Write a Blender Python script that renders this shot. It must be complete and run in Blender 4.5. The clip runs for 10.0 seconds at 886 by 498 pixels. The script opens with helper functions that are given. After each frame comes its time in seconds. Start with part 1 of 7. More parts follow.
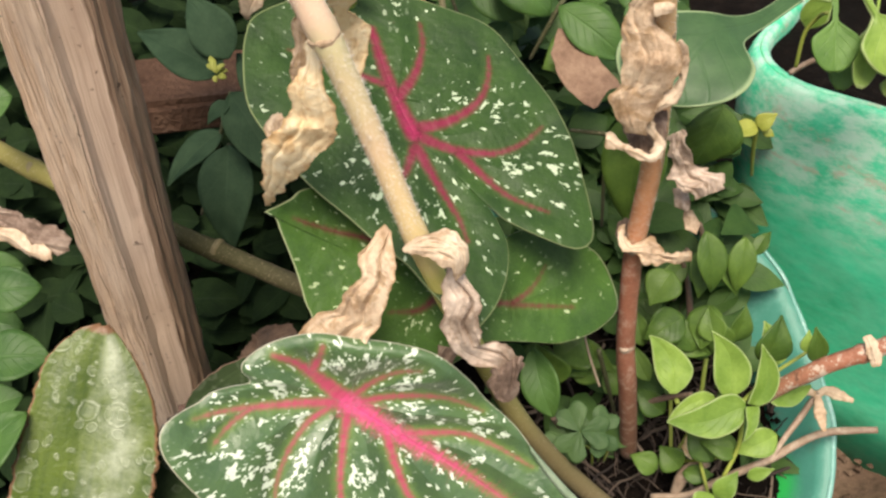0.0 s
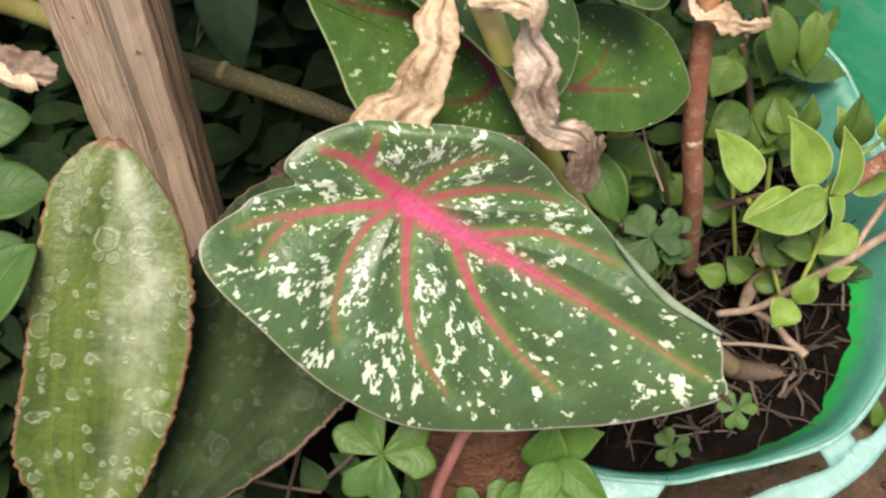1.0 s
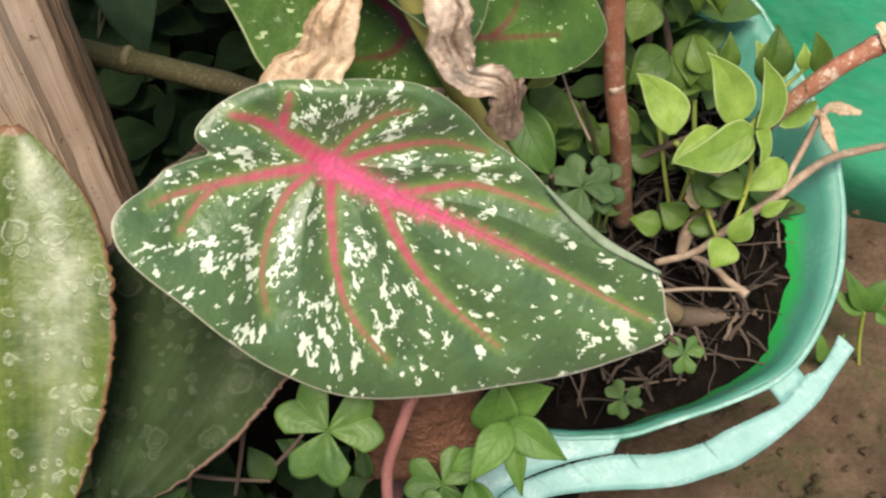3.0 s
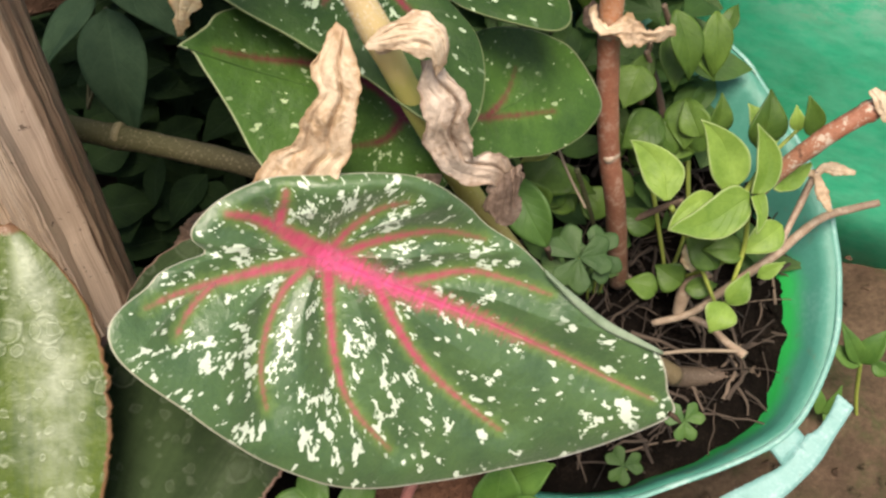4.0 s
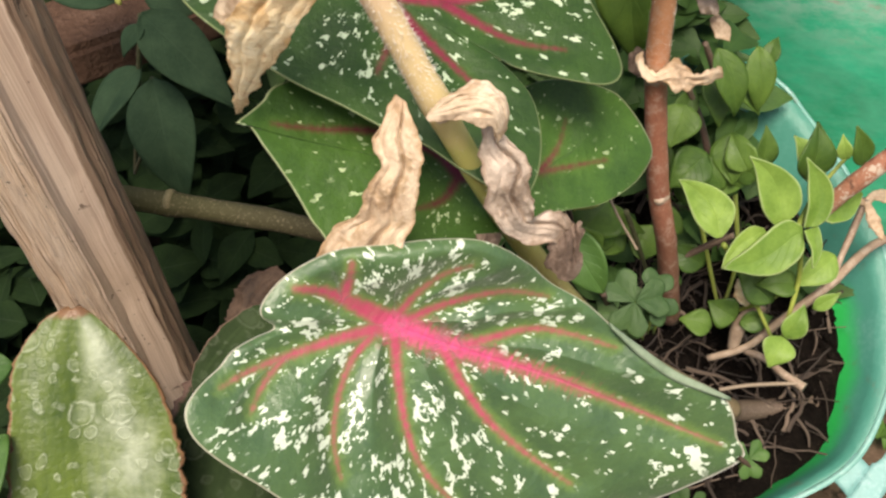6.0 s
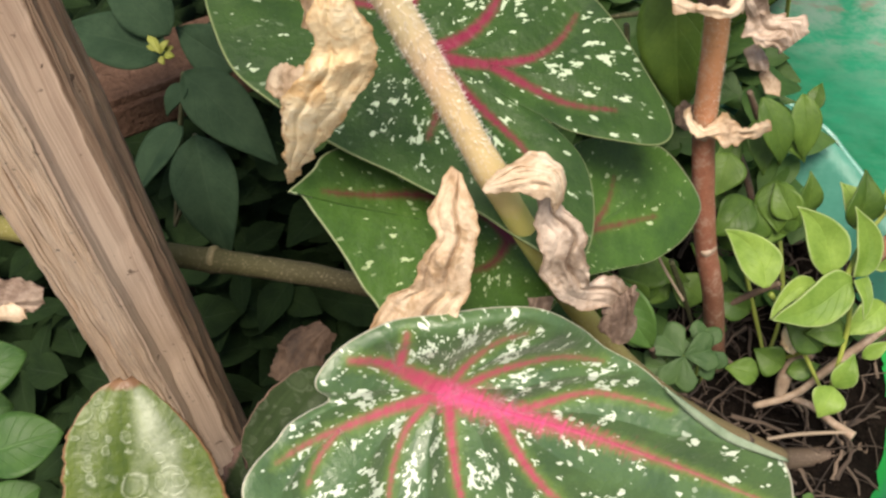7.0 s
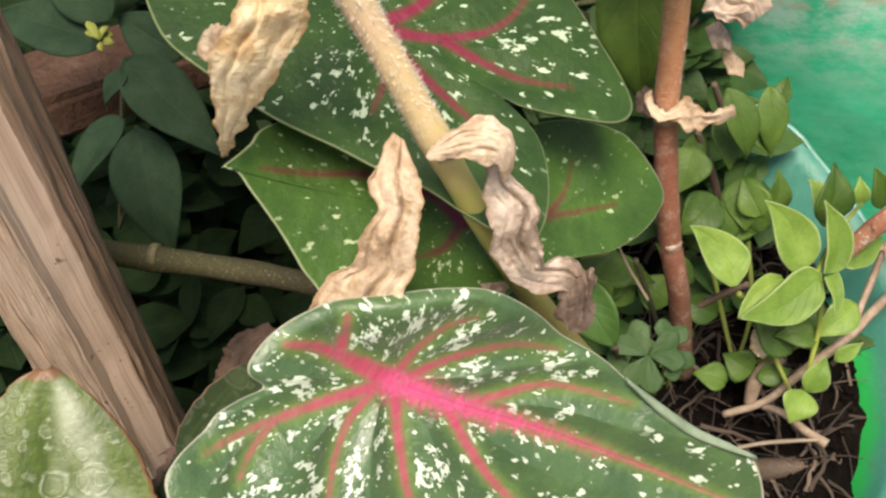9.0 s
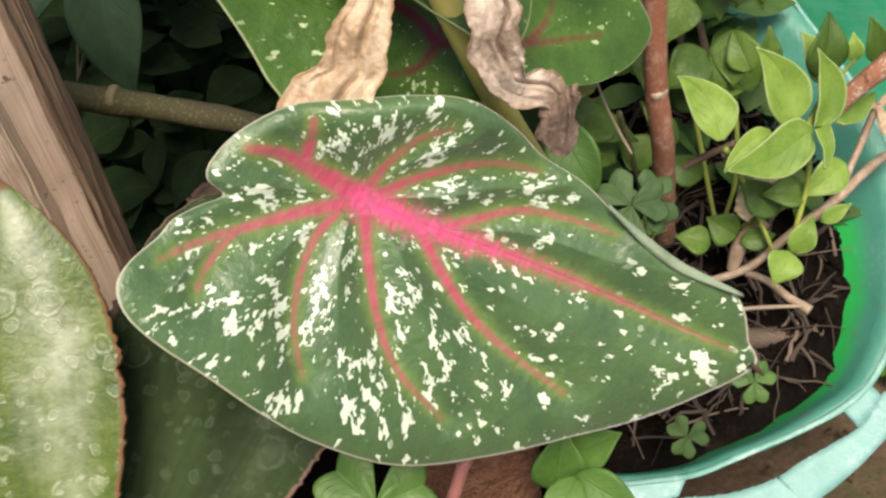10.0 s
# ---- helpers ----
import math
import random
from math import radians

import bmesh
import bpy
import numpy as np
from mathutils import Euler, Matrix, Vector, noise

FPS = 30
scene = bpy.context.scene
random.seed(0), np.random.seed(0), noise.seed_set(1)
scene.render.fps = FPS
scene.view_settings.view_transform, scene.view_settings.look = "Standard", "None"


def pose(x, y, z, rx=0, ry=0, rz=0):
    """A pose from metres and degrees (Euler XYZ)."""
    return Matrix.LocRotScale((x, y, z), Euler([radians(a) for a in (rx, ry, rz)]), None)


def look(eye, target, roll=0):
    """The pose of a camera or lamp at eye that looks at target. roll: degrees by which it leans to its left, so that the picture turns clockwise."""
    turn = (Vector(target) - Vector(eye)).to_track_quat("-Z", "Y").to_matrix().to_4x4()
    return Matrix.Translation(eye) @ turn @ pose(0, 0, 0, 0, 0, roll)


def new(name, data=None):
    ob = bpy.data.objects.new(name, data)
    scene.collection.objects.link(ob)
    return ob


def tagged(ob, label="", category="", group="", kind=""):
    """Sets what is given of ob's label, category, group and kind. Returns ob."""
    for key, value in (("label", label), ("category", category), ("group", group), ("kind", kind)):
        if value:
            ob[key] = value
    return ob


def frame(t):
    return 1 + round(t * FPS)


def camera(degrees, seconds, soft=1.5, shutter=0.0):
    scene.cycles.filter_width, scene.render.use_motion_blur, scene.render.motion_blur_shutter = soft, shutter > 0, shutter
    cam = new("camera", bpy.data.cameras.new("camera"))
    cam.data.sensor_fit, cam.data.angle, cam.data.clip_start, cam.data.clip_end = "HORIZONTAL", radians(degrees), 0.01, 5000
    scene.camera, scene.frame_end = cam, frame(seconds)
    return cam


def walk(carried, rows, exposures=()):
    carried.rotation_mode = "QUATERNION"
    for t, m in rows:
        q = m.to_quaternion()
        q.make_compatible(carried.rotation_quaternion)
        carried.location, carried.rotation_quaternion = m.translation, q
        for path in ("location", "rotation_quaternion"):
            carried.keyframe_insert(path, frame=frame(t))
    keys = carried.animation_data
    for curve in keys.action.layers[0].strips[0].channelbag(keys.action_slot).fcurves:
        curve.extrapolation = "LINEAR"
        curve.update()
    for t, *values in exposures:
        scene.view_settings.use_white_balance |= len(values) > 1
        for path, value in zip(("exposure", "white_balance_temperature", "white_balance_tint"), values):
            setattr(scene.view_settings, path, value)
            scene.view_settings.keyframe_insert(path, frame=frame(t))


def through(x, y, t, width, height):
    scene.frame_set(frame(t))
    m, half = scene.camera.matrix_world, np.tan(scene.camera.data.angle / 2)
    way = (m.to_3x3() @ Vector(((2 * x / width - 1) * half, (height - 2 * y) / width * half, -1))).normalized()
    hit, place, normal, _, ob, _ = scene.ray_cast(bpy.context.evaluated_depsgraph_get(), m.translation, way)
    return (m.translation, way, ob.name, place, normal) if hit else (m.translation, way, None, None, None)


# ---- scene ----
# The camera: a phone held over the plants, sliding up and down.
cam = camera(45.0, 10.0, soft=2.5)
PATH = [
    (0, pose(0.0843, -0.2419, 0.4855, 46.73, -2.36, 14.36)),
    (0.5, pose(0.0627, -0.2506, 0.4322, 43.49, -1.29, 11.98)),
    (1, pose(0.0506, -0.2392, 0.4171, 41.60, -0.38, 9.87)),
    (1.5, pose(0.0519, -0.2389, 0.4069, 40.67, -0.10, 8.00)),
    (2, pose(0.0566, -0.2421, 0.3973, 40.32, -0.04, 6.31)),
    (2.2, pose(0.0603, -0.2445, 0.3909, 40.14, 0.05, 5.74)),
    (3.5, pose(0.0497, -0.2328, 0.4077, 42.12, 0.97, 2.98)),
    (4, pose(0.0490, -0.2213, 0.4130, 42.30, 0.91, 2.45)),
    (4.5, pose(0.0542, -0.2102, 0.4287, 43.83, 1.54, 1.47)),
    (5, pose(0.0588, -0.2050, 0.4364, 44.05, 1.84, 0.94)),
    (5.5, pose(0.0501, -0.2107, 0.4175, 43.85, 2.78, 0.71)),
    (5.7, pose(0.0429, -0.2122, 0.4203, 43.24, 3.12, 0.94)),
    (6.8, pose(0.0294, -0.2062, 0.4266, 43.51, 5.14, 1.40)),
    (7, pose(0.0264, -0.1993, 0.4320, 44.26, 5.01, 1.39)),
    (7.5, pose(0.0270, -0.1810, 0.4345, 46.69, 4.58, 0.85)),
    (8, pose(0.0398, -0.1553, 0.4514, 49.06, 4.12, 0.14)),
    (8.5, pose(0.0430, -0.1660, 0.4493, 49.23, 4.19, 0.27)),
    (9, pose(0.0329, -0.1979, 0.4042, 46.42, 4.20, 0.39)),
    (9.5, pose(0.0330, -0.2077, 0.3608, 43.53, 2.98, -0.02)),
    (10, pose(0.0315, -0.2087, 0.3672, 42.97, 2.87, -0.00)),
]
walk(cam, PATH, exposures=[(0.0, 0.85, 7250, 13), (10.0, 0.85, 7250, 13)])

# Light: bright, softly overcast open sky.
world = bpy.data.worlds.new("sky")
scene.world = world
world.use_nodes = True
wn = world.node_tree.nodes
sky = wn.new("ShaderNodeTexSky")
sky.sky_type, sky.sun_disc = "NISHITA", False
sky.sun_elevation, sky.sun_rotation = radians(63), radians(177)
sky.air_density, sky.dust_density = 1.0, 3.0
wn["Background"].inputs["Strength"].default_value = 0.09
world.node_tree.links.new(sky.outputs["Color"], wn["Background"].inputs["Color"])
sun = new("sun", bpy.data.lights.new("sun", "SUN"))
sun.data.energy, sun.data.angle, sun.data.color = 3.3, radians(26), (1.0, 0.95, 0.88)
sun.matrix_world = look((0.06, -1.0, 2.0), (0.0, 0.0, 0.0))

# ---- materials ----


def graph(name):
    m = bpy.data.materials.new(name)
    m.use_nodes = True
    return m, m.node_tree.nodes, m.node_tree.links, m.node_tree.nodes["Principled BSDF"]


def noise_tex(n, l, scale, detail=3.0, rough=0.55, vec=None, distort=0.0):
    t = n.new("ShaderNodeTexNoise")
    t.inputs["Scale"].default_value, t.inputs["Detail"].default_value = scale, detail
    t.inputs["Roughness"].default_value, t.inputs["Distortion"].default_value = rough, distort
    if vec is None:
        c = n.new("ShaderNodeTexCoord")
        vec = c.outputs["Object"]
    l.new(vec, t.inputs["Vector"])
    return t.outputs["Fac"]


def ramp(n, l, fac, stops):
    r = n.new("ShaderNodeValToRGB")
    while len(r.color_ramp.elements) < len(stops):
        r.color_ramp.elements.new(0.5)
    for e, (p, c) in zip(r.color_ramp.elements, stops):
        e.position, e.color = p, (*c, 1.0) if len(c) == 3 else c
    l.new(fac, r.inputs["Fac"])
    return r.outputs["Color"]


def mix(n, l, fac, a, b, blend="MIX"):
    x = n.new("ShaderNodeMix")
    x.data_type, x.blend_type = "RGBA", blend
    for sock, val in ((x.inputs[0], fac), (x.inputs[6], a), (x.inputs[7], b)):
        if isinstance(val, (int, float)):
            sock.default_value = val
        elif isinstance(val, tuple):
            sock.default_value = (*val, 1.0)
        else:
            l.new(val, sock)
    return x.outputs[2]


def calc(n, l, op, a, b=0.0, c=0.0, clamp=False):
    x = n.new("ShaderNodeMath")
    x.operation, x.use_clamp = op, clamp
    for sock, val in zip(x.inputs, (a, b, c)):
        if isinstance(val, (int, float)):
            sock.default_value = val
        else:
            l.new(val, sock)
    return x.outputs[0]


def span(n, l, val, lo, hi, out_lo=0.0, out_hi=1.0):
    x = n.new("ShaderNodeMapRange")
    x.interpolation_type = "SMOOTHSTEP"
    for k, v in zip(("From Min", "From Max", "To Min", "To Max"), (lo, hi, out_lo, out_hi)):
        x.inputs[k].default_value = v
    l.new(val, x.inputs["Value"])
    return x.outputs["Result"]


def attr(n, name, out="Fac"):
    a = n.new("ShaderNodeAttribute")
    a.attribute_name = name
    return a.outputs[out]


def bump(n, l, height, strength, dist, normal_of):
    b = n.new("ShaderNodeBump")
    b.inputs["Strength"].default_value, b.inputs["Distance"].default_value = strength, dist
    l.new(height, b.inputs["Height"])
    l.new(b.outputs["Normal"], normal_of.inputs["Normal"])
    return b


def thin(m, n, l, p, amount, tint):
    """Lets some light through a leaf."""
    t = n.new("ShaderNodeBsdfTranslucent")
    if isinstance(tint, tuple):
        t.inputs["Color"].default_value = (*tint, 1.0)
    else:
        l.new(tint, t.inputs["Color"])
    x = n.new("ShaderNodeMixShader")
    x.inputs[0].default_value = amount
    l.new(p.outputs[0], x.inputs[1])
    l.new(t.outputs[0], x.inputs[2])
    l.new(x.outputs[0], n["Material Output"].inputs["Surface"])


def random_of(n):
    return n.new("ShaderNodeObjectInfo").outputs["Random"]


def foliage(name, dark, light, edge=None, rough=0.5, through=0.22, vein=0.35, spread=0.25):
    """Green leaf with a paler midrib and side veins, varied from leaf to leaf."""
    m, n, l, p = graph(name)
    a = noise_tex(n, l, 90, 4)
    b = noise_tex(n, l, 700, 2)
    f = calc(n, l, "ADD", calc(n, l, "MULTIPLY", a, 0.75), calc(n, l, "MULTIPLY", b, 0.25))
    f = calc(n, l, "ADD", f, calc(n, l, "MULTIPLY", calc(n, l, "SUBTRACT", random_of(n), 0.5), spread))
    col = ramp(n, l, f, [(0.3, dark), (0.72, light)])
    u = attr(n, "across")
    rib = span(n, l, calc(n, l, "ABSOLUTE", u), 0.0, 0.09, 1.0, 0.0)
    v = attr(n, "along")
    side = calc(n, l, "SUBTRACT", calc(n, l, "MULTIPLY", v, 7.0), calc(n, l, "MULTIPLY", calc(n, l, "ABSOLUTE", u), 2.2))
    side = calc(n, l, "ABSOLUTE", calc(n, l, "SUBTRACT", calc(n, l, "FRACT", side), 0.5))
    side = span(n, l, side, 0.0, 0.09, 0.55, 0.0)
    ribs = calc(n, l, "MAXIMUM", rib, side)
    pale = tuple(min(1, c * 1.5 + 0.03) for c in light)
    col = mix(n, l, calc(n, l, "MULTIPLY", ribs, vein), col, pale)
    if edge:
        rim = span(n, l, attr(n, "edge"), 0.9, 0.985)
        col = mix(n, l, calc(n, l, "MULTIPLY", rim, 0.7), col, edge)
    l.new(col, p.inputs["Base Color"])
    p.inputs["Roughness"].default_value = rough
    p.inputs["Specular IOR Level"].default_value = 0.35 if rough < 0.7 else 0.1
    h = calc(n, l, "SUBTRACT", calc(n, l, "MULTIPLY", b, 0.4), ribs)
    bump(n, l, h, 0.5, 0.0006, p)
    thin(m, n, l, p, through, mix(n, l, 0.5, col, light))
    return m


def flecks(n, l, vec, scale, chance):
    """Angular cells, each white with the given chance."""
    warp = n.new("ShaderNodeTexNoise")
    warp.inputs["Scale"].default_value, warp.inputs["Detail"].default_value = scale * 2.2, 2
    l.new(vec, warp.inputs["Vector"])
    bent = n.new("ShaderNodeVectorMath")
    bent.operation = "MULTIPLY_ADD"
    bent.inputs[1].default_value = (0.5 / scale,) * 3
    l.new(warp.outputs["Color"], bent.inputs[0])
    l.new(vec, bent.inputs[2])
    w = n.new("ShaderNodeTexVoronoi")
    w.feature, w.inputs["Scale"].default_value = "F1", scale
    l.new(bent.outputs[0], w.inputs["Vector"])
    sep = n.new("ShaderNodeSeparateColor")
    l.new(w.outputs["Color"], sep.inputs[0])
    return span(n, l, calc(n, l, "SUBTRACT", chance, sep.outputs[0]), -0.01, 0.02)


def caladium_mat(name, deep, fresh, pink, pink_core, white, spots_on, scale, gloss, thr=0.645, edge_col=(0.46, 0.45, 0.34), sheen=0.5):
    m, n, l, p = graph(name)
    a = noise_tex(n, l, 55, 4)
    b = noise_tex(n, l, 900, 3)
    f = calc(n, l, "ADD", calc(n, l, "MULTIPLY", a, 0.7), calc(n, l, "MULTIPLY", b, 0.3))
    col = ramp(n, l, f, [(0.32, deep), (0.7, fresh)])
    # a brighter green close to the veins
    v = attr(n, "vein")
    wob = calc(n, l, "MULTIPLY", calc(n, l, "SUBTRACT", noise_tex(n, l, 420, 3, 0.7), 0.5), 2.6)
    near = span(n, l, calc(n, l, "ADD", v, calc(n, l, "MULTIPLY", wob, 2.0)), 0.0, 4.0, 1.0, 0.0)
    col = mix(n, l, calc(n, l, "MULTIPLY", near, 0.1 + 0.7 * sheen), col, (fresh[0] * 2.1, fresh[1] * 1.75, fresh[2] * 1.1))
    # white splashes: angular flecks in loose clumps, drawn out along the leaf's rays
    vec = attr(n, "ray", "Vector")
    clump = calc(n, l, "ADD", noise_tex(n, l, 260, 2.0, 0.5, vec), calc(n, l, "MULTIPLY", attr(n, "splash"), 0.15))
    chance = calc(n, l, "ADD", span(n, l, clump, thr - 0.08, thr + 0.14, 0.0, 0.72), 0.012)
    s = calc(n, l, "MAXIMUM", flecks(n, l, vec, scale, chance), flecks(n, l, vec, scale * 2.1, calc(n, l, "MULTIPLY", chance, 0.22)))
    away = span(n, l, v, 0.1, 0.9)
    s = calc(n, l, "MULTIPLY", calc(n, l, "MULTIPLY", s, away), spots_on)
    col = mix(n, l, s, col, white)
    # pink veins, feathered out crosswise into the green
    quill = attr(n, "quill", "Vector")
    barb = calc(n, l, "SUBTRACT", noise_tex(n, l, 520, 4, 0.7, quill), 0.5)
    wob2 = calc(n, l, "SUBTRACT", noise_tex(n, l, 480, 4, 0.75), 0.5)
    e = calc(n, l, "ADD", v, calc(n, l, "ADD", calc(n, l, "MULTIPLY", barb, 2.4), calc(n, l, "MULTIPLY", wob2, 2.2)))
    pinkness = span(n, l, e, -1.9, 1.3, 1.0, 0.0)
    glow = calc(n, l, "ADD", attr(n, "glow"), calc(n, l, "ADD", calc(n, l, "MULTIPLY", barb, 1.4), calc(n, l, "MULTIPLY", wob2, 0.8)))
    pinkness = calc(n, l, "MAXIMUM", pinkness, span(n, l, glow, 0.25, 0.9, 0.0, 0.8))
    blotch = span(n, l, noise_tex(n, l, 260, 4, 0.7), 0.3, 0.65, 0.72, 0.96)
    col = mix(n, l, calc(n, l, "MULTIPLY", pinkness, blotch), col, pink)
    core = span(n, l, glow, 0.6, 1.1)
    col = mix(n, l, calc(n, l, "MULTIPLY", core, 0.8), col, pink_core)
    furrow = span(n, l, calc(n, l, "ABSOLUTE", attr(n, "mid")), 0.15, 0.7, 1.0, 0.0)
    col = mix(n, l, calc(n, l, "MULTIPLY", furrow, 0.15), col, tuple(c * 0.75 for c in pink_core))
    rim = span(n, l, attr(n, "edge"), 0.989, 0.996)
    col = mix(n, l, calc(n, l, "MULTIPLY", rim, 0.8), col, edge_col)
    l.new(col, p.inputs["Base Color"])
    p.inputs["Roughness"].default_value = gloss
    p.inputs["Specular IOR Level"].default_value = 0.28 + 0.8 * sheen
    p.inputs["Sheen Weight"].default_value = sheen
    p.inputs["Sheen Roughness"].default_value = 0.35
    fine = noise_tex(n, l, 1500, 2)
    mid = noise_tex(n, l, 170, 2)
    ripple = noise_tex(n, l, 150, 2, 0.5, quill)
    ripple = calc(n, l, "MULTIPLY", calc(n, l, "SUBTRACT", ripple, 0.5), span(n, l, v, 1.5, 8.0, 1.3, 0.0))
    h = calc(n, l, "ADD", calc(n, l, "ADD", calc(n, l, "MULTIPLY", fine, 0.25), mid), ripple)
    h = calc(n, l, "SUBTRACT", h, calc(n, l, "MULTIPLY", furrow, 0.15))
    bump(n, l, h, 0.5, 0.0016, p)
    thin(m, n, l, p, 0.12, col)
    return m


M_FRONT = caladium_mat("caladium_green", (0.04, 0.088, 0.038), (0.082, 0.158, 0.052), (0.47, 0.05, 0.125), (0.72, 0.085, 0.25),
                       (0.58, 0.67, 0.54), 1.0, 900, 0.36, 0.63)
# darker copy of the front leaf's greens: the rear leaf's shade is in the colour
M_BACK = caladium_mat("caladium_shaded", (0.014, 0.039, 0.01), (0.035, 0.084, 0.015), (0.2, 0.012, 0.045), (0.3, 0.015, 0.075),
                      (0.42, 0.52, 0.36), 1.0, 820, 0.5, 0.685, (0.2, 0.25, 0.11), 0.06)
M_LOW = caladium_mat("caladium_young", (0.023, 0.064, 0.012), (0.06, 0.135, 0.022), (0.15, 0.011, 0.032), (0.2, 0.014, 0.045),
                     (0.45, 0.56, 0.32), 0.85, 820, 0.5, 0.71, (0.3, 0.34, 0.18), 0.06)
M_LIME = foliage("lime_leaf", (0.12, 0.225, 0.033), (0.27, 0.41, 0.08), edge=(0.4, 0.5, 0.22), rough=0.5, through=0.3, vein=0.06)
M_MID = foliage("mid_leaf", (0.045, 0.12, 0.02), (0.1, 0.205, 0.038), rough=0.55, vein=0.08)
M_DARK = foliage("dark_leaf", (0.021, 0.045, 0.024), (0.043, 0.08, 0.042), rough=0.75, through=0.12, vein=0.07)
M_BLUE = foliage("downy_leaf", (0.03, 0.075, 0.022), (0.065, 0.125, 0.038), rough=0.6, vein=0.15)
M_SPOON = foliage("spoon_leaf", (0.03, 0.078, 0.03), (0.062, 0.135, 0.05), edge=(0.42, 0.55, 0.3), rough=0.5, vein=0.05)
M_LEAFLIGHT = foliage("fresh_leaf", (0.075, 0.17, 0.035), (0.16, 0.3, 0.075), rough=0.48, through=0.28, vein=0.1)
# darker copy of the mid leaf, with shade put into its green
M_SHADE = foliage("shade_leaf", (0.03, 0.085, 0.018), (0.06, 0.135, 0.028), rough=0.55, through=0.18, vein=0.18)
M_CLOVER = foliage("clover_leaf", (0.035, 0.095, 0.02), (0.085, 0.17, 0.035), rough=0.5, through=0.2, vein=0.05)
M_WEED = foliage("weed_leaf", (0.042, 0.095, 0.015), (0.108, 0.195, 0.032), rough=0.5, through=0.25, vein=0.08)
# the weed leaf again, darkened in colour for plants standing in shade
M_SHADEWEED = foliage("shaded_weed_leaf", (0.022, 0.06, 0.012), (0.055, 0.115, 0.024), rough=0.6, through=0.18, vein=0.1)
# taken near black so that the gaps' shade sits in the leaf colour
M_UNDER = foliage("undergrowth_shade_leaf", (0.004, 0.011, 0.004), (0.014, 0.03, 0.009), rough=0.85, through=0.08, vein=0.15)
M_PALELEAF = foliage("leaf_underside", (0.14, 0.21, 0.125), (0.3, 0.38, 0.27), rough=0.7, vein=0.0)
M_YELLOW = foliage("yellow_leaf", (0.22, 0.26, 0.04), (0.4, 0.42, 0.1), rough=0.5, vein=0.2)


def blister_mat(name, dark, light, chalk_amount, rough=0.45, shine=0.4, ring_amount=0.5, edge_col=(0.2, 0.09, 0.055)):
    """Bumpy fleshy leaf with pale blister rings and a reddish edge."""
    m, n, l, p = graph(name)
    a = noise_tex(n, l, 45, 4)
    b = noise_tex(n, l, 500, 3)
    col = ramp(n, l, calc(n, l, "ADD", calc(n, l, "MULTIPLY", a, 0.8), calc(n, l, "MULTIPLY", b, 0.2)), [(0.37, dark), (0.63, light)])
    streak = noise_tex(n, l, 2.2, 4, 0.6, attr(n, "ray", "Vector"), 0.8)
    col = mix(n, l, calc(n, l, "MULTIPLY", span(n, l, streak, 0.5, 0.68), 0.4), col, tuple(q * 1.35 for q in light))
    col = mix(n, l, calc(n, l, "MULTIPLY", span(n, l, streak, 0.36, 0.5, 1.0, 0.0), 0.4), col, dark)
    c = n.new("ShaderNodeTexCoord")
    shift = n.new("ShaderNodeTexNoise")
    shift.inputs["Scale"].default_value, shift.inputs["Detail"].default_value = 110, 3
    l.new(c.outputs["Object"], shift.inputs["Vector"])
    bent = n.new("ShaderNodeVectorMath")
    bent.operation = "MULTIPLY_ADD"
    bent.inputs[1].default_value = (0.006, 0.006, 0.006)
    l.new(shift.outputs["Color"], bent.inputs[0])
    l.new(c.outputs["Object"], bent.inputs[2])
    rings = []
    for cell, thickness, odds in ((75, 0.075, 0.45), (210, 0.15, 0.5)):
        w = n.new("ShaderNodeTexVoronoi")
        w.feature, w.inputs["Scale"].default_value = "F1", cell
        l.new(bent.outputs[0], w.inputs["Vector"])
        sep = n.new("ShaderNodeSeparateColor")
        l.new(w.outputs["Color"], sep.inputs[0])
        size = calc(n, l, "ADD", 0.14, calc(n, l, "MULTIPLY", sep.outputs[1], 0.3))
        off = calc(n, l, "SUBTRACT", w.outputs["Distance"], size)
        body = span(n, l, off, -0.14, 0.0, 0.34, 0.0)
        broken = span(n, l, noise_tex(n, l, 260, 3, 0.7), 0.36, 0.58, 0.25, 1.0)
        line = calc(n, l, "MULTIPLY", span(n, l, calc(n, l, "ABSOLUTE", off), 0.0, thickness, 0.9, 0.0), broken)
        has = span(n, l, sep.outputs[0], odds - 0.02, odds + 0.02)
        rings.append(calc(n, l, "MULTIPLY", calc(n, l, "MAXIMUM", body, line), has))
    ring = calc(n, l, "MAXIMUM", rings[0], rings[1])
    col = mix(n, l, calc(n, l, "MULTIPLY", ring, ring_amount), col, (0.5, 0.56, 0.42))
    u = attr(n, "across")
    chalk = span(n, l, calc(n, l, "ABSOLUTE", calc(n, l, "SUBTRACT", calc(n, l, "ADD", u, calc(n, l, "MULTIPLY", calc(n, l, "SUBTRACT", noise_tex(n, l, 40, 3, 0.6), 0.5), 0.7)), 0.42)), 0.0, 0.42, 1.0, 0.0)
    chalk = calc(n, l, "MULTIPLY", chalk, span(n, l, noise_tex(n, l, 55, 5, 0.6), 0.25, 0.7))
    chalk = calc(n, l, "MULTIPLY", chalk, span(n, l, attr(n, "along"), 0.3, 0.65, 0.3, 1.0))
    col = mix(n, l, calc(n, l, "MULTIPLY", chalk, chalk_amount), col, (0.5, 0.55, 0.42))
    ragged = calc(n, l, "ADD", attr(n, "edge"), calc(n, l, "MULTIPLY", calc(n, l, "SUBTRACT", noise_tex(n, l, 160, 4, 0.7), 0.5), 0.07))
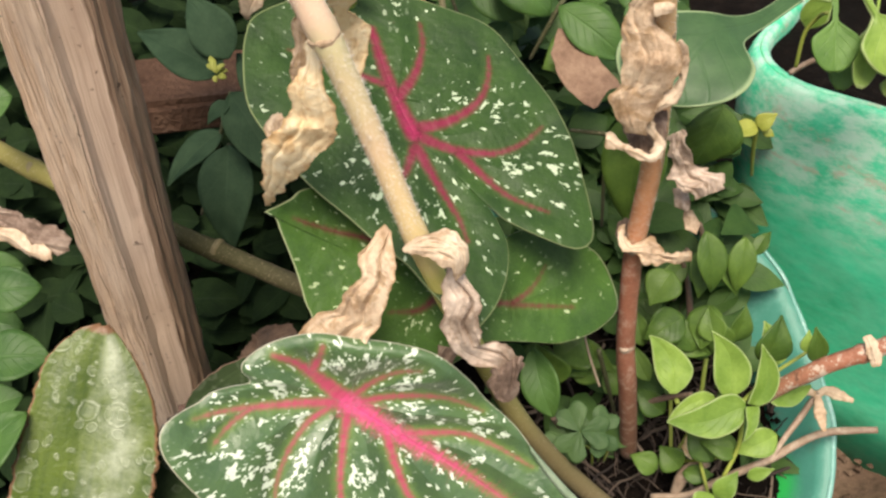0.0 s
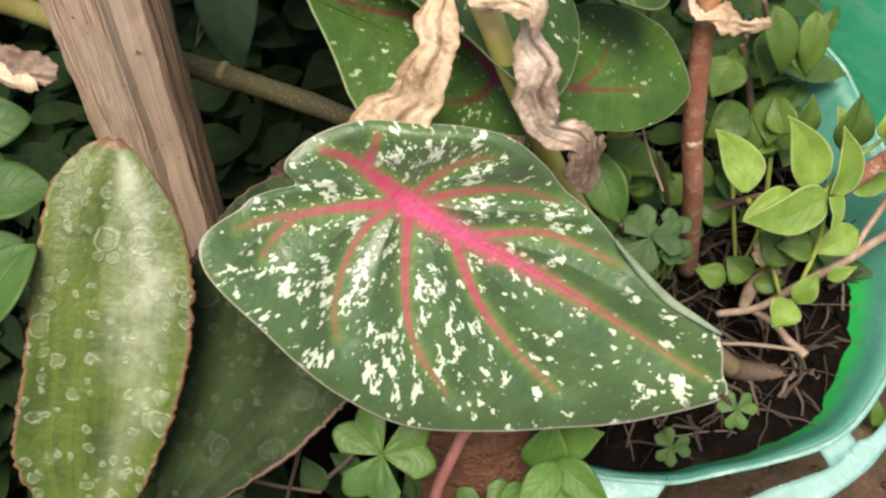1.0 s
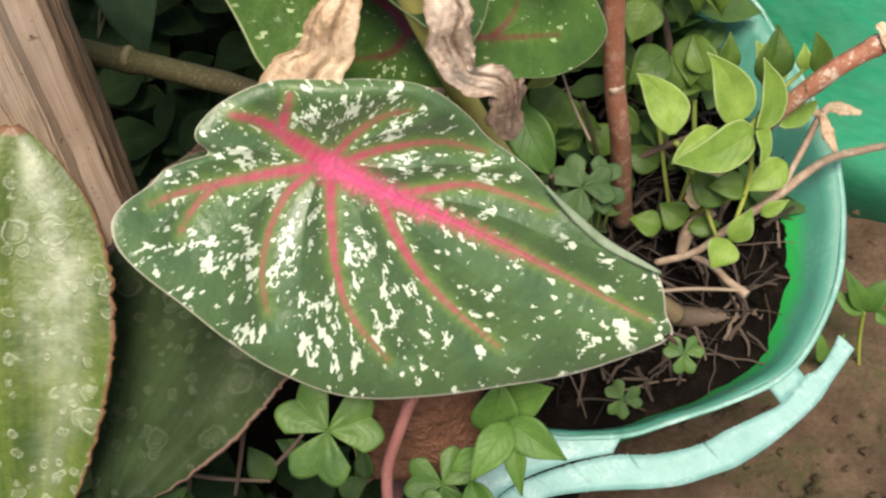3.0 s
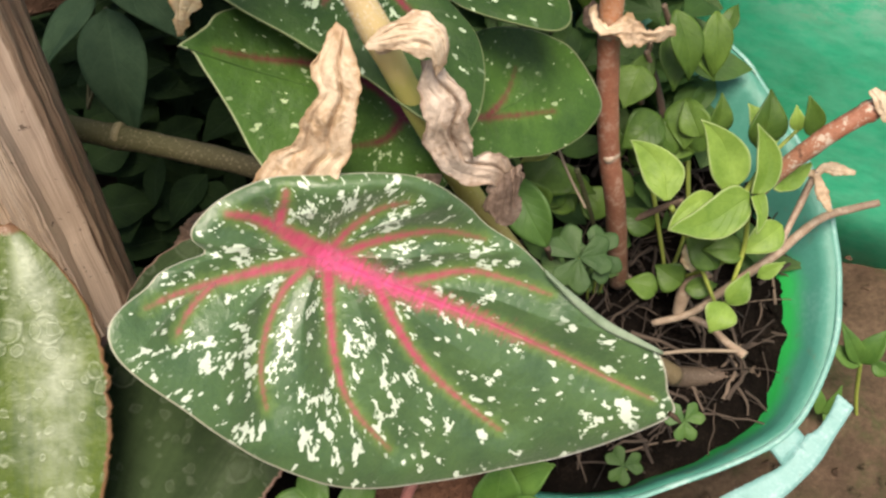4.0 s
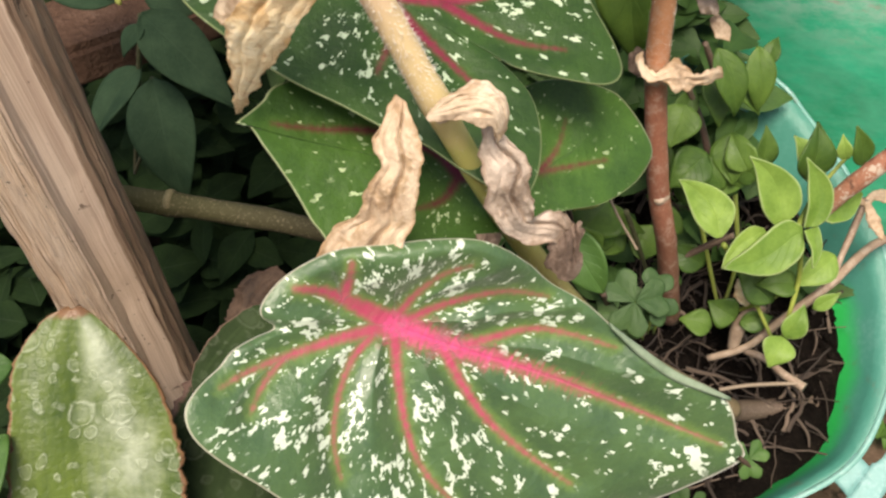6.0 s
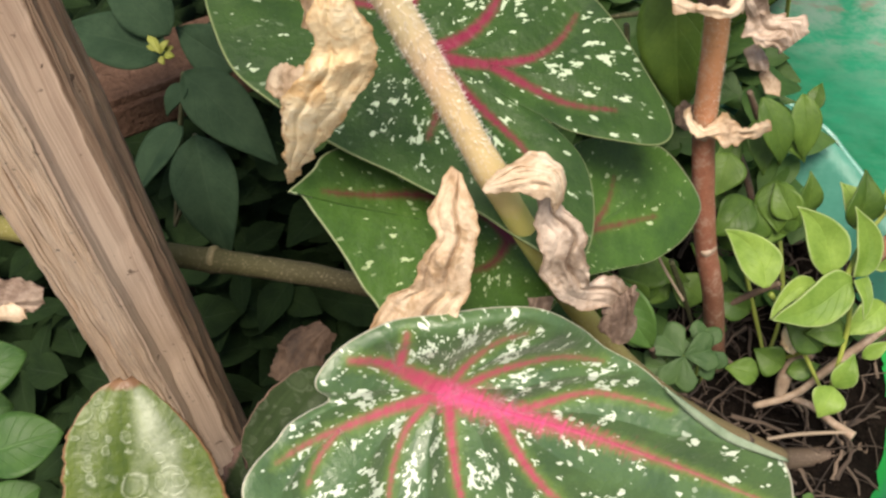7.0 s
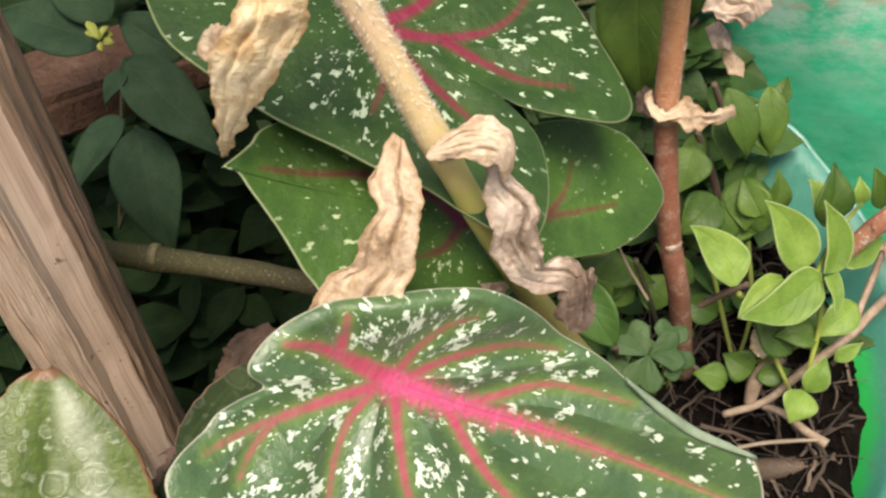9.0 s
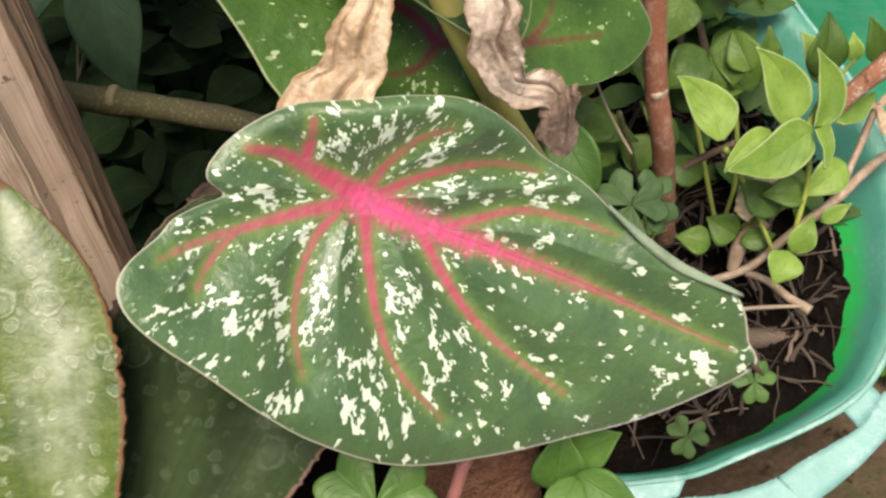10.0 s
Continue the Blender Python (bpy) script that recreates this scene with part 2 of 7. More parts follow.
    rim = span(n, l, ragged, 0.95, 0.985)
    col = mix(n, l, calc(n, l, "MULTIPLY", rim, 0.8), col, edge_col)
    l.new(col, p.inputs["Base Color"])
    p.inputs["Roughness"].default_value = rough
    p.inputs["Specular IOR Level"].default_value = shine
    bump(n, l, calc(n, l, "ADD", calc(n, l, "MULTIPLY", ring, 0.7), calc(n, l, "ADD", calc(n, l, "ADD", a, noise_tex(n, l, 190, 3, 0.6)), calc(n, l, "MULTIPLY", b, 0.5))), 0.42, 0.0012, p)
    thin(m, n, l, p, 0.12, col)
    return m


M_BLISTER = blister_mat("blistered_leaf", (0.028, 0.06, 0.008), (0.08, 0.122, 0.013), 0.75, ring_amount=0.33)
M_BLISTER_PALE = blister_mat("blistered_leaf_pale_edge", (0.02, 0.045, 0.013), (0.05, 0.088, 0.026), 0.4, 0.55, 0.3, 0.3, (0.3, 0.2, 0.17))
# dark copy for the leaf underneath; the shade on it is in the colour
M_BLISTER_DARK = blister_mat("blistered_leaf_shaded", (0.013, 0.025, 0.008), (0.028, 0.048, 0.017), 0.12, 0.75, 0.12, 0.07, (0.2, 0.12, 0.1))


def dry_mat(name, dark, mid, light, scorch=None):
    m, n, l, p = graph(name)
    a = noise_tex(n, l, 70, 5, 0.6)
    b = noise_tex(n, l, 420, 4, 0.65)
    col = ramp(n, l, calc(n, l, "ADD", calc(n, l, "MULTIPLY", a, 0.65), calc(n, l, "MULTIPLY", b, 0.35)), [(0.33, dark), (0.47, mid), (0.62, light)])
    u = attr(n, "across")
    streak = noise_tex(n, l, 9, 3, 0.6, attr(n, "ray", "Vector"))
    col = mix(n, l, calc(n, l, "MULTIPLY", span(n, l, streak, 0.5, 0.75), 0.15), col, dark)
    if scorch:
        ragged = calc(n, l, "ADD", attr(n, "edge"), calc(n, l, "MULTIPLY", calc(n, l, "SUBTRACT", noise_tex(n, l, 130, 4, 0.7), 0.5), 0.9))
        col = mix(n, l, calc(n, l, "MULTIPLY", span(n, l, ragged, 0.72, 1.12), 0.75), col, scorch)
        col = mix(n, l, calc(n, l, "MULTIPLY", span(n, l, noise_tex(n, l, 95, 3, 0.6, None, 1.2), 0.54, 0.68), 0.6), col, scorch)
    l.new(col, p.inputs["Base Color"])
    p.inputs["Roughness"].default_value = 0.75
    crease = noise_tex(n, l, 22, 4, 0.6, attr(n, "ray", "Vector"), 0.6)
    h = calc(n, l, "ADD", calc(n, l, "MULTIPLY", calc(n, l, "ADD", streak, crease), 0.12), calc(n, l, "ADD", b, a))
    wrinkle = noise_tex(n, l, 230, 3, 0.6, None, 1.5)
    h = calc(n, l, "ADD", h, calc(n, l, "ABSOLUTE", calc(n, l, "SUBTRACT", wrinkle, 0.5)))
    bump(n, l, h, 0.55, 0.0016, p)
    thin(m, n, l, p, 0.3, col)
    return m


M_DRY = dry_mat("dry_leaf_tan", (0.3, 0.19, 0.11), (0.62, 0.46, 0.31), (0.82, 0.68, 0.5), (0.4, 0.25, 0.12))
M_DRY_GOLD = dry_mat("dry_leaf_gold", (0.76, 0.54, 0.29), (0.92, 0.77, 0.5), (0.96, 0.87, 0.66), (0.6, 0.37, 0.15))
M_DRY_GREY = dry_mat("dry_leaf_grey", (0.24, 0.17, 0.125), (0.52, 0.41, 0.32), (0.76, 0.64, 0.53), (0.3, 0.2, 0.13))
M_DRY_PALE = dry_mat("dry_leaf_pale", (0.36, 0.24, 0.15), (0.66, 0.52, 0.37), (0.83, 0.71, 0.55), (0.42, 0.27, 0.15))
M_FALLEN = dry_mat("fallen_leaf_brown", (0.03, 0.018, 0.012), (0.07, 0.042, 0.027), (0.12, 0.076, 0.05))
M_LITTER = dry_mat("dry_leaf_litter", (0.13, 0.075, 0.045), (0.24, 0.145, 0.095), (0.34, 0.225, 0.15))
M_DRYSTICK = dry_mat("dry_stick", (0.24, 0.1, 0.045), (0.46, 0.23, 0.12), (0.6, 0.36, 0.21))
M_DRY_BROWN = dry_mat("dry_leaf_brown", (0.09, 0.058, 0.04), (0.23, 0.16, 0.12), (0.42, 0.33, 0.26))


def bark(name, cols, along_scale=40.0, rough=0.6, patches=0.0, relief=0.4, drift=0.35):
    """Stem skin: colour drifts along the stem, with fine flecks."""
    m, n, l, p = graph(name)
    a = noise_tex(n, l, along_scale, 4, 0.6)
    v = attr(n, "along")
    f = calc(n, l, "ADD", calc(n, l, "MULTIPLY", calc(n, l, "SUBTRACT", a, 0.5), drift), v, clamp=True)
    col = ramp(n, l, f, cols)
    b = noise_tex(n, l, 900, 3, 0.7)
    col = mix(n, l, calc(n, l, "MULTIPLY", span(n, l, b, 0.55, 0.75), 0.35), col, (0.55, 0.45, 0.33))
    if patches:
        q = noise_tex(n, l, 210, 4, 0.7)
        col = mix(n, l, calc(n, l, "MULTIPLY", span(n, l, q, 0.52, 0.6), patches), col, (0.5, 0.42, 0.33))
        col = mix(n, l, calc(n, l, "MULTIPLY", span(n, l, q, 0.3, 0.44, 1.0, 0.0), patches), col, (0.07, 0.035, 0.02))
    l.new(col, p.inputs["Base Color"])
    p.inputs["Roughness"].default_value = rough
    bump(n, l, calc(n, l, "ADD", a, calc(n, l, "MULTIPLY", b, 0.5)), relief, 0.001, p)
    return m


M_STALK = bark("stalk_skin", [(0.000, (0.15, 0.11, 0.06)), (0.305, (0.16, 0.13, 0.055)), (0.457, (0.3, 0.28, 0.075)), (0.566, (0.5, 0.47, 0.14)), (0.619, (0.66, 0.52, 0.26)), (0.707, (0.68, 0.5, 0.31)), (0.795, (0.64, 0.58, 0.33)), (0.825, (0.68, 0.5, 0.36)), (0.883, (0.76, 0.6, 0.4)), (0.950, (0.8, 0.69, 0.42))], relief=0.12, drift=0.12)
M_REDSTALK = bark("red_stalk_skin", [(0.0, (0.14, 0.07, 0.042)), (0.3, (0.23, 0.088, 0.052)), (0.44, (0.27, 0.105, 0.06)), (0.47, (0.46, 0.2, 0.1)), (0.6, (0.5, 0.25, 0.12)), (0.72, (0.58, 0.33, 0.17)), (0.86, (0.68, 0.47, 0.25)), (1.0, (0.66, 0.5, 0.27))], patches=0.25, drift=0.12)
M_REDSHOOT = bark("peeling_red_skin", [(0.0, (0.26, 0.1, 0.06)), (0.5, (0.3, 0.12, 0.07)), (1.0, (0.28, 0.14, 0.08))], patches=0.85)
M_CANE = bark("cane_skin", [(0.0, (0.17, 0.155, 0.04)), (0.3, (0.12, 0.11, 0.027)), (0.45, (0.046, 0.046, 0.011)), (1.0, (0.04, 0.034, 0.014))], rough=0.85)
M_DARKSTEM = bark("dark_stem_skin", [(0.0, (0.05, 0.055, 0.02)), (0.5, (0.062, 0.066, 0.024)), (1.0, (0.045, 0.045, 0.02))], rough=0.8)
M_CANENODE = bark("cane_node_skin", [(0.0, (0.12, 0.105, 0.05)), (1.0, (0.16, 0.135, 0.07))], rough=0.8)
M_GREENSTALK = bark("green_stalk_skin", [(0.0, (0.27, 0.29, 0.07)), (0.35, (0.26, 0.31, 0.06)), (0.7, (0.17, 0.26, 0.03)), (1.0, (0.2, 0.26, 0.05))], patches=0.18)
M_GREENSTEM = bark("green_stem_skin", [(0.0, (0.15, 0.2, 0.03)), (0.5, (0.24, 0.29, 0.045)), (1.0, (0.2, 0.24, 0.05))])
M_ROOT = bark("root_skin", [(0.0, (0.045, 0.03, 0.021)), (0.5, (0.09, 0.062, 0.043)), (1.0, (0.14, 0.098, 0.07))])
M_TWIG = bark("twig_skin", [(0.0, (0.19, 0.135, 0.095)), (0.5, (0.25, 0.175, 0.12)), (1.0, (0.31, 0.235, 0.17))], patches=0.3)
M_BROWNSTEM = bark("brown_stem_skin", [(0.0, (0.075, 0.045, 0.032)), (0.5, (0.11, 0.07, 0.05)), (1.0, (0.13, 0.09, 0.06))], rough=0.7)
M_OLIVE = bark("olive_twig_skin", [(0.0, (0.12, 0.13, 0.05)), (0.6, (0.15, 0.15, 0.06)), (1.0, (0.2, 0.18, 0.1))])
M_DRYSTEM = bark("dry_stem_skin", [(0.0, (0.2, 0.155, 0.11)), (1.0, (0.26, 0.2, 0.14))])
M_PETIOLE = bark("petiole_skin", [(0.0, (0.16, 0.06, 0.055)), (0.5, (0.25, 0.1, 0.09)), (1.0, (0.3, 0.12, 0.12))])
m, n, l, p = graph("stalk_hair")
p.inputs["Base Color"].default_value = (0.84, 0.77, 0.66, 1)
p.inputs["Roughness"].default_value = 0.6
M_HAIR = m


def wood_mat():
    """Split stake: two grooved weathered sides, the far one also darkened for shade, and a smooth pale split face
    between them.
    """
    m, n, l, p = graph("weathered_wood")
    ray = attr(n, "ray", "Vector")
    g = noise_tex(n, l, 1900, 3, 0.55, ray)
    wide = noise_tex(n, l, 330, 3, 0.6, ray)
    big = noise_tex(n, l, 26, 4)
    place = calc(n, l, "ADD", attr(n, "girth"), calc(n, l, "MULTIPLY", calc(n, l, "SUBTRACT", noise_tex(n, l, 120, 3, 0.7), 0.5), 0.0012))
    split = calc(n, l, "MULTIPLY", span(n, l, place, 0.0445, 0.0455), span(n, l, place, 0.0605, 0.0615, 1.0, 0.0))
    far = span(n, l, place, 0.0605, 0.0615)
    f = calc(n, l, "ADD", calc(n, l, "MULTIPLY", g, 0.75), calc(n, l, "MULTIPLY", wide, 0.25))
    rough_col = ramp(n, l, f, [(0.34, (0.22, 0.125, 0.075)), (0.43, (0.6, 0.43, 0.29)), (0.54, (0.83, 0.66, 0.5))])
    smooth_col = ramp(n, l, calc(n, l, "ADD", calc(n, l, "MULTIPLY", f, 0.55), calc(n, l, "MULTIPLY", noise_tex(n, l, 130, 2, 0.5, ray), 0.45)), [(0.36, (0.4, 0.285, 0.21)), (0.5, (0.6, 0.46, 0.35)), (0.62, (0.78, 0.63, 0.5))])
    # the far face's brown is weathering plus its turned-away shade put into colour
    far_shaded_col = ramp(n, l, f, [(0.34, (0.12, 0.068, 0.042)), (0.5, (0.36, 0.235, 0.155)), (0.64, (0.55, 0.4, 0.28))])
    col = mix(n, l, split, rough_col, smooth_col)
    col = mix(n, l, far, col, far_shaded_col)
    col = mix(n, l, calc(n, l, "MULTIPLY", span(n, l, big, 0.5, 0.75), 0.3), col, (0.42, 0.29, 0.2))
    specks = noise_tex(n, l, 330, 2, 0.5)
    patchy = span(n, l, noise_tex(n, l, 45, 2), 0.42, 0.6)
    col = mix(n, l, calc(n, l, "MULTIPLY", calc(n, l, "MULTIPLY", span(n, l, specks, 0.68, 0.73), patchy), 0.85), col, (0.07, 0.04, 0.025))
    l.new(col, p.inputs["Base Color"])
    p.inputs["Roughness"].default_value = 0.85
    depth = calc(n, l, "MULTIPLY", f, calc(n, l, "SUBTRACT", 1.0, calc(n, l, "MULTIPLY", split, 0.88)))
    bump(n, l, depth, 0.9, 0.003, p)
    return m


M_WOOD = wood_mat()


def plastic_mat(name, base, deep, worn, wear, scale=30.0, fresh=None):
    m, n, l, p = graph(name)
    a = noise_tex(n, l, scale, 5, 0.65)
    b = noise_tex(n, l, scale * 9, 4, 0.6)
    col = ramp(n, l, calc(n, l, "ADD", calc(n, l, "MULTIPLY", a, 0.7), calc(n, l, "MULTIPLY", b, 0.3)), [(0.35, deep), (0.6, base)])
    f = calc(n, l, "ADD", calc(n, l, "MULTIPLY", a, 0.6), calc(n, l, "MULTIPLY", b, 0.4))
    col = mix(n, l, calc(n, l, "MULTIPLY", span(n, l, f, 0.52, 0.68), wear), col, worn)
    if fresh:
        # less faded away from the sunlit edge
        g = calc(n, l, "ADD", attr(n, "along"), calc(n, l, "MULTIPLY", calc(n, l, "SUBTRACT", a, 0.5), 0.25))
        # far inner wall kept dull teal by position: its shade is put into the colour
        place = n.new("ShaderNodeSeparateXYZ")
        l.new(n.new("ShaderNodeTexCoord").outputs["Object"], place.inputs[0])
        g = calc(n, l, "ADD", g, span(n, l, place.outputs["Y"], 0.12, 0.2, 0.0, 0.7))
        col = mix(n, l, span(n, l, g, 0.36, 0.7, 1.0, 0.0), col, fresh)
    dirt = noise_tex(n, l, scale * 2.3, 5, 0.7)
    col = mix(n, l, calc(n, l, "MULTIPLY", span(n, l, dirt, 0.58, 0.74), 0.5), col, (0.16, 0.11, 0.07))
    l.new(col, p.inputs["Base Color"])
    p.inputs["Roughness"].default_value = 0.5
    bump(n, l, calc(n, l, "ADD", a, calc(n, l, "MULTIPLY", b, 0.4)), 0.35, 0.002, p)
    thin(m, n, l, p, 0.15, base)
    return m


M_POT = plastic_mat("green_plastic", (0.02, 0.42, 0.14), (0.012, 0.3, 0.1), (0.2, 0.42, 0.34), 0.35)
M_RIM = plastic_mat("faded_teal_plastic", (0.06, 0.25, 0.19), (0.04, 0.21, 0.155), (0.14, 0.33, 0.28), 0.4, 45, fresh=(0.01, 0.42, 0.085))
M_STRIP = plastic_mat("sun_bleached_plastic", (0.21, 0.41, 0.39), (0.14, 0.33, 0.3), (0.4, 0.57, 0.55), 0.8, 70)
M_PALE = plastic_mat("chalked_plastic", (0.2, 0.42, 0.37), (0.11, 0.31, 0.26), (0.45, 0.6, 0.56), 0.7, 60)


def planter_mat():
    """Emerald plastic, scuffed pale and streaked brown towards its top."""
    m, n, l, p = graph("dusty_green_plastic")
    c = n.new("ShaderNodeTexCoord")
    lay = n.new("ShaderNodeMapping")
    lay.inputs["Rotation"].default_value = (0, 0, radians(21.5))
    lay.inputs["Scale"].default_value = (0.6, 1.0, 1.2)
    l.new(c.outputs["Object"], lay.inputs["Vector"])
    flow = lay.outputs["Vector"]
    a = noise_tex(n, l, 14, 5, 0.65)
    b = noise_tex(n, l, 130, 4, 0.7, flow)
    col = ramp(n, l, calc(n, l, "ADD", calc(n, l, "MULTIPLY", a, 0.65), calc(n, l, "MULTIPLY", b, 0.35)), [(0.32, (0.012, 0.42, 0.2)), (0.62, (0.045, 0.66, 0.37))])
    place = n.new("ShaderNodeSeparateXYZ")
    l.new(c.outputs["Object"], place.inputs[0])
    up = place.outputs["Z"]
    top = span(n, l, calc(n, l, "ADD", up, calc(n, l, "MULTIPLY", calc(n, l, "SUBTRACT", a, 0.5), 0.1)), 0.07, 0.13)
    scuff = noise_tex(n, l, 60, 6, 0.75, flow)
    pale = calc(n, l, "MULTIPLY", span(n, l, scuff, 0.37, 0.62), calc(n, l, "ADD", 0.12, calc(n, l, "MULTIPLY", top, 0.7)))
    col = mix(n, l, pale, col, (0.5, 0.7, 0.58))
    streak = span(n, l, noise_tex(n, l, 42, 5, 0.75, flow), 0.54, 0.66)
    col = mix(n, l, calc(n, l, "MULTIPLY", calc(n, l, "MULTIPLY", streak, top), 0.7), col, (0.5, 0.4, 0.3))
    l.new(col, p.inputs["Base Color"])
    p.inputs["Roughness"].default_value = 0.6
    bump(n, l, calc(n, l, "ADD", a, calc(n, l, "MULTIPLY", b, 0.5)), 0.35, 0.002, p)
    thin(m, n, l, p, 0.12, col)
    return m


M_BAG = planter_mat()


def earth(name, dark, mid, light, scale, moss=None, relief=1.0):
    m, n, l, p = graph(name)
    a = noise_tex(n, l, scale, 6, 0.65)
    b = noise_tex(n, l, scale * 12, 4, 0.7)
    col = ramp(n, l, calc(n, l, "ADD", calc(n, l, "MULTIPLY", a, 0.6), calc(n, l, "MULTIPLY", b, 0.4)), [(0.3, dark), (0.52, mid), (0.75, light)])
    if moss:
        patch = calc(n, l, "MULTIPLY", span(n, l, noise_tex(n, l, 14, 5, 0.65), 0.46, 0.62), span(n, l, noise_tex(n, l, 160, 4, 0.7), 0.35, 0.6))
        col = mix(n, l, calc(n, l, "MULTIPLY", patch, 0.75), col, moss)
        damp = span(n, l, noise_tex(n, l, 9, 4, 0.6, None, 0.6), 0.5, 0.66)
        col = mix(n, l, calc(n, l, "MULTIPLY", damp, 0.6), col, dark)
    l.new(col, p.inputs["Base Color"])
    p.inputs["Roughness"].default_value = 0.95
    p.inputs["Specular IOR Level"].default_value = 0.08
    bump(n, l, calc(n, l, "ADD", a, b), relief, 0.006, p)
    return m


# dark soil, taken near black so its colour carries the gaps' shade
M_SOIL = earth("soil_with_shade", (0.003, 0.0025, 0.002), (0.011, 0.008, 0.006), (0.045, 0.032, 0.024), 60)
M_GROUND = earth("brown_earth", (0.035, 0.024, 0.017), (0.1, 0.066, 0.045), (0.18, 0.125, 0.088), 25, (0.05, 0.062, 0.025), 0.45)
M_TERRACOTTA = earth("terracotta", (0.08, 0.04, 0.025), (0.16, 0.08, 0.05), (0.25, 0.14, 0.09), 18)

m, n, l, p = graph("strewn_stalks")
bit = n.new("ShaderNodeNewGeometry").outputs["Random Per Island"]
tone = ramp(n, l, bit, [(0.0, (0.012, 0.008, 0.006)), (0.45, (0.04, 0.027, 0.019)), (0.8, (0.085, 0.06, 0.043)), (1.0, (0.17, 0.125, 0.09))])
l.new(mix(n, l, calc(n, l, "MULTIPLY", noise_tex(n, l, 300, 4, 0.7), 0.5), tone, (0.02, 0.014, 0.01)), p.inputs["Base Color"])
p.inputs["Roughness"].default_value = 0.9
M_STREWN = m

M_BOARD = earth("rough_board", (0.05, 0.027, 0.018), (0.13, 0.075, 0.05), (0.24, 0.155, 0.11), 30)

# ---- building helpers ----


def mesh_of(name, verts, faces, mat, smooth=True):
    me = bpy.data.meshes.new(name)
    me.from_pydata([tuple(v) for v in verts], [], faces)
    me.materials.append(mat)
    if smooth:
        me.polygons.foreach_set("use_smooth", [True] * len(me.polygons))
    me.update()
    return me


def thing(name, label, category, at=(0, 0, 0), group="", kind=""):
    ob = new(name)
    ob.empty_display_size = 0.02
    ob.location = at
    return tagged(ob, label, category, group, kind)


def piece(name, me, parent, label=""):
    ob = new(name, me)
    if parent is not None:
        ob.parent = parent
        ob.matrix_parent_inverse = Matrix.Translation(-Vector(parent.location)) if parent.parent is None else Matrix.Identity(4)
    if label:
        tagged(ob, label)
    return ob


def floats(me, name, values, kind="FLOAT"):
    a = me.attributes.new(name, kind, "POINT")
    a.data.foreach_set("vector" if kind == "FLOAT_VECTOR" else "value", np.asarray(values, dtype=np.float32).ravel())


def smooth_path(points, n, closed=False):
    """Points spread evenly along a Catmull-Rom curve."""
    p = np.array(points, float)
    if closed:
        q = np.vstack([p[-1], p, p[0], p[1]])
    else:
        q = np.vstack([2 * p[0] - p[1], p, 2 * p[-1] - p[-2]])
    out = []
    for i in range(len(q) - 3):
        a, b, c, d = q[i:i + 4]
        for t in np.linspace(0, 1, 24, endpoint=False):
            out.append(0.5 * (2 * b + (c - a) * t + (2 * a - 5 * b + 4 * c - d) * t * t + (3 * b - a - 3 * c + d) * t ** 3))
    out.append(q[1] if closed else q[-2])
    out = np.array(out)
    s = np.r_[0, np.cumsum(np.linalg.norm(np.diff(out, axis=0), axis=1))]
    w = np.linspace(0, s[-1], n, endpoint=not closed)
    return np.stack([np.interp(w, s, out[:, k]) for k in range(out.shape[1])], 1)


def unit(v):
    v = np.asarray(v, float)
    return v / max(1e-9, np.linalg.norm(v))


def frames_along(path, hint=(0, 0, 1)):
    tan = np.gradient(path, axis=0)
    out, side = [], None
    for t in tan:
        t = unit(t)
        ref = np.asarray(hint, float) if side is None else side
        s = ref - (ref @ t) * t
        if np.linalg.norm(s) < 1e-4:
            s = np.cross(t, (0.3, 1, 0.2))
        side = unit(s)
        out.append((t, side, np.cross(t, side)))
    return out


def tube(name, points, radii, mat, parent, label="", n=40, seg=14, wobble=0.04, rings=(), seed=0):
    """Stem along a curve; radii are spread along it; rings: (place 0..1, swelling) of the nodes."""
    path = smooth_path(points, n)
    r = np.interp(np.linspace(0, 1, n), np.linspace(0, 1, len(radii)), radii)
    s = np.linspace(0, 1, n)
    for at, swell in rings:
        r = r * (1 + swell * np.exp(-((s - at) / 0.018) ** 2))
    verts, along = [], []
    for i, ((t, a, b), c) in enumerate(zip(frames_along(path), path)):
        for k in range(seg):
            g = 2 * math.pi * k / seg
            d = math.cos(g) * a + math.sin(g) * b
            w = 1 + wobble * noise.noise(Vector(c * 90 + d * 1.3 + seed))
            verts.append(c + d * r[i] * w)
            along.append(s[i])
    faces = [(i * seg + k, i * seg + (k + 1) % seg, (i + 1) * seg + (k + 1) % seg, (i + 1) * seg + k) for i in range(n - 1) for k in range(seg)]
    faces += [tuple(range(seg))[::-1], tuple((n - 1) * seg + k for k in range(seg))]
    me = mesh_of(name, verts, faces, mat)
    floats(me, "along", along)
    return piece(name, me, parent, label)


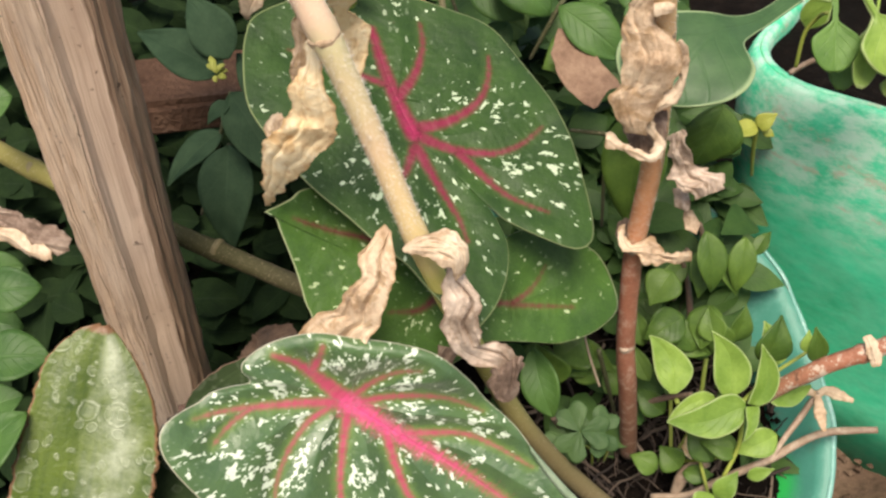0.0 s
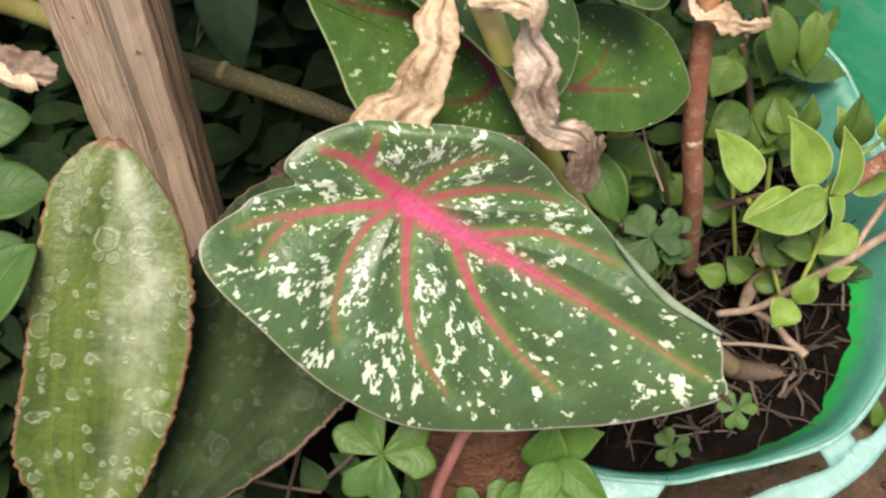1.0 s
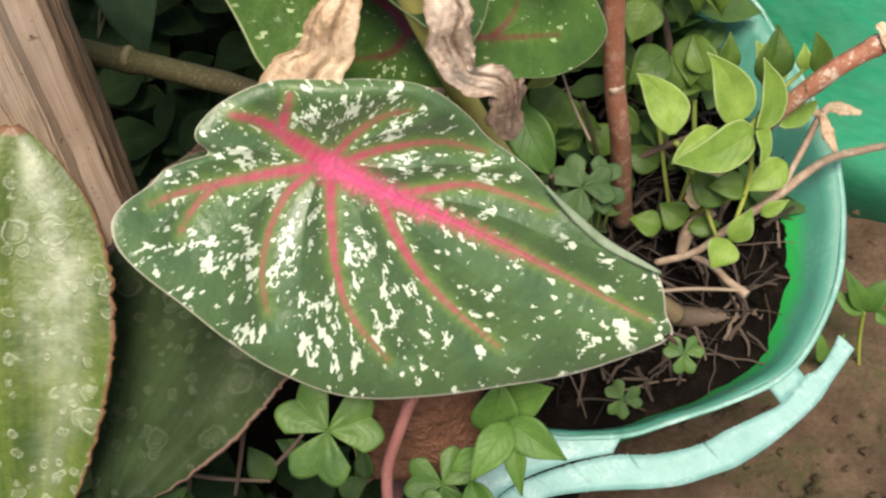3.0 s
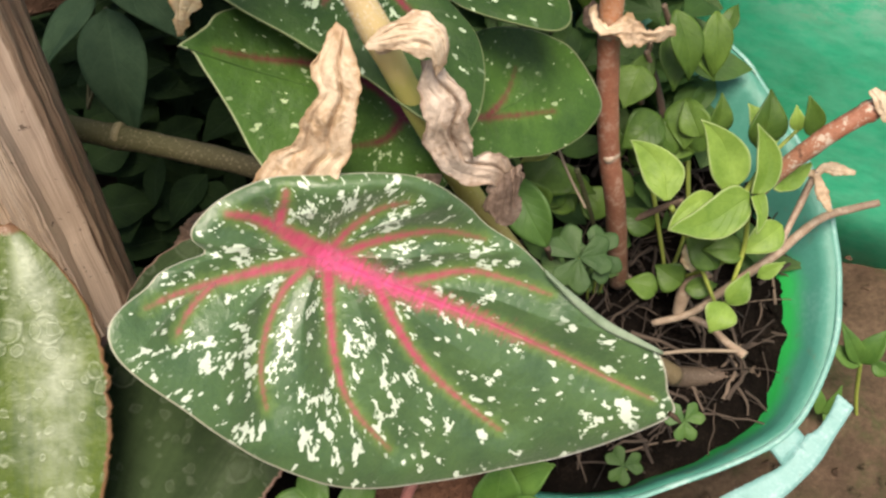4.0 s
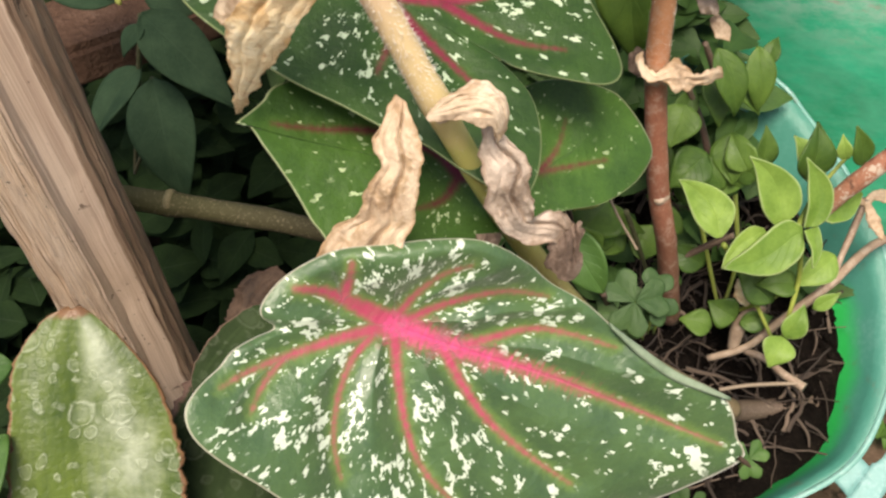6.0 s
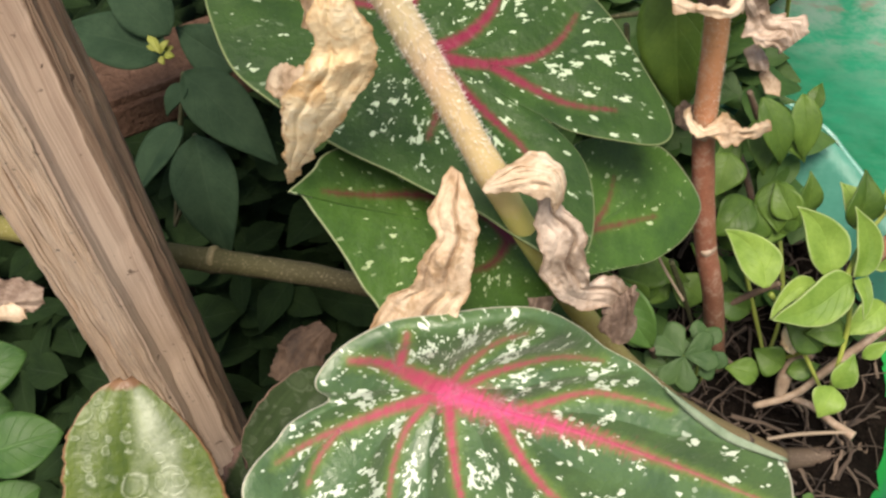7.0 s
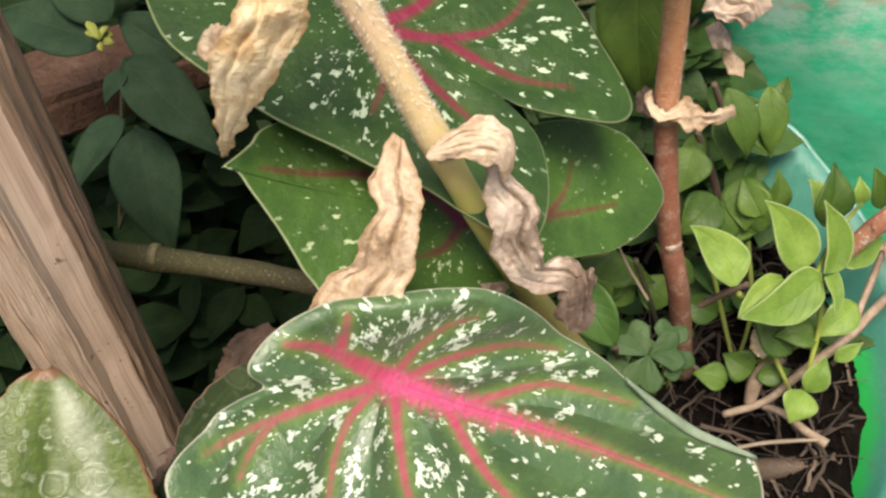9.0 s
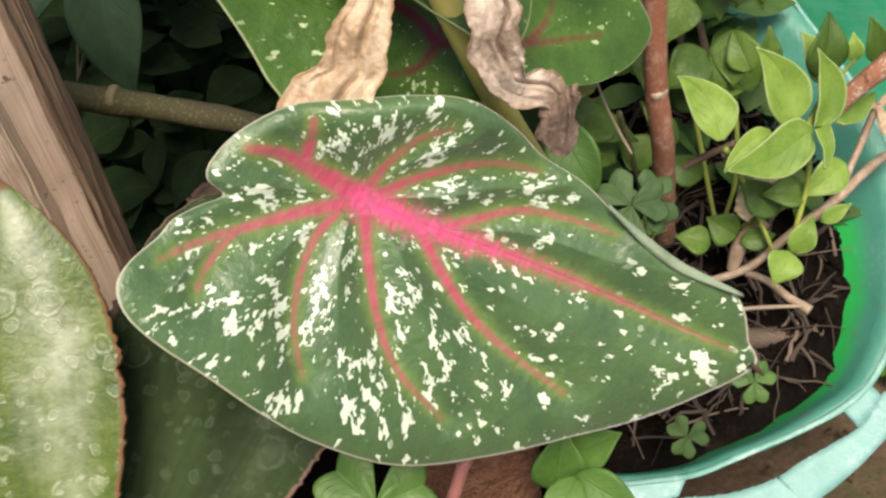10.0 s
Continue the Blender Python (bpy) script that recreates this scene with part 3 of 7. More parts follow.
def sheet(name, grid, mat, parent, thick, label="", closed_u=False, extra=None):
    """A thin closed skin over a grid of points [rows][columns][3]."""
    g = np.array(grid, float)
    nr, nc = g.shape[:2]
    du, dv = np.gradient(g, axis=0), np.gradient(g, axis=1)
    nrm = np.cross(du, dv)
    nrm /= np.maximum(1e-12, np.linalg.norm(nrm, axis=2, keepdims=True))
    top, low = g + nrm * thick / 2, g - nrm * thick / 2
    verts = np.vstack([top.reshape(-1, 3), low.reshape(-1, 3)])
    o = nr * nc
    faces = []
    for i in range(nr - 1):
        for j in range(nc - 1):
            a, b, c, d = i * nc + j, i * nc + j + 1, (i + 1) * nc + j + 1, (i + 1) * nc + j
            faces += [(a, d, c, b), (o + a, o + b, o + c, o + d)]
    for j in range(nc - 1):
        faces += [(j, j + 1, o + j + 1, o + j), ((nr - 1) * nc + j + 1, (nr - 1) * nc + j, o + (nr - 1) * nc + j, o + (nr - 1) * nc + j + 1)]
    for i in range(nr - 1):
        faces += [((i + 1) * nc, i * nc, o + i * nc, o + (i + 1) * nc), (i * nc + nc - 1, (i + 1) * nc + nc - 1, o + (i + 1) * nc + nc - 1, o + i * nc + nc - 1)]
    me = mesh_of(name, verts, faces, mat)
    u = np.linspace(0, 1, nr)[:, None] * np.ones((1, nc))
    v = np.ones((nr, 1)) * np.linspace(-1, 1, nc)[None]
    floats(me, "along", np.r_[u.ravel(), u.ravel()])
    floats(me, "across", np.r_[v.ravel(), v.ravel()])
    edge = np.maximum(np.abs(v), np.where(u > 0.5, u * 2 - 1, 0))
    floats(me, "edge", np.r_[edge.ravel(), edge.ravel()])
    ray = np.stack([v * 2.0, u * 0.35, 0 * u], 2).reshape(-1, 3)
    floats(me, "ray", np.vstack([ray, ray]), "FLOAT_VECTOR")
    return piece(name, me, parent, label)


def leaf_shape(kind, u):
    """Half width of a leaf at u from base to tip, 1 at its widest."""
    if kind == "ovate":
        return np.sin(np.pi * u ** 0.72) ** 0.85 * (1 - 0.25 * u)
    if kind == "acute":
        return np.sin(np.pi * u ** 0.74) ** 1.0 * (1 - 0.12 * u) * 1.03
    if kind == "ellip":
        return np.sin(np.pi * u) ** 0.72
    if kind == "lance":
        return np.sin(np.pi * u ** 0.8) ** 1.05
    if kind == "round":
        return np.sqrt(np.clip(1 - (2 * u - 1) ** 2, 0, 1)) * 0.98
    if kind == "spoon":
        g = np.clip((u - 0.28) / 0.34, 0, 1)
        return np.maximum(0.1 * (1 - 0.2 * u), g * g * (3 - 2 * g) * np.sqrt(np.clip(1 - ((u - 0.62) / 0.385) ** 2, 0, 1)))
    if kind == "paddle":
        return np.sqrt(np.clip(1 - np.abs(2 * u - 1) ** 4, 0, 1)) * (0.82 + 0.18 * np.sin(np.pi * u))
    if kind == "heart":
        return np.sqrt(np.clip(1 - ((u - 0.62) / 0.62) ** 2, 0, 1)) ** 1.1 * (0.35 + 0.65 * np.clip(u / 0.6, 0, 1)) * (1 - 0.0 * u)
    return np.sqrt(np.clip(1 - np.abs(2 * u - 1) ** 2.4, 0, 1))


def leaf(name, base, tip, width, mat, parent, face=(0.0, -0.6, 0.8), kind="ovate", fold=0.25, curl=0.15, wave=0.06, thick=0.0006, nu=12, nv=7, seed=0, teeth=0.0, label="", side=0.0):
    """A leaf blade from base to tip that turns its upper side to face. fold: how far its halves rise; curl: how far the tip bows back."""
    base, tip = np.array(base, float), np.array(tip, float)
    length = np.linalg.norm(tip - base)
    t = unit(tip - base)
    f = np.asarray(face, float)
    f = unit(f - (f @ t) * t)
    s = np.cross(t, f)
    grid = []
    for u in np.linspace(0, 1, nu):
        if isinstance(kind, str):
            h = float(leaf_shape(kind, np.array(min(max(u, 0.0), 1.0)))) * width / 2
            h = max(h, width * 0.015)
            halves = (h, h)
        else:
            halves = [max(0.015, float(np.mean(np.interp(u + np.linspace(-0.05, 0.05, 9) * min(1.0, (1.002 - u) * 14), kind[0], q)))) * width / 2 for q in kind[1:]]
            h = 0.5 * (halves[0] + halves[1])
        row = []
        for v in np.linspace(-1, 1, nv):
            hh = halves[v > 0] * (1 + teeth * (2.6 * noise.noise(Vector((u * 34, v, seed))) + 2.0 * noise.noise(Vector((u * 90, v, seed)))) * (abs(v) > 0.99))
            z = fold * h * abs(v) ** 1.3 + curl * length * 4 * u * (1 - u) * 0.5 - curl * length * max(0.0, u - 0.5) ** 2
            z += wave * width * noise.noise(Vector((u * 2.3 + seed * 7.1, v * 1.4, seed * 3.7)))
            row.append(base + t * length * u + s * (v * hh + side * length * math.sin(math.pi * u)) + f * z)
        grid.append(row)
    return sheet(name, grid, mat, parent, thick, label)


def dead_leaf(name, points, widths, mat, parent, face, curl=0.8, crumple=0.16, seed=0, nu=84, nv=34, thick=0.0004, label="", ruffle=0.34):
    """A shrivelled leaf: a ribbon along a curve, rolled across and crumpled."""
    path = smooth_path(points, nu)
    widths = [1.18 * q for q in widths]
    w = np.interp(np.linspace(0, 1, nu), np.linspace(0, 1, len(widths)), widths)
    t = np.gradient(path, axis=0)
    grid = []
    for i in range(nu):
        d = unit(t[i])
        f = np.asarray(face, float)
        f = unit(f - (f @ d) * d)
        s = np.cross(d, f)
        u = i / (nu - 1)
        row = []
        for v in np.linspace(-1, 1, nv):
            q = Vector((u * len(points) * 0.9 + seed * 5.3, v * 1.3, seed * 2.1))
            fold_ = noise.noise(q * 0.85) * 1.2 + 0.3 * noise.noise(q * 2.4) + 0.12 * noise.noise(q * 6.5)
            ridge = 1.3 * abs(noise.noise(Vector((v * 2.4 + 0.5 * noise.noise(q * 0.7), u * 0.9, seed + 9.0)))) + 0.2 * math.sin(v * 9 + 4 * noise.noise(q * 0.6)) + 0.5 * abs(noise.noise(Vector((v * 4.5 + noise.noise(q * 1.1), u * 2.6, seed + 3.0))))
            edge = abs(v) ** 3 * ruffle * 2.6 * noise.noise(Vector((u * 7.5 + seed, 2.0 if v > 0 else 9.0, seed)))
            x = v * w[i] * (1 + 0.22 * noise.noise(Vector((u * 9 + seed, 3.3 if v > 0 else 7.7, seed))) + 0.1 * noise.noise(Vector((u * 27, 1.3 if v > 0 else 5.7, seed))))
            z = w[i] * (-curl * 0.55 * v * v + crumple * 0.85 * fold_ + crumple * 1.35 * ridge + 0.5 * edge)
            row.append(path[i] + s * x + f * z + d * 0.25 * w[i] * noise.noise(q * 1.9 + Vector((4, 4, 4))))
        grid.append(row)
    return sheet(name, grid, mat, parent, thick, label)


def spline(points, n):
    """Smooth curve through the points, each stretch given the same share of n."""
    p = np.array(points, float)
    q = np.vstack([2 * p[0] - p[1], p, 2 * p[-1] - p[-2]])
    out = []
    for w in np.linspace(0, len(p) - 1, n):
        i = min(int(w), len(p) - 2)
        t = w - i
        a, b, c, d = q[i:i + 4]
        out.append(0.5 * (2 * b + (c - a) * t + (2 * a - 5 * b + 4 * c - d) * t * t + (3 * b - a - 3 * c + d) * t ** 3))
    return np.array(out)


def wilted(name, left, right, mat, parent, label="", folds=(), bulge=0.15, pleat=0.16, roll=0.9, margin=0.14, rag=0.05, seed=0.0, nu=120, nv=60, thick=0.0004, face=(0.0, -0.7, 0.7)):
    """A withered blade between two margins: pleated lengthwise, its margins rolled in. folds: (place across, depth) of deep creases."""
    lo, hi = spline(left, nu), spline(right, nu)
    mid = 0.5 * (lo + hi)
    run = np.r_[0, np.cumsum(np.linalg.norm(np.diff(mid, axis=0), axis=1))] * 1000
    grid = []
    for i in range(nu):
        u = i / (nu - 1)
        s = hi[i] - lo[i]
        w = np.linalg.norm(s)
        f = np.asarray(face, float)
        f = unit(f - (f @ unit(s)) * unit(s))
        row = []
        for v in np.linspace(-1, 1, nv):
            # millimetres across and along
            p, q = v * w * 500, run[i]
            bend = Vector((p * 0.09 + seed, q * 0.05, seed * 0.3))
            p2, q2 = p + 3.5 * noise.noise(bend), q + 2.0 * noise.noise(bend + Vector((7, 3, 1)))
            crag = 0.45 - abs(noise.noise(Vector((p2 * 0.19, q2 * 0.03, seed))))
            fine = 0.4 - abs(noise.noise(Vector((p2 * 0.4 + 4, q2 * 0.1, seed + 6))))
            z = bulge * w * (1 - v * v) * (1 + 0.6 * noise.noise(Vector((q * 0.12, seed, 4.0))))
            calm = 0.35 + 1.3 * abs(noise.noise(Vector((p * 0.05 + 3, q * 0.045, seed + 13)))) * 1.6
            z += pleat * calm * 0.001 * (15 * crag + 8 * fine + 5 * noise.noise(Vector((p * 0.1, q * 0.08, seed + 8))) + 0.8 * noise.noise(Vector((p2 * 1.0, q2 * 0.6, seed + 2))))
            for at, deep in folds:
                z -= deep * w * math.exp(-((v - at - 0.3 * noise.noise(Vector((q * 0.09, seed, 1.0)))) / 0.11) ** 2)
            x = v
            over = (abs(v) - (1 - 2 * margin)) / (2 * margin)
            if over > 0:
                turn = max(0.15, roll * math.pi * (0.55 + 1.3 * noise.noise(Vector((q * 0.09, 5.0 if v > 0 else 11.0, seed)))))
                rr = 2 * margin / turn
                x = math.copysign(1 - 2 * margin + rr * math.sin(over * turn), v)
                z += 0.5 * w * rr * (1 - math.cos(over * turn))
            e = 2.0 if v > 0 else 7.0
            ragged = 0.0013 * abs(v) ** 3 * (rag / 0.05) * (noise.noise(Vector((q * 0.17, e, seed))) + 0.45 * noise.noise(Vector((q * 0.45, e + 1, seed))) + 0.12 * noise.noise(Vector((q * 1.3, e + 2, seed))))
            row.append(mid[i] + 0.5 * s * x + unit(s) * (ragged if v > 0 else -ragged) + f * z)
        grid.append(row)
    return sheet(name, grid, mat, parent, thick, label)


def flat_leaf(name, left, right, mat, parent, label="", dish=0.06, wave=0.04, thick=0.0012, seed=0.0, nu=48, nv=21, face=(0.0, -0.7, 0.7)):
    """A live blade between two margins, lightly dished."""
    lo, hi = spline(left, nu), spline(right, nu)
    grid = []
    for i in range(nu):
        s = hi[i] - lo[i]
        w = np.linalg.norm(s)
        f = np.asarray(face, float)
        f = unit(f - (f @ unit(s)) * unit(s))
        grid.append([0.5 * (lo[i] + hi[i]) + 0.5 * s * v + f * w * (dish * (abs(v) ** 1.4 - 0.5) + wave * noise.noise(Vector((i * 0.09, v * 1.3, seed)))) for v in np.linspace(-1, 1, nv)])
    return sheet(name, grid, mat, parent, thick, label)


def caladium_blade(name, o, x, y, quad, outline, veins, splashes, mat, parent, label, na=420, nr=72, pillow=0.0022, droop=0.0, glow=0.0):
    """Heart-shaped blade spread from the point where its veins meet. outline, veins: places in the blade's own plane."""
    o, x, y = (np.array(v, float) for v in (o, x, y))
    z = np.cross(x, y)
    rim = smooth_path(outline, na, closed=True)
    rho = np.linspace(0, 1, nr + 1)[1:] ** 0.85
    flat = np.vstack([[[0.0, 0.0]]] + [rim * r for r in rho])
    part_rho = np.r_[0.0, np.repeat(rho, na)]
    dist = np.full(len(flat), 1.0)
    halo = np.zeros(len(flat))
    mid = np.full(len(flat), 9.0)
    quill = np.zeros((len(flat), 3))
    for number, (w0, w1, pts) in enumerate(veins):
        c = smooth_path(pts, 60)
        ww = np.interp(np.linspace(0, 1, 60) ** 0.8, [0, 1], [w0, w1])
        for k in range(59):
            a, b = c[k], c[k + 1]
            ab = b - a
            s = np.clip(((flat - a) @ ab) / (ab @ ab + 1e-12), 0, 1)
            dd = np.linalg.norm(flat - a - s[:, None] * ab, axis=1) - ww[k]
            nearer = dd < dist
            run = np.linalg.norm(np.diff(c, axis=0), axis=1).sum() * (k + s) / 59
            quill[nearer] = np.stack([run, np.maximum(dd, 0) * 0.16, np.full(len(dd), number * 0.7)], 1)[nearer]
            dist = np.minimum(dist, dd)
            if number == 0:
                mid = np.minimum(mid, (dd + ww[k]) * 1000)
            if glow and (w0, w1) == veins[0][:2]:
                far = k / 59
                halo = np.maximum(halo, (1 - far ** 1.4) * np.exp(-np.maximum(dd + ww[k], 0) ** 2 / (glow * (1.05 - 0.8 * far)) ** 2))
    if glow:
        halo = np.maximum(halo, np.exp(-np.sum((flat - np.array(veins[0][2][0])) ** 2, axis=1) / (glow * 1.15) ** 2))
    h = quad[0] + quad[1] * flat[:, 0] + quad[2] * flat[:, 1] + quad[3] * flat[:, 0] ** 2 + quad[4] * flat[:, 0] * flat[:, 1] + quad[5] * flat[:, 1] ** 2
    if len(quad) > 6:
        # the upper part of the blade is cupped forwards
        h = h + quad[6] * quad[9] * np.log1p(np.exp((quad[7] * flat[:, 0] + quad[8] * flat[:, 1] - 0.004) / quad[9]))
    puff = 1 - np.exp(-(np.maximum(dist, 0) / 0.007) ** 2)
    h = h + pillow * puff * (1 - 0.6 * part_rho ** 2) - pillow * 0.5
    wav = np.array([noise.noise(Vector((p[0] * 28, p[1] * 28, o[0] * 9))) for p in flat])
    h = h + 0.0022 * wav * part_rho - droop * np.clip((part_rho - 0.86) / 0.14, 0, 1) ** 2
    if len(quad) > 6:
        # its upper margin rolls back
        lean = np.clip((quad[7] * flat[:, 0] + quad[8] * flat[:, 1]) / 0.018, 0, 1)
        h = h - 0.0042 * lean * np.clip((part_rho - 0.72) / 0.28, 0, 1) ** 2
    pos = o + flat[:, :1] * x + flat[:, 1:] * y + h[:, None] * z
    nv = len(pos)
    verts = np.vstack([pos, pos - z * 0.0007])
    faces = []
    for k in range(na):
        k2 = (k + 1) % na
        faces += [(0, 1 + k, 1 + k2), (nv, nv + 1 + k2, nv + 1 + k)]
        last = 1 + (nr - 1) * na
        faces.append((last + k, nv + last + k, nv + last + k2, last + k2))
    for i in range(nr - 1):
        a0, b0 = 1 + i * na, 1 + (i + 1) * na
        for k in range(na):
            k2 = (k + 1) % na
            faces += [(a0 + k, b0 + k, b0 + k2, a0 + k2), (nv + a0 + k, nv + a0 + k2, nv + b0 + k2, nv + b0 + k)]
    area = np.sum(rim[:, 0] * np.roll(rim[:, 1], -1) - rim[:, 1] * np.roll(rim[:, 0], -1))
    if area < 0:
        faces = [f[::-1] for f in faces]
    me = mesh_of(name, verts, faces, mat)
    dens = np.zeros(nv)
    for px_, py_, pr_ in splashes:
        dens = np.maximum(dens, np.exp(-((flat[:, 0] - px_) ** 2 + (flat[:, 1] - py_) ** 2) / (1.1 * pr_) ** 2))
    r = np.linalg.norm(flat, axis=1) + 1e-9
    f = 0.05 * (r / 0.05) ** 0.5
    ray = np.stack([flat[:, 0] / r * f, flat[:, 1] / r * f, r * 0.25], 1) + o * 3
    for nm, val in (("vein", dist * 1000), ("splash", dens), ("edge", part_rho), ("glow", halo), ("mid", mid)):
        floats(me, nm, np.r_[val, val])
    floats(me, "ray", np.vstack([ray, ray]), "FLOAT_VECTOR")
    floats(me, "quill", np.vstack([quill, quill]), "FLOAT_VECTOR")
    return piece(name, me, parent, label)

# ---- ground, soil and pots ----
GROUND_Z = -0.11
RIM = [(0.115, 0.0311, -0.0354), (0.1388, 0.0376, -0.0318), (0.1653, 0.0465, -0.0269), (0.1894, 0.0588, -0.0202), (0.2032, 0.0732, -0.0122), (0.2151, 0.0974, 0.0011), (0.2192, 0.1244, 0.0159), (0.2184, 0.1444, 0.0269), (0.2144, 0.1622, 0.0367), (0.1911, 0.2065, 0.0611), (0.1677, 0.2334, 0.0759)]
RIM = RIM + [(0.12, 0.256, 0.088), (0.05, 0.27, 0.096), (0.0, 0.25, 0.085), (-0.024, 0.19, 0.052), (-0.024, 0.12, 0.013), (0.0, 0.066, -0.016), (0.04, 0.038, -0.031), (0.08, 0.029, -0.036)]
MID = np.array((0.085, 0.15, 0.03))


def disc_sheet(name, radius, z, rings, seg, mat, amp, freq, centre=(0, 0), grow=1.0, label="", kind="structure", ragged=0.0, sink=0.0):
    verts = [(centre[0], centre[1], z)]
    for i in range(1, rings + 1):
        r = radius * (i / rings) ** grow
        for k in range(seg):
            g = 2 * math.pi * k / seg
            rr = r * (1 + ragged * noise.noise(Vector((math.cos(g) * 3, math.sin(g) * 3, 2.0))))
            x, y = centre[0] + rr * math.cos(g), centre[1] + rr * math.sin(g)
            h = amp * (noise.noise(Vector((x * freq, y * freq, z))) + 0.5 * noise.noise(Vector((x * freq * 2.7, y * freq * 2.7, 4.0))) + 0.25 * noise.noise(Vector((x * freq * 7, y * freq * 7, 9.0))))
            verts.append((x, y, z + h * min(1.0, 3.0 / max(r, 0.001)) - sink * max(0.0, i / rings - 0.7) / 0.3))
    faces = [(0, 1 + k, 1 + (k + 1) % seg) for k in range(seg)]
    for i in range(rings - 1):
        a, b = 1 + i * seg, 1 + (i + 1) * seg
        faces += [(a + k, b + k, b + (k + 1) % seg, a + (k + 1) % seg) for k in range(seg)]
    ob = new(name, mesh_of(name, verts, faces, mat))
    return tagged(ob, label, name.split("_")[0], kind=kind)


disc_sheet("ground", 60.0, GROUND_Z, 200, 120, M_GROUND, 0.012, 18, grow=4.0, label="bare brown earth with fine crumbs around the pots")

# added near-black sheets that give the ground around the shrubs its shade by colour
disc_sheet("bed_soil", 0.45, GROUND_Z + 0.01, 60, 120, M_SOIL, 0.009, 30, centre=(-0.27, 0.2), ragged=0.1, sink=0.022, label="planting bed under the shrubs, its shade put into near-black soil")
disc_sheet("bed_soil", 0.78, GROUND_Z + 0.024, 70, 120, M_SOIL, 0.009, 30, centre=(-0.4, 0.8), ragged=0.1, sink=0.05, label="added near-black soil sheet behind the shrubs, colour in place of shade")

rim_path = smooth_path(RIM, 180, closed=True)


def rim_row(scale, drop, wob=0.0, seed=0):
    """The rim's line drawn in towards the pot's middle and lowered."""
    out = []
    for q in rim_path:
        r = np.array((MID[0], MID[1], q[2])) + (q - np.array((MID[0], MID[1], q[2]))) * scale
        r[2] -= drop
        r += wob * np.array([noise.noise(Vector(q * 30 + seed)), noise.noise(Vector(q * 30 + seed + 5)), noise.noise(Vector(q * 60 + seed + 9))])
        out.append(r)
    return out + out[:1]


def soil_z(x, y):
    return -0.025 + 0.55 * (y - 0.05) - 0.027


def soil_mesh():
    edge = np.array(rim_row(0.885, 0.03))[:-1]
    nr, na = 70, len(edge)
    verts = [(MID[0], MID[1], soil_z(MID[0], MID[1]))]
    for i in range(1, nr + 1):
        for e in edge:
            q = MID[:2] + (e[:2] - MID[:2]) * i / nr
            h = 0.008 * noise.noise(Vector((q[0] * 40, q[1] * 40, 1))) + 0.004 * noise.noise(Vector((q[0] * 120, q[1] * 120, 2))) + 0.002 * noise.noise(Vector((q[0] * 330, q[1] * 330, 3)))
            verts.append((q[0], q[1], soil_z(*q) + h))
    faces = [(0, 1 + k, 1 + (k + 1) % na) for k in range(na)]
    for i in range(nr - 1):
        a, b = 1 + i * na, 1 + (i + 1) * na
        faces += [(a + k, b + k, b + (k + 1) % na, a + (k + 1) % na) for k in range(na)]
    area = sum(edge[k][0] * edge[(k + 1) % na][1] - edge[k][1] * edge[(k + 1) % na][0] for k in range(na))
    if area < 0:
        faces = [f[::-1] for f in faces]
    return mesh_of("soil", verts, faces, M_SOIL)


tagged(new("soil", soil_mesh()), "dark potting soil with crumbs and roots", "soil", kind="structure")

pot = thing("plant_pot", "green plastic pot with a faded broken rim, full of soil", "pot", (MID[0], MID[1], GROUND_Z))


def pot_floor_row(scale):
    return [np.array((MID[0] + (q[0] - MID[0]) * scale, MID[1] + (q[1] - MID[1]) * scale, GROUND_Z)) for q in rim_row(1.0, 0.0)]


sheet("wall", [pot_floor_row(0.62), rim_row(0.76, 0.06, 0.001), rim_row(0.8, 0.037, 0.001)], M_POT, pot, 0.003)
sheet("rim_band", [rim_row(0.801, 0.0365, 0.001), rim_row(0.85, 0.027, 0.001), rim_row(0.9, 0.017, 0.001), rim_row(0.95, 0.0075, 0.001), rim_row(1.0, 0.0, 0.001)], M_RIM, pot, 0.003, "green inner wall fading to teal towards the rim")
sheet("rim_edge", [rim_row(0.998, -0.0006, 0.0008, 3), rim_row(1.008, -0.0008, 0.0008, 3), rim_row(1.017, -0.0004, 0.0012, 3)], M_PALE, pot, 0.0013, "pale worn lip")
lip_in = smooth_path([(0.0483, -0.0058, -0.0557), (0.0604, 0.0045, -0.0500), (0.0717, 0.0110, -0.0465), (0.0909, 0.0176, -0.0428), (0.1111, 0.0223, -0.0402), (0.1247, 0.0230, -0.0399), (0.1376, 0.0247, -0.0389), (0.1530, 0.0292, -0.0364), (0.1631, 0.0344, -0.0336), (0.1784, 0.0414, -0.0297), (0.1891, 0.0467, -0.0268), (0.1999, 0.0580, -0.0206), (0.2063, 0.0615, -0.0187), (0.2126, 0.0691, -0.0145), (0.2164, 0.0759, -0.0107)], 220)
lip_out = smooth_path([(0.0565, -0.0092, -0.0575), (0.0689, -0.0018, -0.0535), (0.0828, 0.0044, -0.0501), (0.0996, 0.0072, -0.0485), (0.1152, 0.0087, -0.0477), (0.1282, 0.0096, -0.0472), (0.1423, 0.0117, -0.0461), (0.1563, 0.0161, -0.0437), (0.1690, 0.0208, -0.0411), (0.1841, 0.0300, -0.0360), (0.1966, 0.0395, -0.0308), (0.2067, 0.0486, -0.0258), (0.2134, 0.0577, -0.0208), (0.2187, 0.0644, -0.0171), (0.2235, 0.0706, -0.0137)], 220)


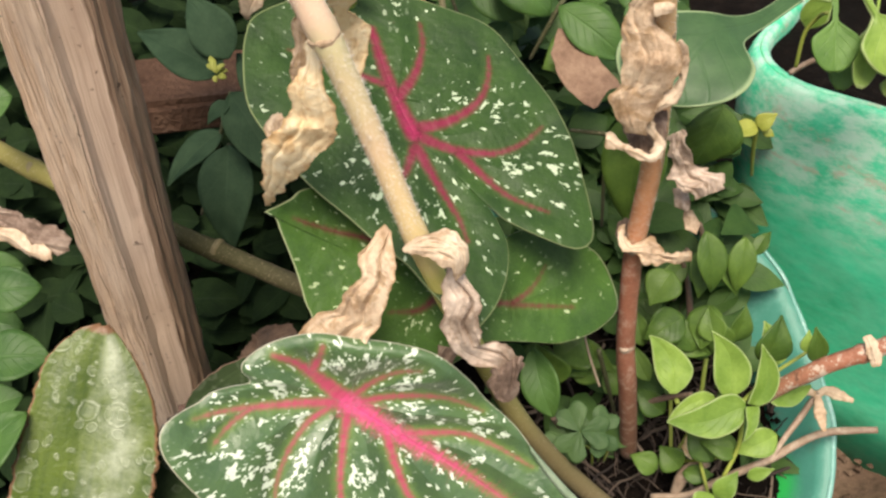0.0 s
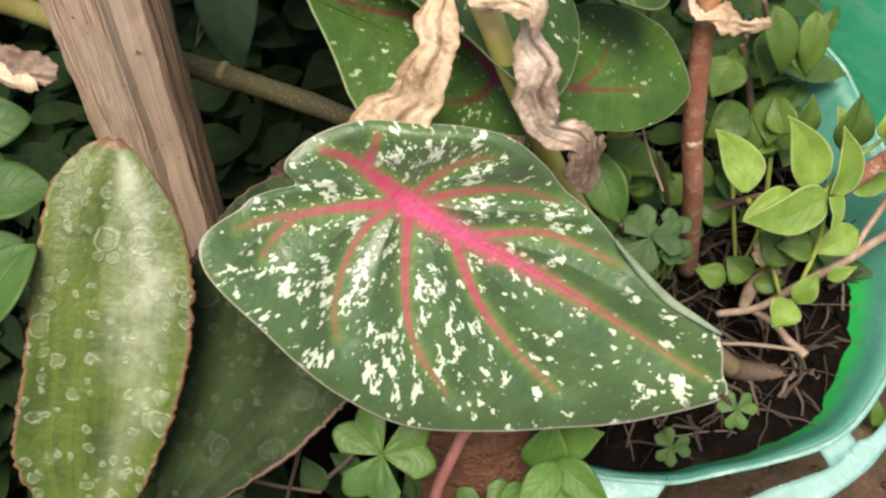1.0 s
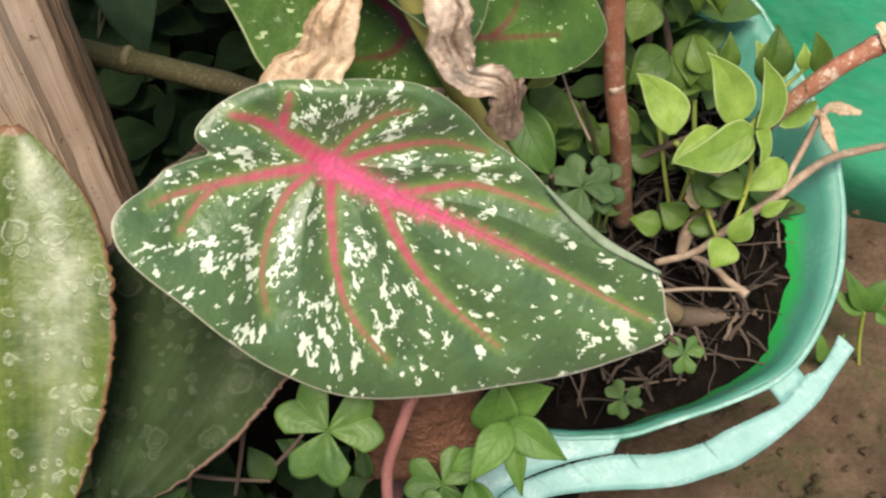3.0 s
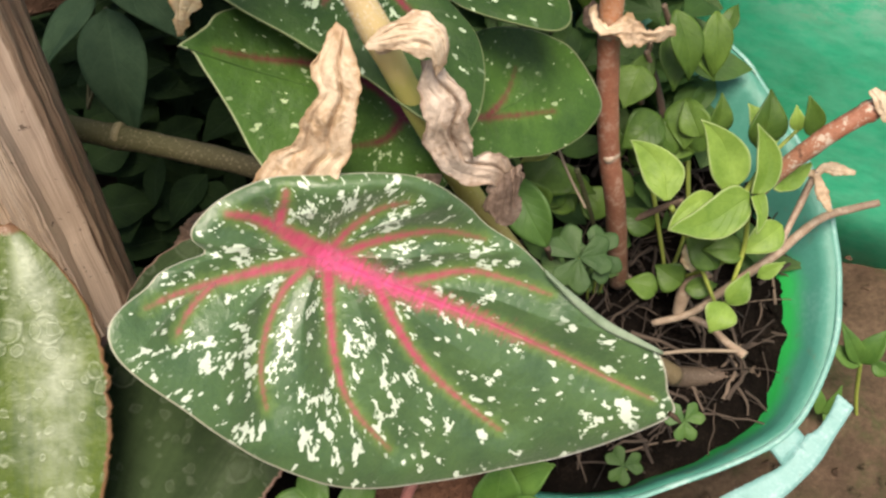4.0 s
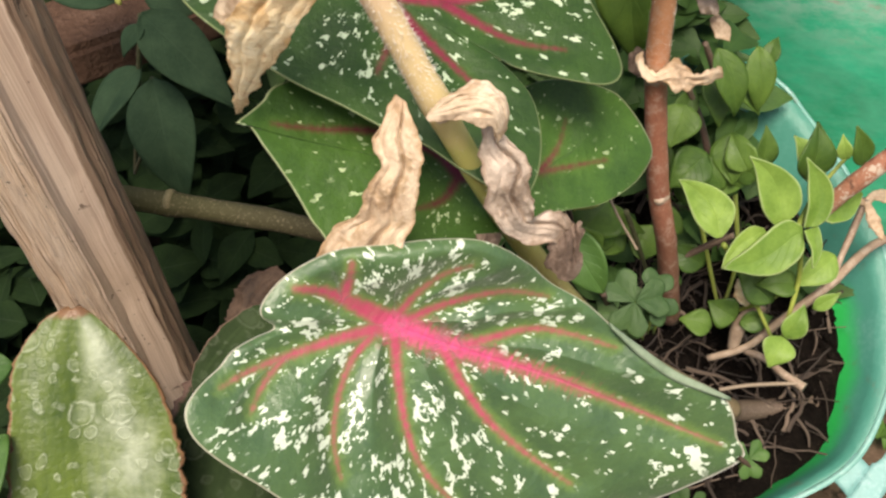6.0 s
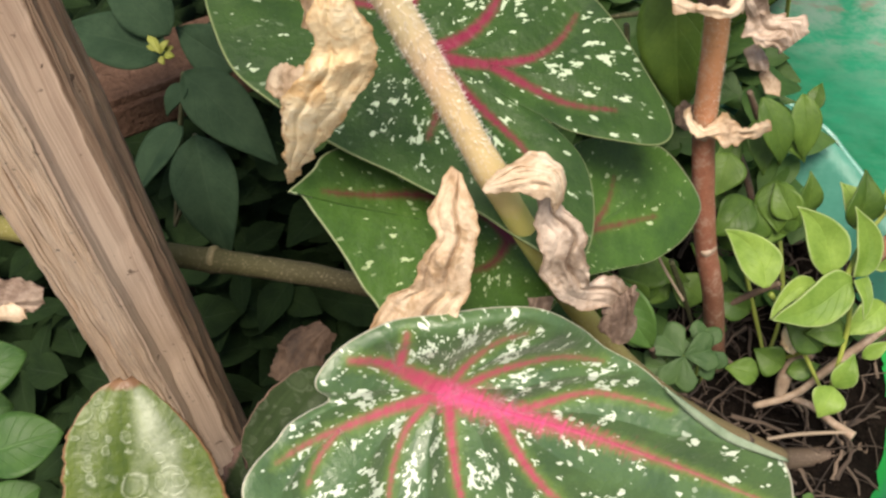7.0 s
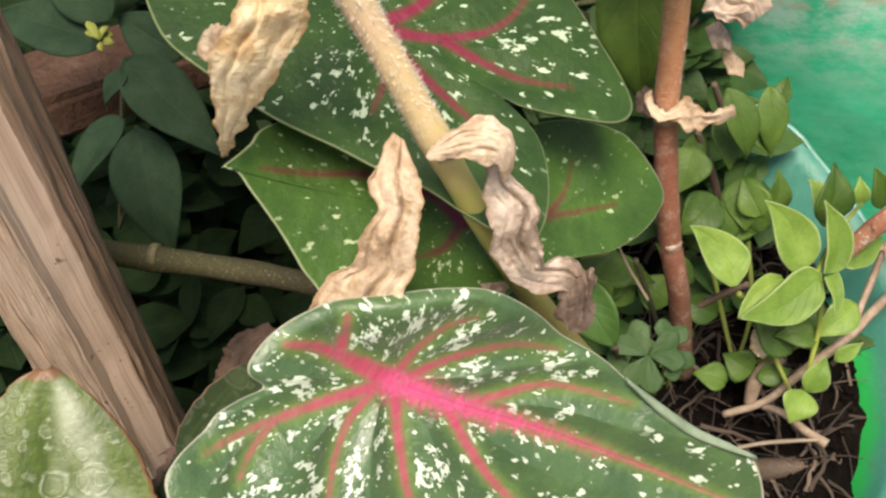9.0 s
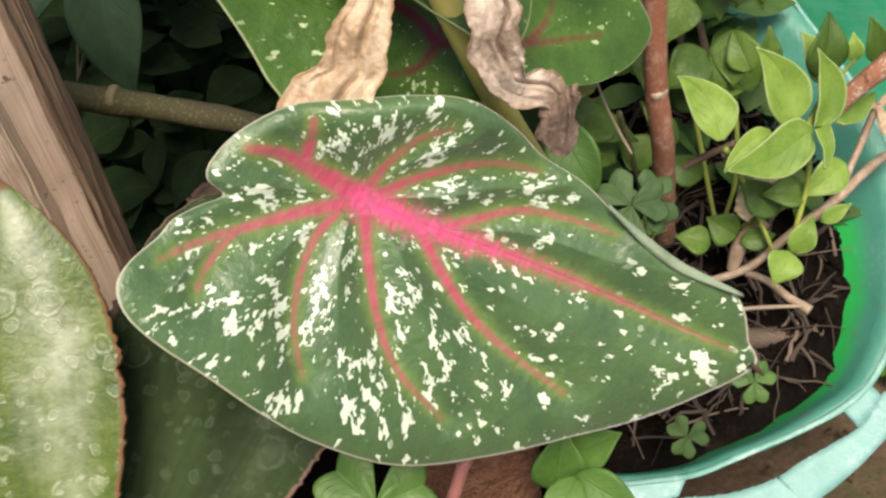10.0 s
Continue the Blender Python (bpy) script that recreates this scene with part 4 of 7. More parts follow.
def rough_strip(a, b, rows, seed, rag=0.0012):
    out = []
    for i in range(rows):
        f = i / (rows - 1)
        row = []
        for k in range(len(a)):
            q = a[k] * (1 - f) + b[k] * f
            q = q + np.array((0, 0, 0.0004 * math.sin(math.pi * f))) + rag * (1 - f) * (noise.noise(Vector((k * 0.9, seed, 2.0))) + 0.6 * noise.noise(Vector((k * 2.3, seed, 5.0)))) * np.array((0.3, 1, 0))
            row.append(q)
        out.append(row)
    return out


sheet("rim_strip", rough_strip(lip_in, lip_out, 6, 1), M_STRIP, pot, 0.0016, "cracked strip broken from the rim's flange")
fl_in = smooth_path([(0.0456, 0.0196, -0.0417), (0.0585, 0.0241, -0.0392), (0.0806, 0.0299, -0.0361), (0.0979, 0.0290, -0.0366), (0.1152, 0.0304, -0.0358)], 40)
fl_out = smooth_path([(0.0482, -0.0049, -0.0552), (0.0604, 0.0052, -0.0496), (0.0716, 0.0119, -0.0460), (0.0908, 0.0187, -0.0422), (0.1108, 0.0232, -0.0398)], 40)
sheet("rim_flange", rough_strip(fl_in, fl_out, 6, 2, 0.0004), M_STRIP, pot, 0.0016, "flat faded flange with a crack")
br_a = smooth_path([(0.1826, 0.0536, -0.0230), (0.1887, 0.0587, -0.0202), (0.1943, 0.0638, -0.0174)], 8)
br_b = smooth_path([(0.1892, 0.0460, -0.0272), (0.1952, 0.0516, -0.0241), (0.2004, 0.0578, -0.0207)], 8)
sheet("rim_bridge", rough_strip(br_a, br_b, 4, 4, 0.0002), M_STRIP, pot, 0.0016)


BAG = (0.125, 0.277)
BAG_TURN = radians(-20)
BAG_SIZE = (0.44, 0.32)


def bag_point(a, b, z):
    """A place in the planter: a along its front, b away from it."""
    c, d = math.cos(BAG_TURN), math.sin(BAG_TURN)
    return BAG[0] + a * c - b * d, BAG[1] + a * d + b * c, z


def bag_row(inset, z, corner=0.04, seed=0.0):
    w, h = BAG_SIZE
    out, n = [], 40
    for cx, cy, g0 in ((w - corner, corner, -90), (w - corner, h - corner, 0), (corner, h - corner, 90), (corner, corner, 180)):
        for k in range(n // 4 + 1):
            g = radians(g0 + 90 * k / (n // 4))
            out.append((cx + corner * math.cos(g), cy + corner * math.sin(g)))
    out.append(out[0])
    ring = np.array(out)
    s = np.r_[0, np.cumsum(np.linalg.norm(np.diff(ring, axis=0), axis=1))]
    row = []
    for q in np.linspace(0, s[-1], 220):
        a, b = np.interp(q, s, ring[:, 0]), np.interp(q, s, ring[:, 1])
        a, b = w / 2 + (a - w / 2) * (1 - 2 * inset / w), h / 2 + (b - h / 2) * (1 - 2 * inset / h)
        dent = 0.006 * noise.noise(Vector((a * 7, b * 7, z * 9 + seed))) + 0.0018 * noise.noise(Vector((a * 30, b * 30, z * 40)))
        row.append(np.array(bag_point(a, b + dent, z + dent * 0.4)))
    return row


bag = thing("large_planter", "large dusty green planter with a scuffed pale top", "pot", bag_point(0.22, 0.16, GROUND_Z))
BAG_PROFILE = [(0.03, GROUND_Z), (0.027, -0.06), (0.022, -0.01), (0.015, 0.04), (0.008, 0.085), (0.0025, 0.12), (0.0005, 0.14), (0.0004, 0.152), (0.001, 0.159), (0.0025, 0.165), (0.0046, 0.1675)]
BAG_LIP = [(0.005, 0.1676), (0.0072, 0.167), (0.0088, 0.164), (0.0095, 0.154), (0.01, 0.138)]
sheet("wall", [bag_row(a, z) for a, z in BAG_PROFILE], M_BAG, bag, 0.003)
sheet("rim", [bag_row(a, z) for a, z in BAG_LIP], M_BAG, bag, 0.003, "scuffed pale rolled rim")


def planter_soil():
    edge = bag_row(0.0105, 0.158)
    rows = [[np.array((*(np.array(bag_point(0.22, 0.16, 0)) + (e - np.array(bag_point(0.22, 0.16, 0))) * f)[:2], 0.157 + 0.008 * noise.noise(Vector((e[0] * 25 * f, e[1] * 25 * f, f * 3))))) for e in edge] for f in np.linspace(0.02, 1, 20)]
    return mesh_of("planter_soil", [q for r in rows for q in r], [(i * 220 + k, i * 220 + k + 1, (i + 1) * 220 + k + 1, (i + 1) * 220 + k) for i in range(19) for k in range(219)], M_SOIL)


tagged(new("planter_soil", planter_soil()), "dark soil inside the large planter", "soil", kind="structure")

brick = thing("terracotta_shard", "reddish brown terracotta pot shard on the soil", "pot shard", (0.0246, -0.0075, 0.0172))


def shard(name, c, w, h, d, mat, parent, turn=0.0, lean=0.0):
    """A broken, slightly curved slab."""
    rows = []
    rot = Matrix.Rotation(turn, 3, "Z") @ Matrix.Rotation(lean, 3, "X")
    for i in range(12):
        v = i / 11 - 0.5
        row = []
        for k in range(16):
            u = k / 15 - 0.5
            q = Vector((u * w, 0.12 * w * (4 * u * u) + 0.002 * noise.noise(Vector((u * 5, v * 5, 2))), v * h * (1 + 0.12 * noise.noise(Vector((u * 4, 1, 7))))))
            row.append(np.array(c) + np.array(rot @ q))
        rows.append(row)
    return sheet(name, rows, mat, parent, d)


shard("shard_wall", (0.0246, -0.0075, 0.0172), 0.05, 0.045, 0.006, M_TERRACOTTA, brick, 0.1, -0.3)
brick2 = thing("wooden_board", "rough brown wooden board lying under the shrub", "board", (-0.152, 0.215, 0.121))


def block(name, c, size, mat, parent, turn):
    bm = bmesh.new()
    bmesh.ops.create_cube(bm, size=1.0)
    bmesh.ops.scale(bm, vec=size, verts=bm.verts)
    bmesh.ops.bevel(bm, geom=bm.edges[:], offset=0.004, segments=2, affect="EDGES")
    bmesh.ops.rotate(bm, cent=(0, 0, 0), matrix=Matrix.Rotation(turn, 3, "Z"), verts=bm.verts)
    bmesh.ops.translate(bm, vec=c, verts=bm.verts)
    me = bpy.data.meshes.new(name)
    bm.to_mesh(me)
    bm.free()
    me.materials.append(mat)
    return piece(name, me, parent)


block("plank", (-0.152, 0.215, 0.132), (0.13, 0.05, 0.022), M_BOARD, brick2, 0.5)

# ---- wooden post ----
POST_DIR = np.array((0.0532, -0.1741, 1.0))
post = thing("wooden_post", "weathered pale wooden stake with split grain, leaning", "post", (-0.14, 0.11, GROUND_Z))


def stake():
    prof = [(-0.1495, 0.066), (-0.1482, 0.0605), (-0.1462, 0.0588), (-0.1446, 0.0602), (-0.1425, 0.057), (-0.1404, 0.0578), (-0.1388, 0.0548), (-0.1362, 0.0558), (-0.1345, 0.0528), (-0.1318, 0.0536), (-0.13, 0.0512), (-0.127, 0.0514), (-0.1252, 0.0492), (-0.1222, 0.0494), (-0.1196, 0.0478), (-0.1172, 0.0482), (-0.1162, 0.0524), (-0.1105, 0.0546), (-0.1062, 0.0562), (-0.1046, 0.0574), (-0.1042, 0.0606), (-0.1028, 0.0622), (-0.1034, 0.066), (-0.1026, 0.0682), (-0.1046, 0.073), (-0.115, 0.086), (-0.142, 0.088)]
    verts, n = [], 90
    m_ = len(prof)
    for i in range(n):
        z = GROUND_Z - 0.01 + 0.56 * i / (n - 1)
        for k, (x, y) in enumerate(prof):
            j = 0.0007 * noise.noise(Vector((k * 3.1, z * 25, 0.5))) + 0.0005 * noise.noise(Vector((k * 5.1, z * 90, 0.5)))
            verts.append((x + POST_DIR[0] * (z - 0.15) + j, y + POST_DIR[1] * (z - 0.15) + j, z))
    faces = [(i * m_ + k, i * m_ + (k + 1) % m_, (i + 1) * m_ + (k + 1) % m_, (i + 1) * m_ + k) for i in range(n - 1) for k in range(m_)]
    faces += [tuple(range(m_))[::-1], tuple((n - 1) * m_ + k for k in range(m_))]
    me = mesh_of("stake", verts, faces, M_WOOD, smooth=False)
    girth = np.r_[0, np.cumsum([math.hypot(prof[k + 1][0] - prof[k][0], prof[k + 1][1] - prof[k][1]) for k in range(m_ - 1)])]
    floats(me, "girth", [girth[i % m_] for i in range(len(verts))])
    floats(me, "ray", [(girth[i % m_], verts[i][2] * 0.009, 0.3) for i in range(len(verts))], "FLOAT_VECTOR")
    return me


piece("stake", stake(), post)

# ---- caladium ----
caladium = thing("caladium_plant", "caladium with green heart-shaped leaves, pink veins and white splashes", "plant", (0.0, 0.03, soil_z(0.02, 0.06)))
F_MAIN = [(0.0026, 0.0000, [(0.0000, -0.0012), (0.0215, -0.0006), (0.0542, 0.0016), (0.0894, 0.0022), (0.1141, 0.0019), (0.1317, 0.0018)]),
          (0.0040, 0.0009, [(0.0000, -0.0012), (-0.0139, 0.0004), (-0.0269, 0.0009), (-0.0366, -0.0014)]), (0.0026, 0.0006, [(-0.0208, 0.0012), (-0.0227, 0.0073), (-0.0248, 0.0117)]),
          (0.0027, 0.0003, [(0.0000, -0.0012), (-0.0126, -0.0089), (-0.0259, -0.0184), (-0.0389, -0.0279), (-0.0467, -0.0351)])]
F_SIDE = [(0.0012, 0.0002, [(-0.0309, -0.0224), (-0.0343, -0.0317), (-0.0351, -0.0398)]),
          (0.0015, 0.0002, [(-0.0052, -0.0052), (-0.0089, -0.0160), (-0.0087, -0.0291), (-0.0053, -0.0408), (0.0018, -0.0513)]),
          (0.0022, 0.0002, [(0.0000, -0.0012), (0.0087, -0.0164), (0.0181, -0.0304), (0.0304, -0.0419), (0.0505, -0.0505)]),
          (0.0022, 0.0002, [(0.0171, -0.0006), (0.0308, -0.0110), (0.0460, -0.0194), (0.0670, -0.0261), (0.0875, -0.0306)]),
          (0.0019, 0.0002, [(-0.0010, 0.0003), (0.0007, 0.0104), (0.0045, 0.0192), (0.0106, 0.0250)]),
          (0.0018, 0.0002, [(0.0027, 0.0014), (0.0130, 0.0121), (0.0277, 0.0220), (0.0430, 0.0259)]),
          (0.0018, 0.0002, [(0.0252, 0.0006), (0.0422, 0.0129), (0.0552, 0.0171), (0.0744, 0.0192)])]
F_SPLASH = [(-0.0169, -0.0377, 0.0097), (-0.0123, -0.0174, 0.0062), (0.0031, -0.0168, 0.0062), (0.0207, -0.0234, 0.0079), (0.0403, -0.0259, 0.0070), (0.0218, -0.0429, 0.0088), (0.0190, -0.0554, 0.0070), (0.0431, -0.0436, 0.0053), (0.0613, -0.0372, 0.0053), (0.0614, -0.0173, 0.0035), (0.0968, -0.0111, 0.0042), (0.0927, -0.0177, 0.0028), (0.1223, -0.0080, 0.0062), (-0.0248, -0.0423, 0.0044), (-0.0412, -0.0395, 0.0044), (-0.0052, -0.0588, 0.0044), (0.0339, -0.0577, 0.0053), (0.0516, -0.0591, 0.0035), (0.0095, 0.0284, 0.0039), (0.0019, 0.0272, 0.0032), (-0.0168, 0.0101, 0.0062), (-0.0070, 0.0169, 0.0044), (0.0091, 0.0166, 0.0079), (0.0193, 0.0098, 0.0070), (0.0456, 0.0205, 0.0070), (0.0468, 0.0094, 0.0053), (-0.0250, -0.0105, 0.0053), (-0.0397, -0.0241, 0.0062), (0.0882, 0.0133, 0.0032), (0.1024, 0.0133, 0.0025), (0.1160, 0.0129, 0.0028), (0.0004, -0.0351, 0.0062), (0.0768, -0.0221, 0.0032)]
front_blade = caladium_blade("leaf_blade", (0.0024, -0.0038, 0.1686), (0.7969, 0.0346, -0.6032), (0.4052, 0.7098, 0.5761), (-0.0032, -0.0152, 0.0015, 0.6017, 3.6524, 1.9431, 0.8500, -0.3500, 0.8500, 0.0050), [(0.1424, -0.0008), (0.1301, -0.0174), (0.1152, -0.0323), (0.0966, -0.0439), (0.0772, -0.0549), (0.0562, -0.0632), (0.0342, -0.0676), (0.0112, -0.0668), (-0.0075, -0.0630), (-0.0256, -0.0579), (-0.0403, -0.0541), (-0.0501, -0.0499), (-0.0546, -0.0442), (-0.0535, -0.0381), (-0.0488, -0.0304), (-0.0468, -0.0249), (-0.0419, -0.0195), (-0.0367, -0.0145), (-0.0423, -0.0125), (-0.0434, -0.0079), (-0.0398, 0.0019), (-0.0314, 0.0127), (-0.0170, 0.0209), (-0.0023, 0.0288), (0.0112, 0.0334), (0.0283, 0.0328), (0.0407, 0.0304), (0.0572, 0.0286), (0.0729, 0.0241), (0.0893, 0.0209), (0.1030, 0.0184), (0.1171, 0.0185), (0.1249, 0.0150), (0.1344, 0.0071)],
               F_MAIN + F_SIDE, F_SPLASH, M_FRONT, caladium, "broad green blade with pink veins and white splashes", droop=0.002, pillow=0.0046, glow=0.0064)
T_VEINS = [(0.0041, 0.0020, [(0.0000, -0.0000), (0.0136, -0.0002), (0.0290, -0.0018), (0.0511, -0.0062)]), (0.0029, 0.0006, [(0.0170, -0.0008), (0.0249, -0.0131), (0.0367, -0.0230), (0.0475, -0.0274)]),
           (0.0030, 0.0007, [(0.0017, -0.0027), (0.0007, -0.0177), (0.0051, -0.0334), (0.0144, -0.0431), (0.0225, -0.0474)]), (0.0030, 0.0005, [(0.0000, -0.0000), (-0.0111, -0.0115), (-0.0188, -0.0269), (-0.0193, -0.0397), (-0.0154, -0.0525)]),
           (0.0024, 0.0004, [(-0.0140, -0.0138), (-0.0274, -0.0184), (-0.0394, -0.0244), (-0.0505, -0.0355)]), (0.0027, 0.0006, [(-0.0060, 0.0019), (-0.0246, 0.0012), (-0.0392, 0.0007), (-0.0494, 0.0023)]),
           (0.0023, 0.0004, [(-0.0062, 0.0032), (-0.0142, 0.0116), (-0.0212, 0.0235)]), (0.0019, 0.0003, [(0.0240, 0.0001), (0.0408, 0.0180), (0.0523, 0.0306)])]
T_SPLASH = [(-0.0043, 0.0244, 0.0087), (-0.0174, 0.0225, 0.0070), (-0.0326, 0.0076, 0.0070), (-0.0273, 0.0301, 0.0044), (-0.0068, -0.0107, 0.0044), (0.0093, -0.0257, 0.0061), (-0.0004, -0.0373, 0.0070), (-0.0048, -0.0490, 0.0035), (-0.0262, -0.0300, 0.0105), (-0.0372, -0.0429, 0.0087), (-0.0265, -0.0459, 0.0044), (-0.0227, -0.0570, 0.0038), (-0.0503, -0.0385, 0.0044), (-0.0551, -0.0415, 0.0035), (0.0112, -0.0596, 0.0031), (0.0063, -0.0154, 0.0044), (-0.0314, -0.0045, 0.0038), (-0.0120, 0.0309, 0.0044), (-0.0156, -0.0061, 0.0035), (-0.0387, -0.0331, 0.0061), (0.0377, 0.0456, 0.0024)]
caladium_blade("leaf_blade", (-0.0003, 0.0864, 0.2291), (-0.6508, 0.6342, 0.4173), (-0.6995, -0.7146, -0.005), (0.0000, 0.0000, 0.0000, 0.0000, 0.0000, 0.0000), [(-0.0682, -0.0456), (-0.0681, -0.0367), (-0.0581, -0.0258), (-0.0468, -0.0167), (-0.0397, -0.0137), (-0.0337, -0.0128), (-0.0453, -0.0131), (-0.0562, -0.0121), (-0.0660, -0.0069), (-0.0747, 0.0016), (-0.0803, 0.0107), (-0.0810, 0.0187), (-0.0641, 0.0250), (-0.0491, 0.0289), (-0.0371, 0.0356), (-0.0239, 0.0412), (-0.0047, 0.0501), (0.0171, 0.0551), (0.0339, 0.0563), (0.0510, 0.0508), (0.0634, 0.0444), (0.0706, 0.0368), (0.0728, 0.0195), (0.0699, -0.0005), (0.0671, -0.0170), (0.0596, -0.0303), (0.0481, -0.0432), (0.0346, -0.0547), (0.0197, -0.0597), (-0.0023, -0.0628), (-0.0257, -0.0610), (-0.0458, -0.0561), (-0.0602, -0.0514)], T_VEINS, T_SPLASH, M_BACK, caladium, "rear blade with crimson veins, its shade put into a darker green", na=360, nr=60, glow=0.004)
L_VEINS = [(0.0025, 0.0005, [(0.0000, 0.0000), (0.0115, -0.0065), (0.0327, -0.0078), (0.0523, -0.0040), (0.0673, -0.0019)]), (0.0023, 0.0004, [(-0.0000, 0.0004), (-0.0155, -0.0036), (-0.0362, -0.0103), (-0.0605, -0.0198)]),
           (0.0016, 0.0004, [(-0.0326, -0.0091), (-0.0391, -0.0205), (-0.0408, -0.0305)]), (0.0021, 0.0004, [(0.0000, 0.0000), (0.0056, 0.0099), (0.0178, 0.0161)]), (0.0019, 0.0005, [(0.0000, 0.0000), (-0.0013, -0.0102), (-0.0015, -0.0203)])]
L_SPLASH = [(0.0431, 0.0078, 0.0019), (0.0340, 0.0182, 0.0029), (0.0071, 0.0170, 0.0048), (0.0009, 0.0139, 0.0038), (-0.0504, -0.0370, 0.0038), (-0.0472, -0.0287, 0.0034), (-0.0602, -0.0251, 0.0034), (-0.0374, -0.0265, 0.0023), (0.0625, -0.0084, 0.0015), (0.0247, 0.0295, 0.0029)]
caladium_blade("leaf_blade", (0.0208, 0.0543, 0.1764), (-0.8385, -0.1898, 0.5107), (-0.1157, -0.8539, -0.5073), (0.0000, 0.0000, 0.0000, 0.0000, 0.0000, 0.0000), [(0.0792, 0.0014), (0.0778, 0.0005), (0.0756, 0.0010), (0.0736, 0.0019), (0.0701, 0.0056), (0.0646, 0.0108), (0.0597, 0.0155), (0.0548, 0.0209), (0.0506, 0.0260), (0.0456, 0.0306), (0.0352, 0.0431), (0.0188, 0.0470), (-0.0015, 0.0403), (-0.0176, 0.0223), (-0.0259, 0.0109), (-0.0444, 0.0030), (-0.0590, -0.0025), (-0.0726, -0.0126), (-0.0800, -0.0229), (-0.0810, -0.0297), (-0.0752, -0.0373), (-0.0668, -0.0442), (-0.0588, -0.0467), (-0.0410, -0.0456), (-0.0221, -0.0376), (-0.0096, -0.0181), (0.0009, -0.0341), (0.0231, -0.0365), (0.0432, -0.0294), (0.0670, -0.0150), (0.0717, -0.0081), (0.0756, -0.0031), (0.0777, -0.0008)], L_VEINS, L_SPLASH, M_LOW, caladium, "fresh green blade with red veins, pointed tip", na=320, nr=50, glow=0.003)
tube("petiole", [(-0.0014, 0.0022, 0.1639), (0.0245, -0.0173, 0.081), (0.0219, -0.0244, 0.0621), (0.0144, -0.0341, 0.035), (0.0156, -0.0401, 0.0037), (0.01, 0.02, -0.06)], [0.0022, 0.0022, 0.0024, 0.003], M_PETIOLE, caladium)
tube("petiole", [(0.0, 0.087, 0.226), (0.006, 0.085, 0.15), (0.015, 0.07, 0.06), (0.02, 0.06, soil_z(0.02, 0.06))], [0.002, 0.003, 0.0035], M_PETIOLE, caladium)
tube("petiole", [(0.021, 0.055, 0.173), (0.02, 0.062, 0.1), (0.022, 0.06, soil_z(0.02, 0.06))], [0.002, 0.003, 0.0035], M_PETIOLE, caladium)


sheet("curled_margin", [smooth_path([(0.0683, 0.0119, 0.1473), (0.0793, 0.0100, 0.1365), (0.0907, 0.0077, 0.1265), (0.1021, 0.0062, 0.1191), (0.1106, 0.0050, 0.1135)], 30), smooth_path([(0.0693, 0.0109, 0.1463), (0.0795, 0.0085, 0.1350), (0.0901, 0.0060, 0.1248), (0.1020, 0.0048, 0.1177), (0.1109, 0.0040, 0.1132)], 30), smooth_path([(0.0691, 0.0110, 0.1458), (0.0786, 0.0083, 0.1342), (0.0893, 0.0060, 0.1242), (0.1015, 0.0049, 0.1174), (0.1106, 0.0043, 0.1130)], 30)], M_PALELEAF, front_blade, 0.0007, "leaf edge rolled over, pale underside")
tube("leaf_tip", smooth_path([(0.116, -0.0035, 0.0881), (0.1184, -0.004, 0.0858), (0.1204, -0.0045, 0.0835)], 30), [0.0011, 0.0011, 0.0003], M_FALLEN, front_blade, "shrivelled dark tip", n=14, seg=8, wobble=0.3)

# ---- hairy stalk with shrivelled leaves ----
UP = (0.0, -0.6, 0.8)


def hairs(name, points, radii, s0, s1, count, length, parent, seed, thick=0.0001):
    """Fine bristles standing out of a stem between two places along it."""
    rnd = random.Random(seed)
    path = smooth_path(points, 200)
    fr = frames_along(path)
    r = np.interp(np.linspace(0, 1, 200), np.linspace(0, 1, len(radii)), radii)
    verts, faces = [], []
    for _ in range(count):
        i = int((s0 + (s1 - s0) * rnd.random()) * 199)
        t, a, b = fr[i]
        g = rnd.random() * 2 * math.pi
        d = unit(math.cos(g) * a + math.sin(g) * b + t * rnd.uniform(-0.55, 0.25))
        root = path[i] + d * r[i] * 0.96
        e1 = unit(np.cross(d, t))
        w = thick * rnd.uniform(0.7, 1.2)
        n0 = len(verts)
        for k in range(3):
            an = k * 2.0944
            verts.append(root + w * (math.cos(an) * e1 + math.sin(an) * np.cross(d, e1)))
        verts.append(root + d * length * rnd.uniform(0.5, 1.2))
        faces += [(n0, n0 + 1, n0 + 3), (n0 + 1, n0 + 2, n0 + 3), (n0 + 2, n0, n0 + 3)]
    return tagged(piece(name, mesh_of(name, verts, faces, M_HAIR), parent, "fine pale bristles"), kind="stuff")


def node_ring(points, at, radius, mat, parent, seed):
    path = smooth_path(points, 200)
    i = int(at * 199)
    t = unit(path[min(199, i + 1)] - path[max(0, i - 1)])
    c = path[i]
    return tube("node_ring", [c - t * 0.0016, c - t * 0.0004, c + t * 0.0006, c + t * 0.0016], [radius * 0.96, radius * 1.04, radius * 1.07, radius * 0.96], mat, parent, n=8, seg=20, wobble=0.3, seed=seed)


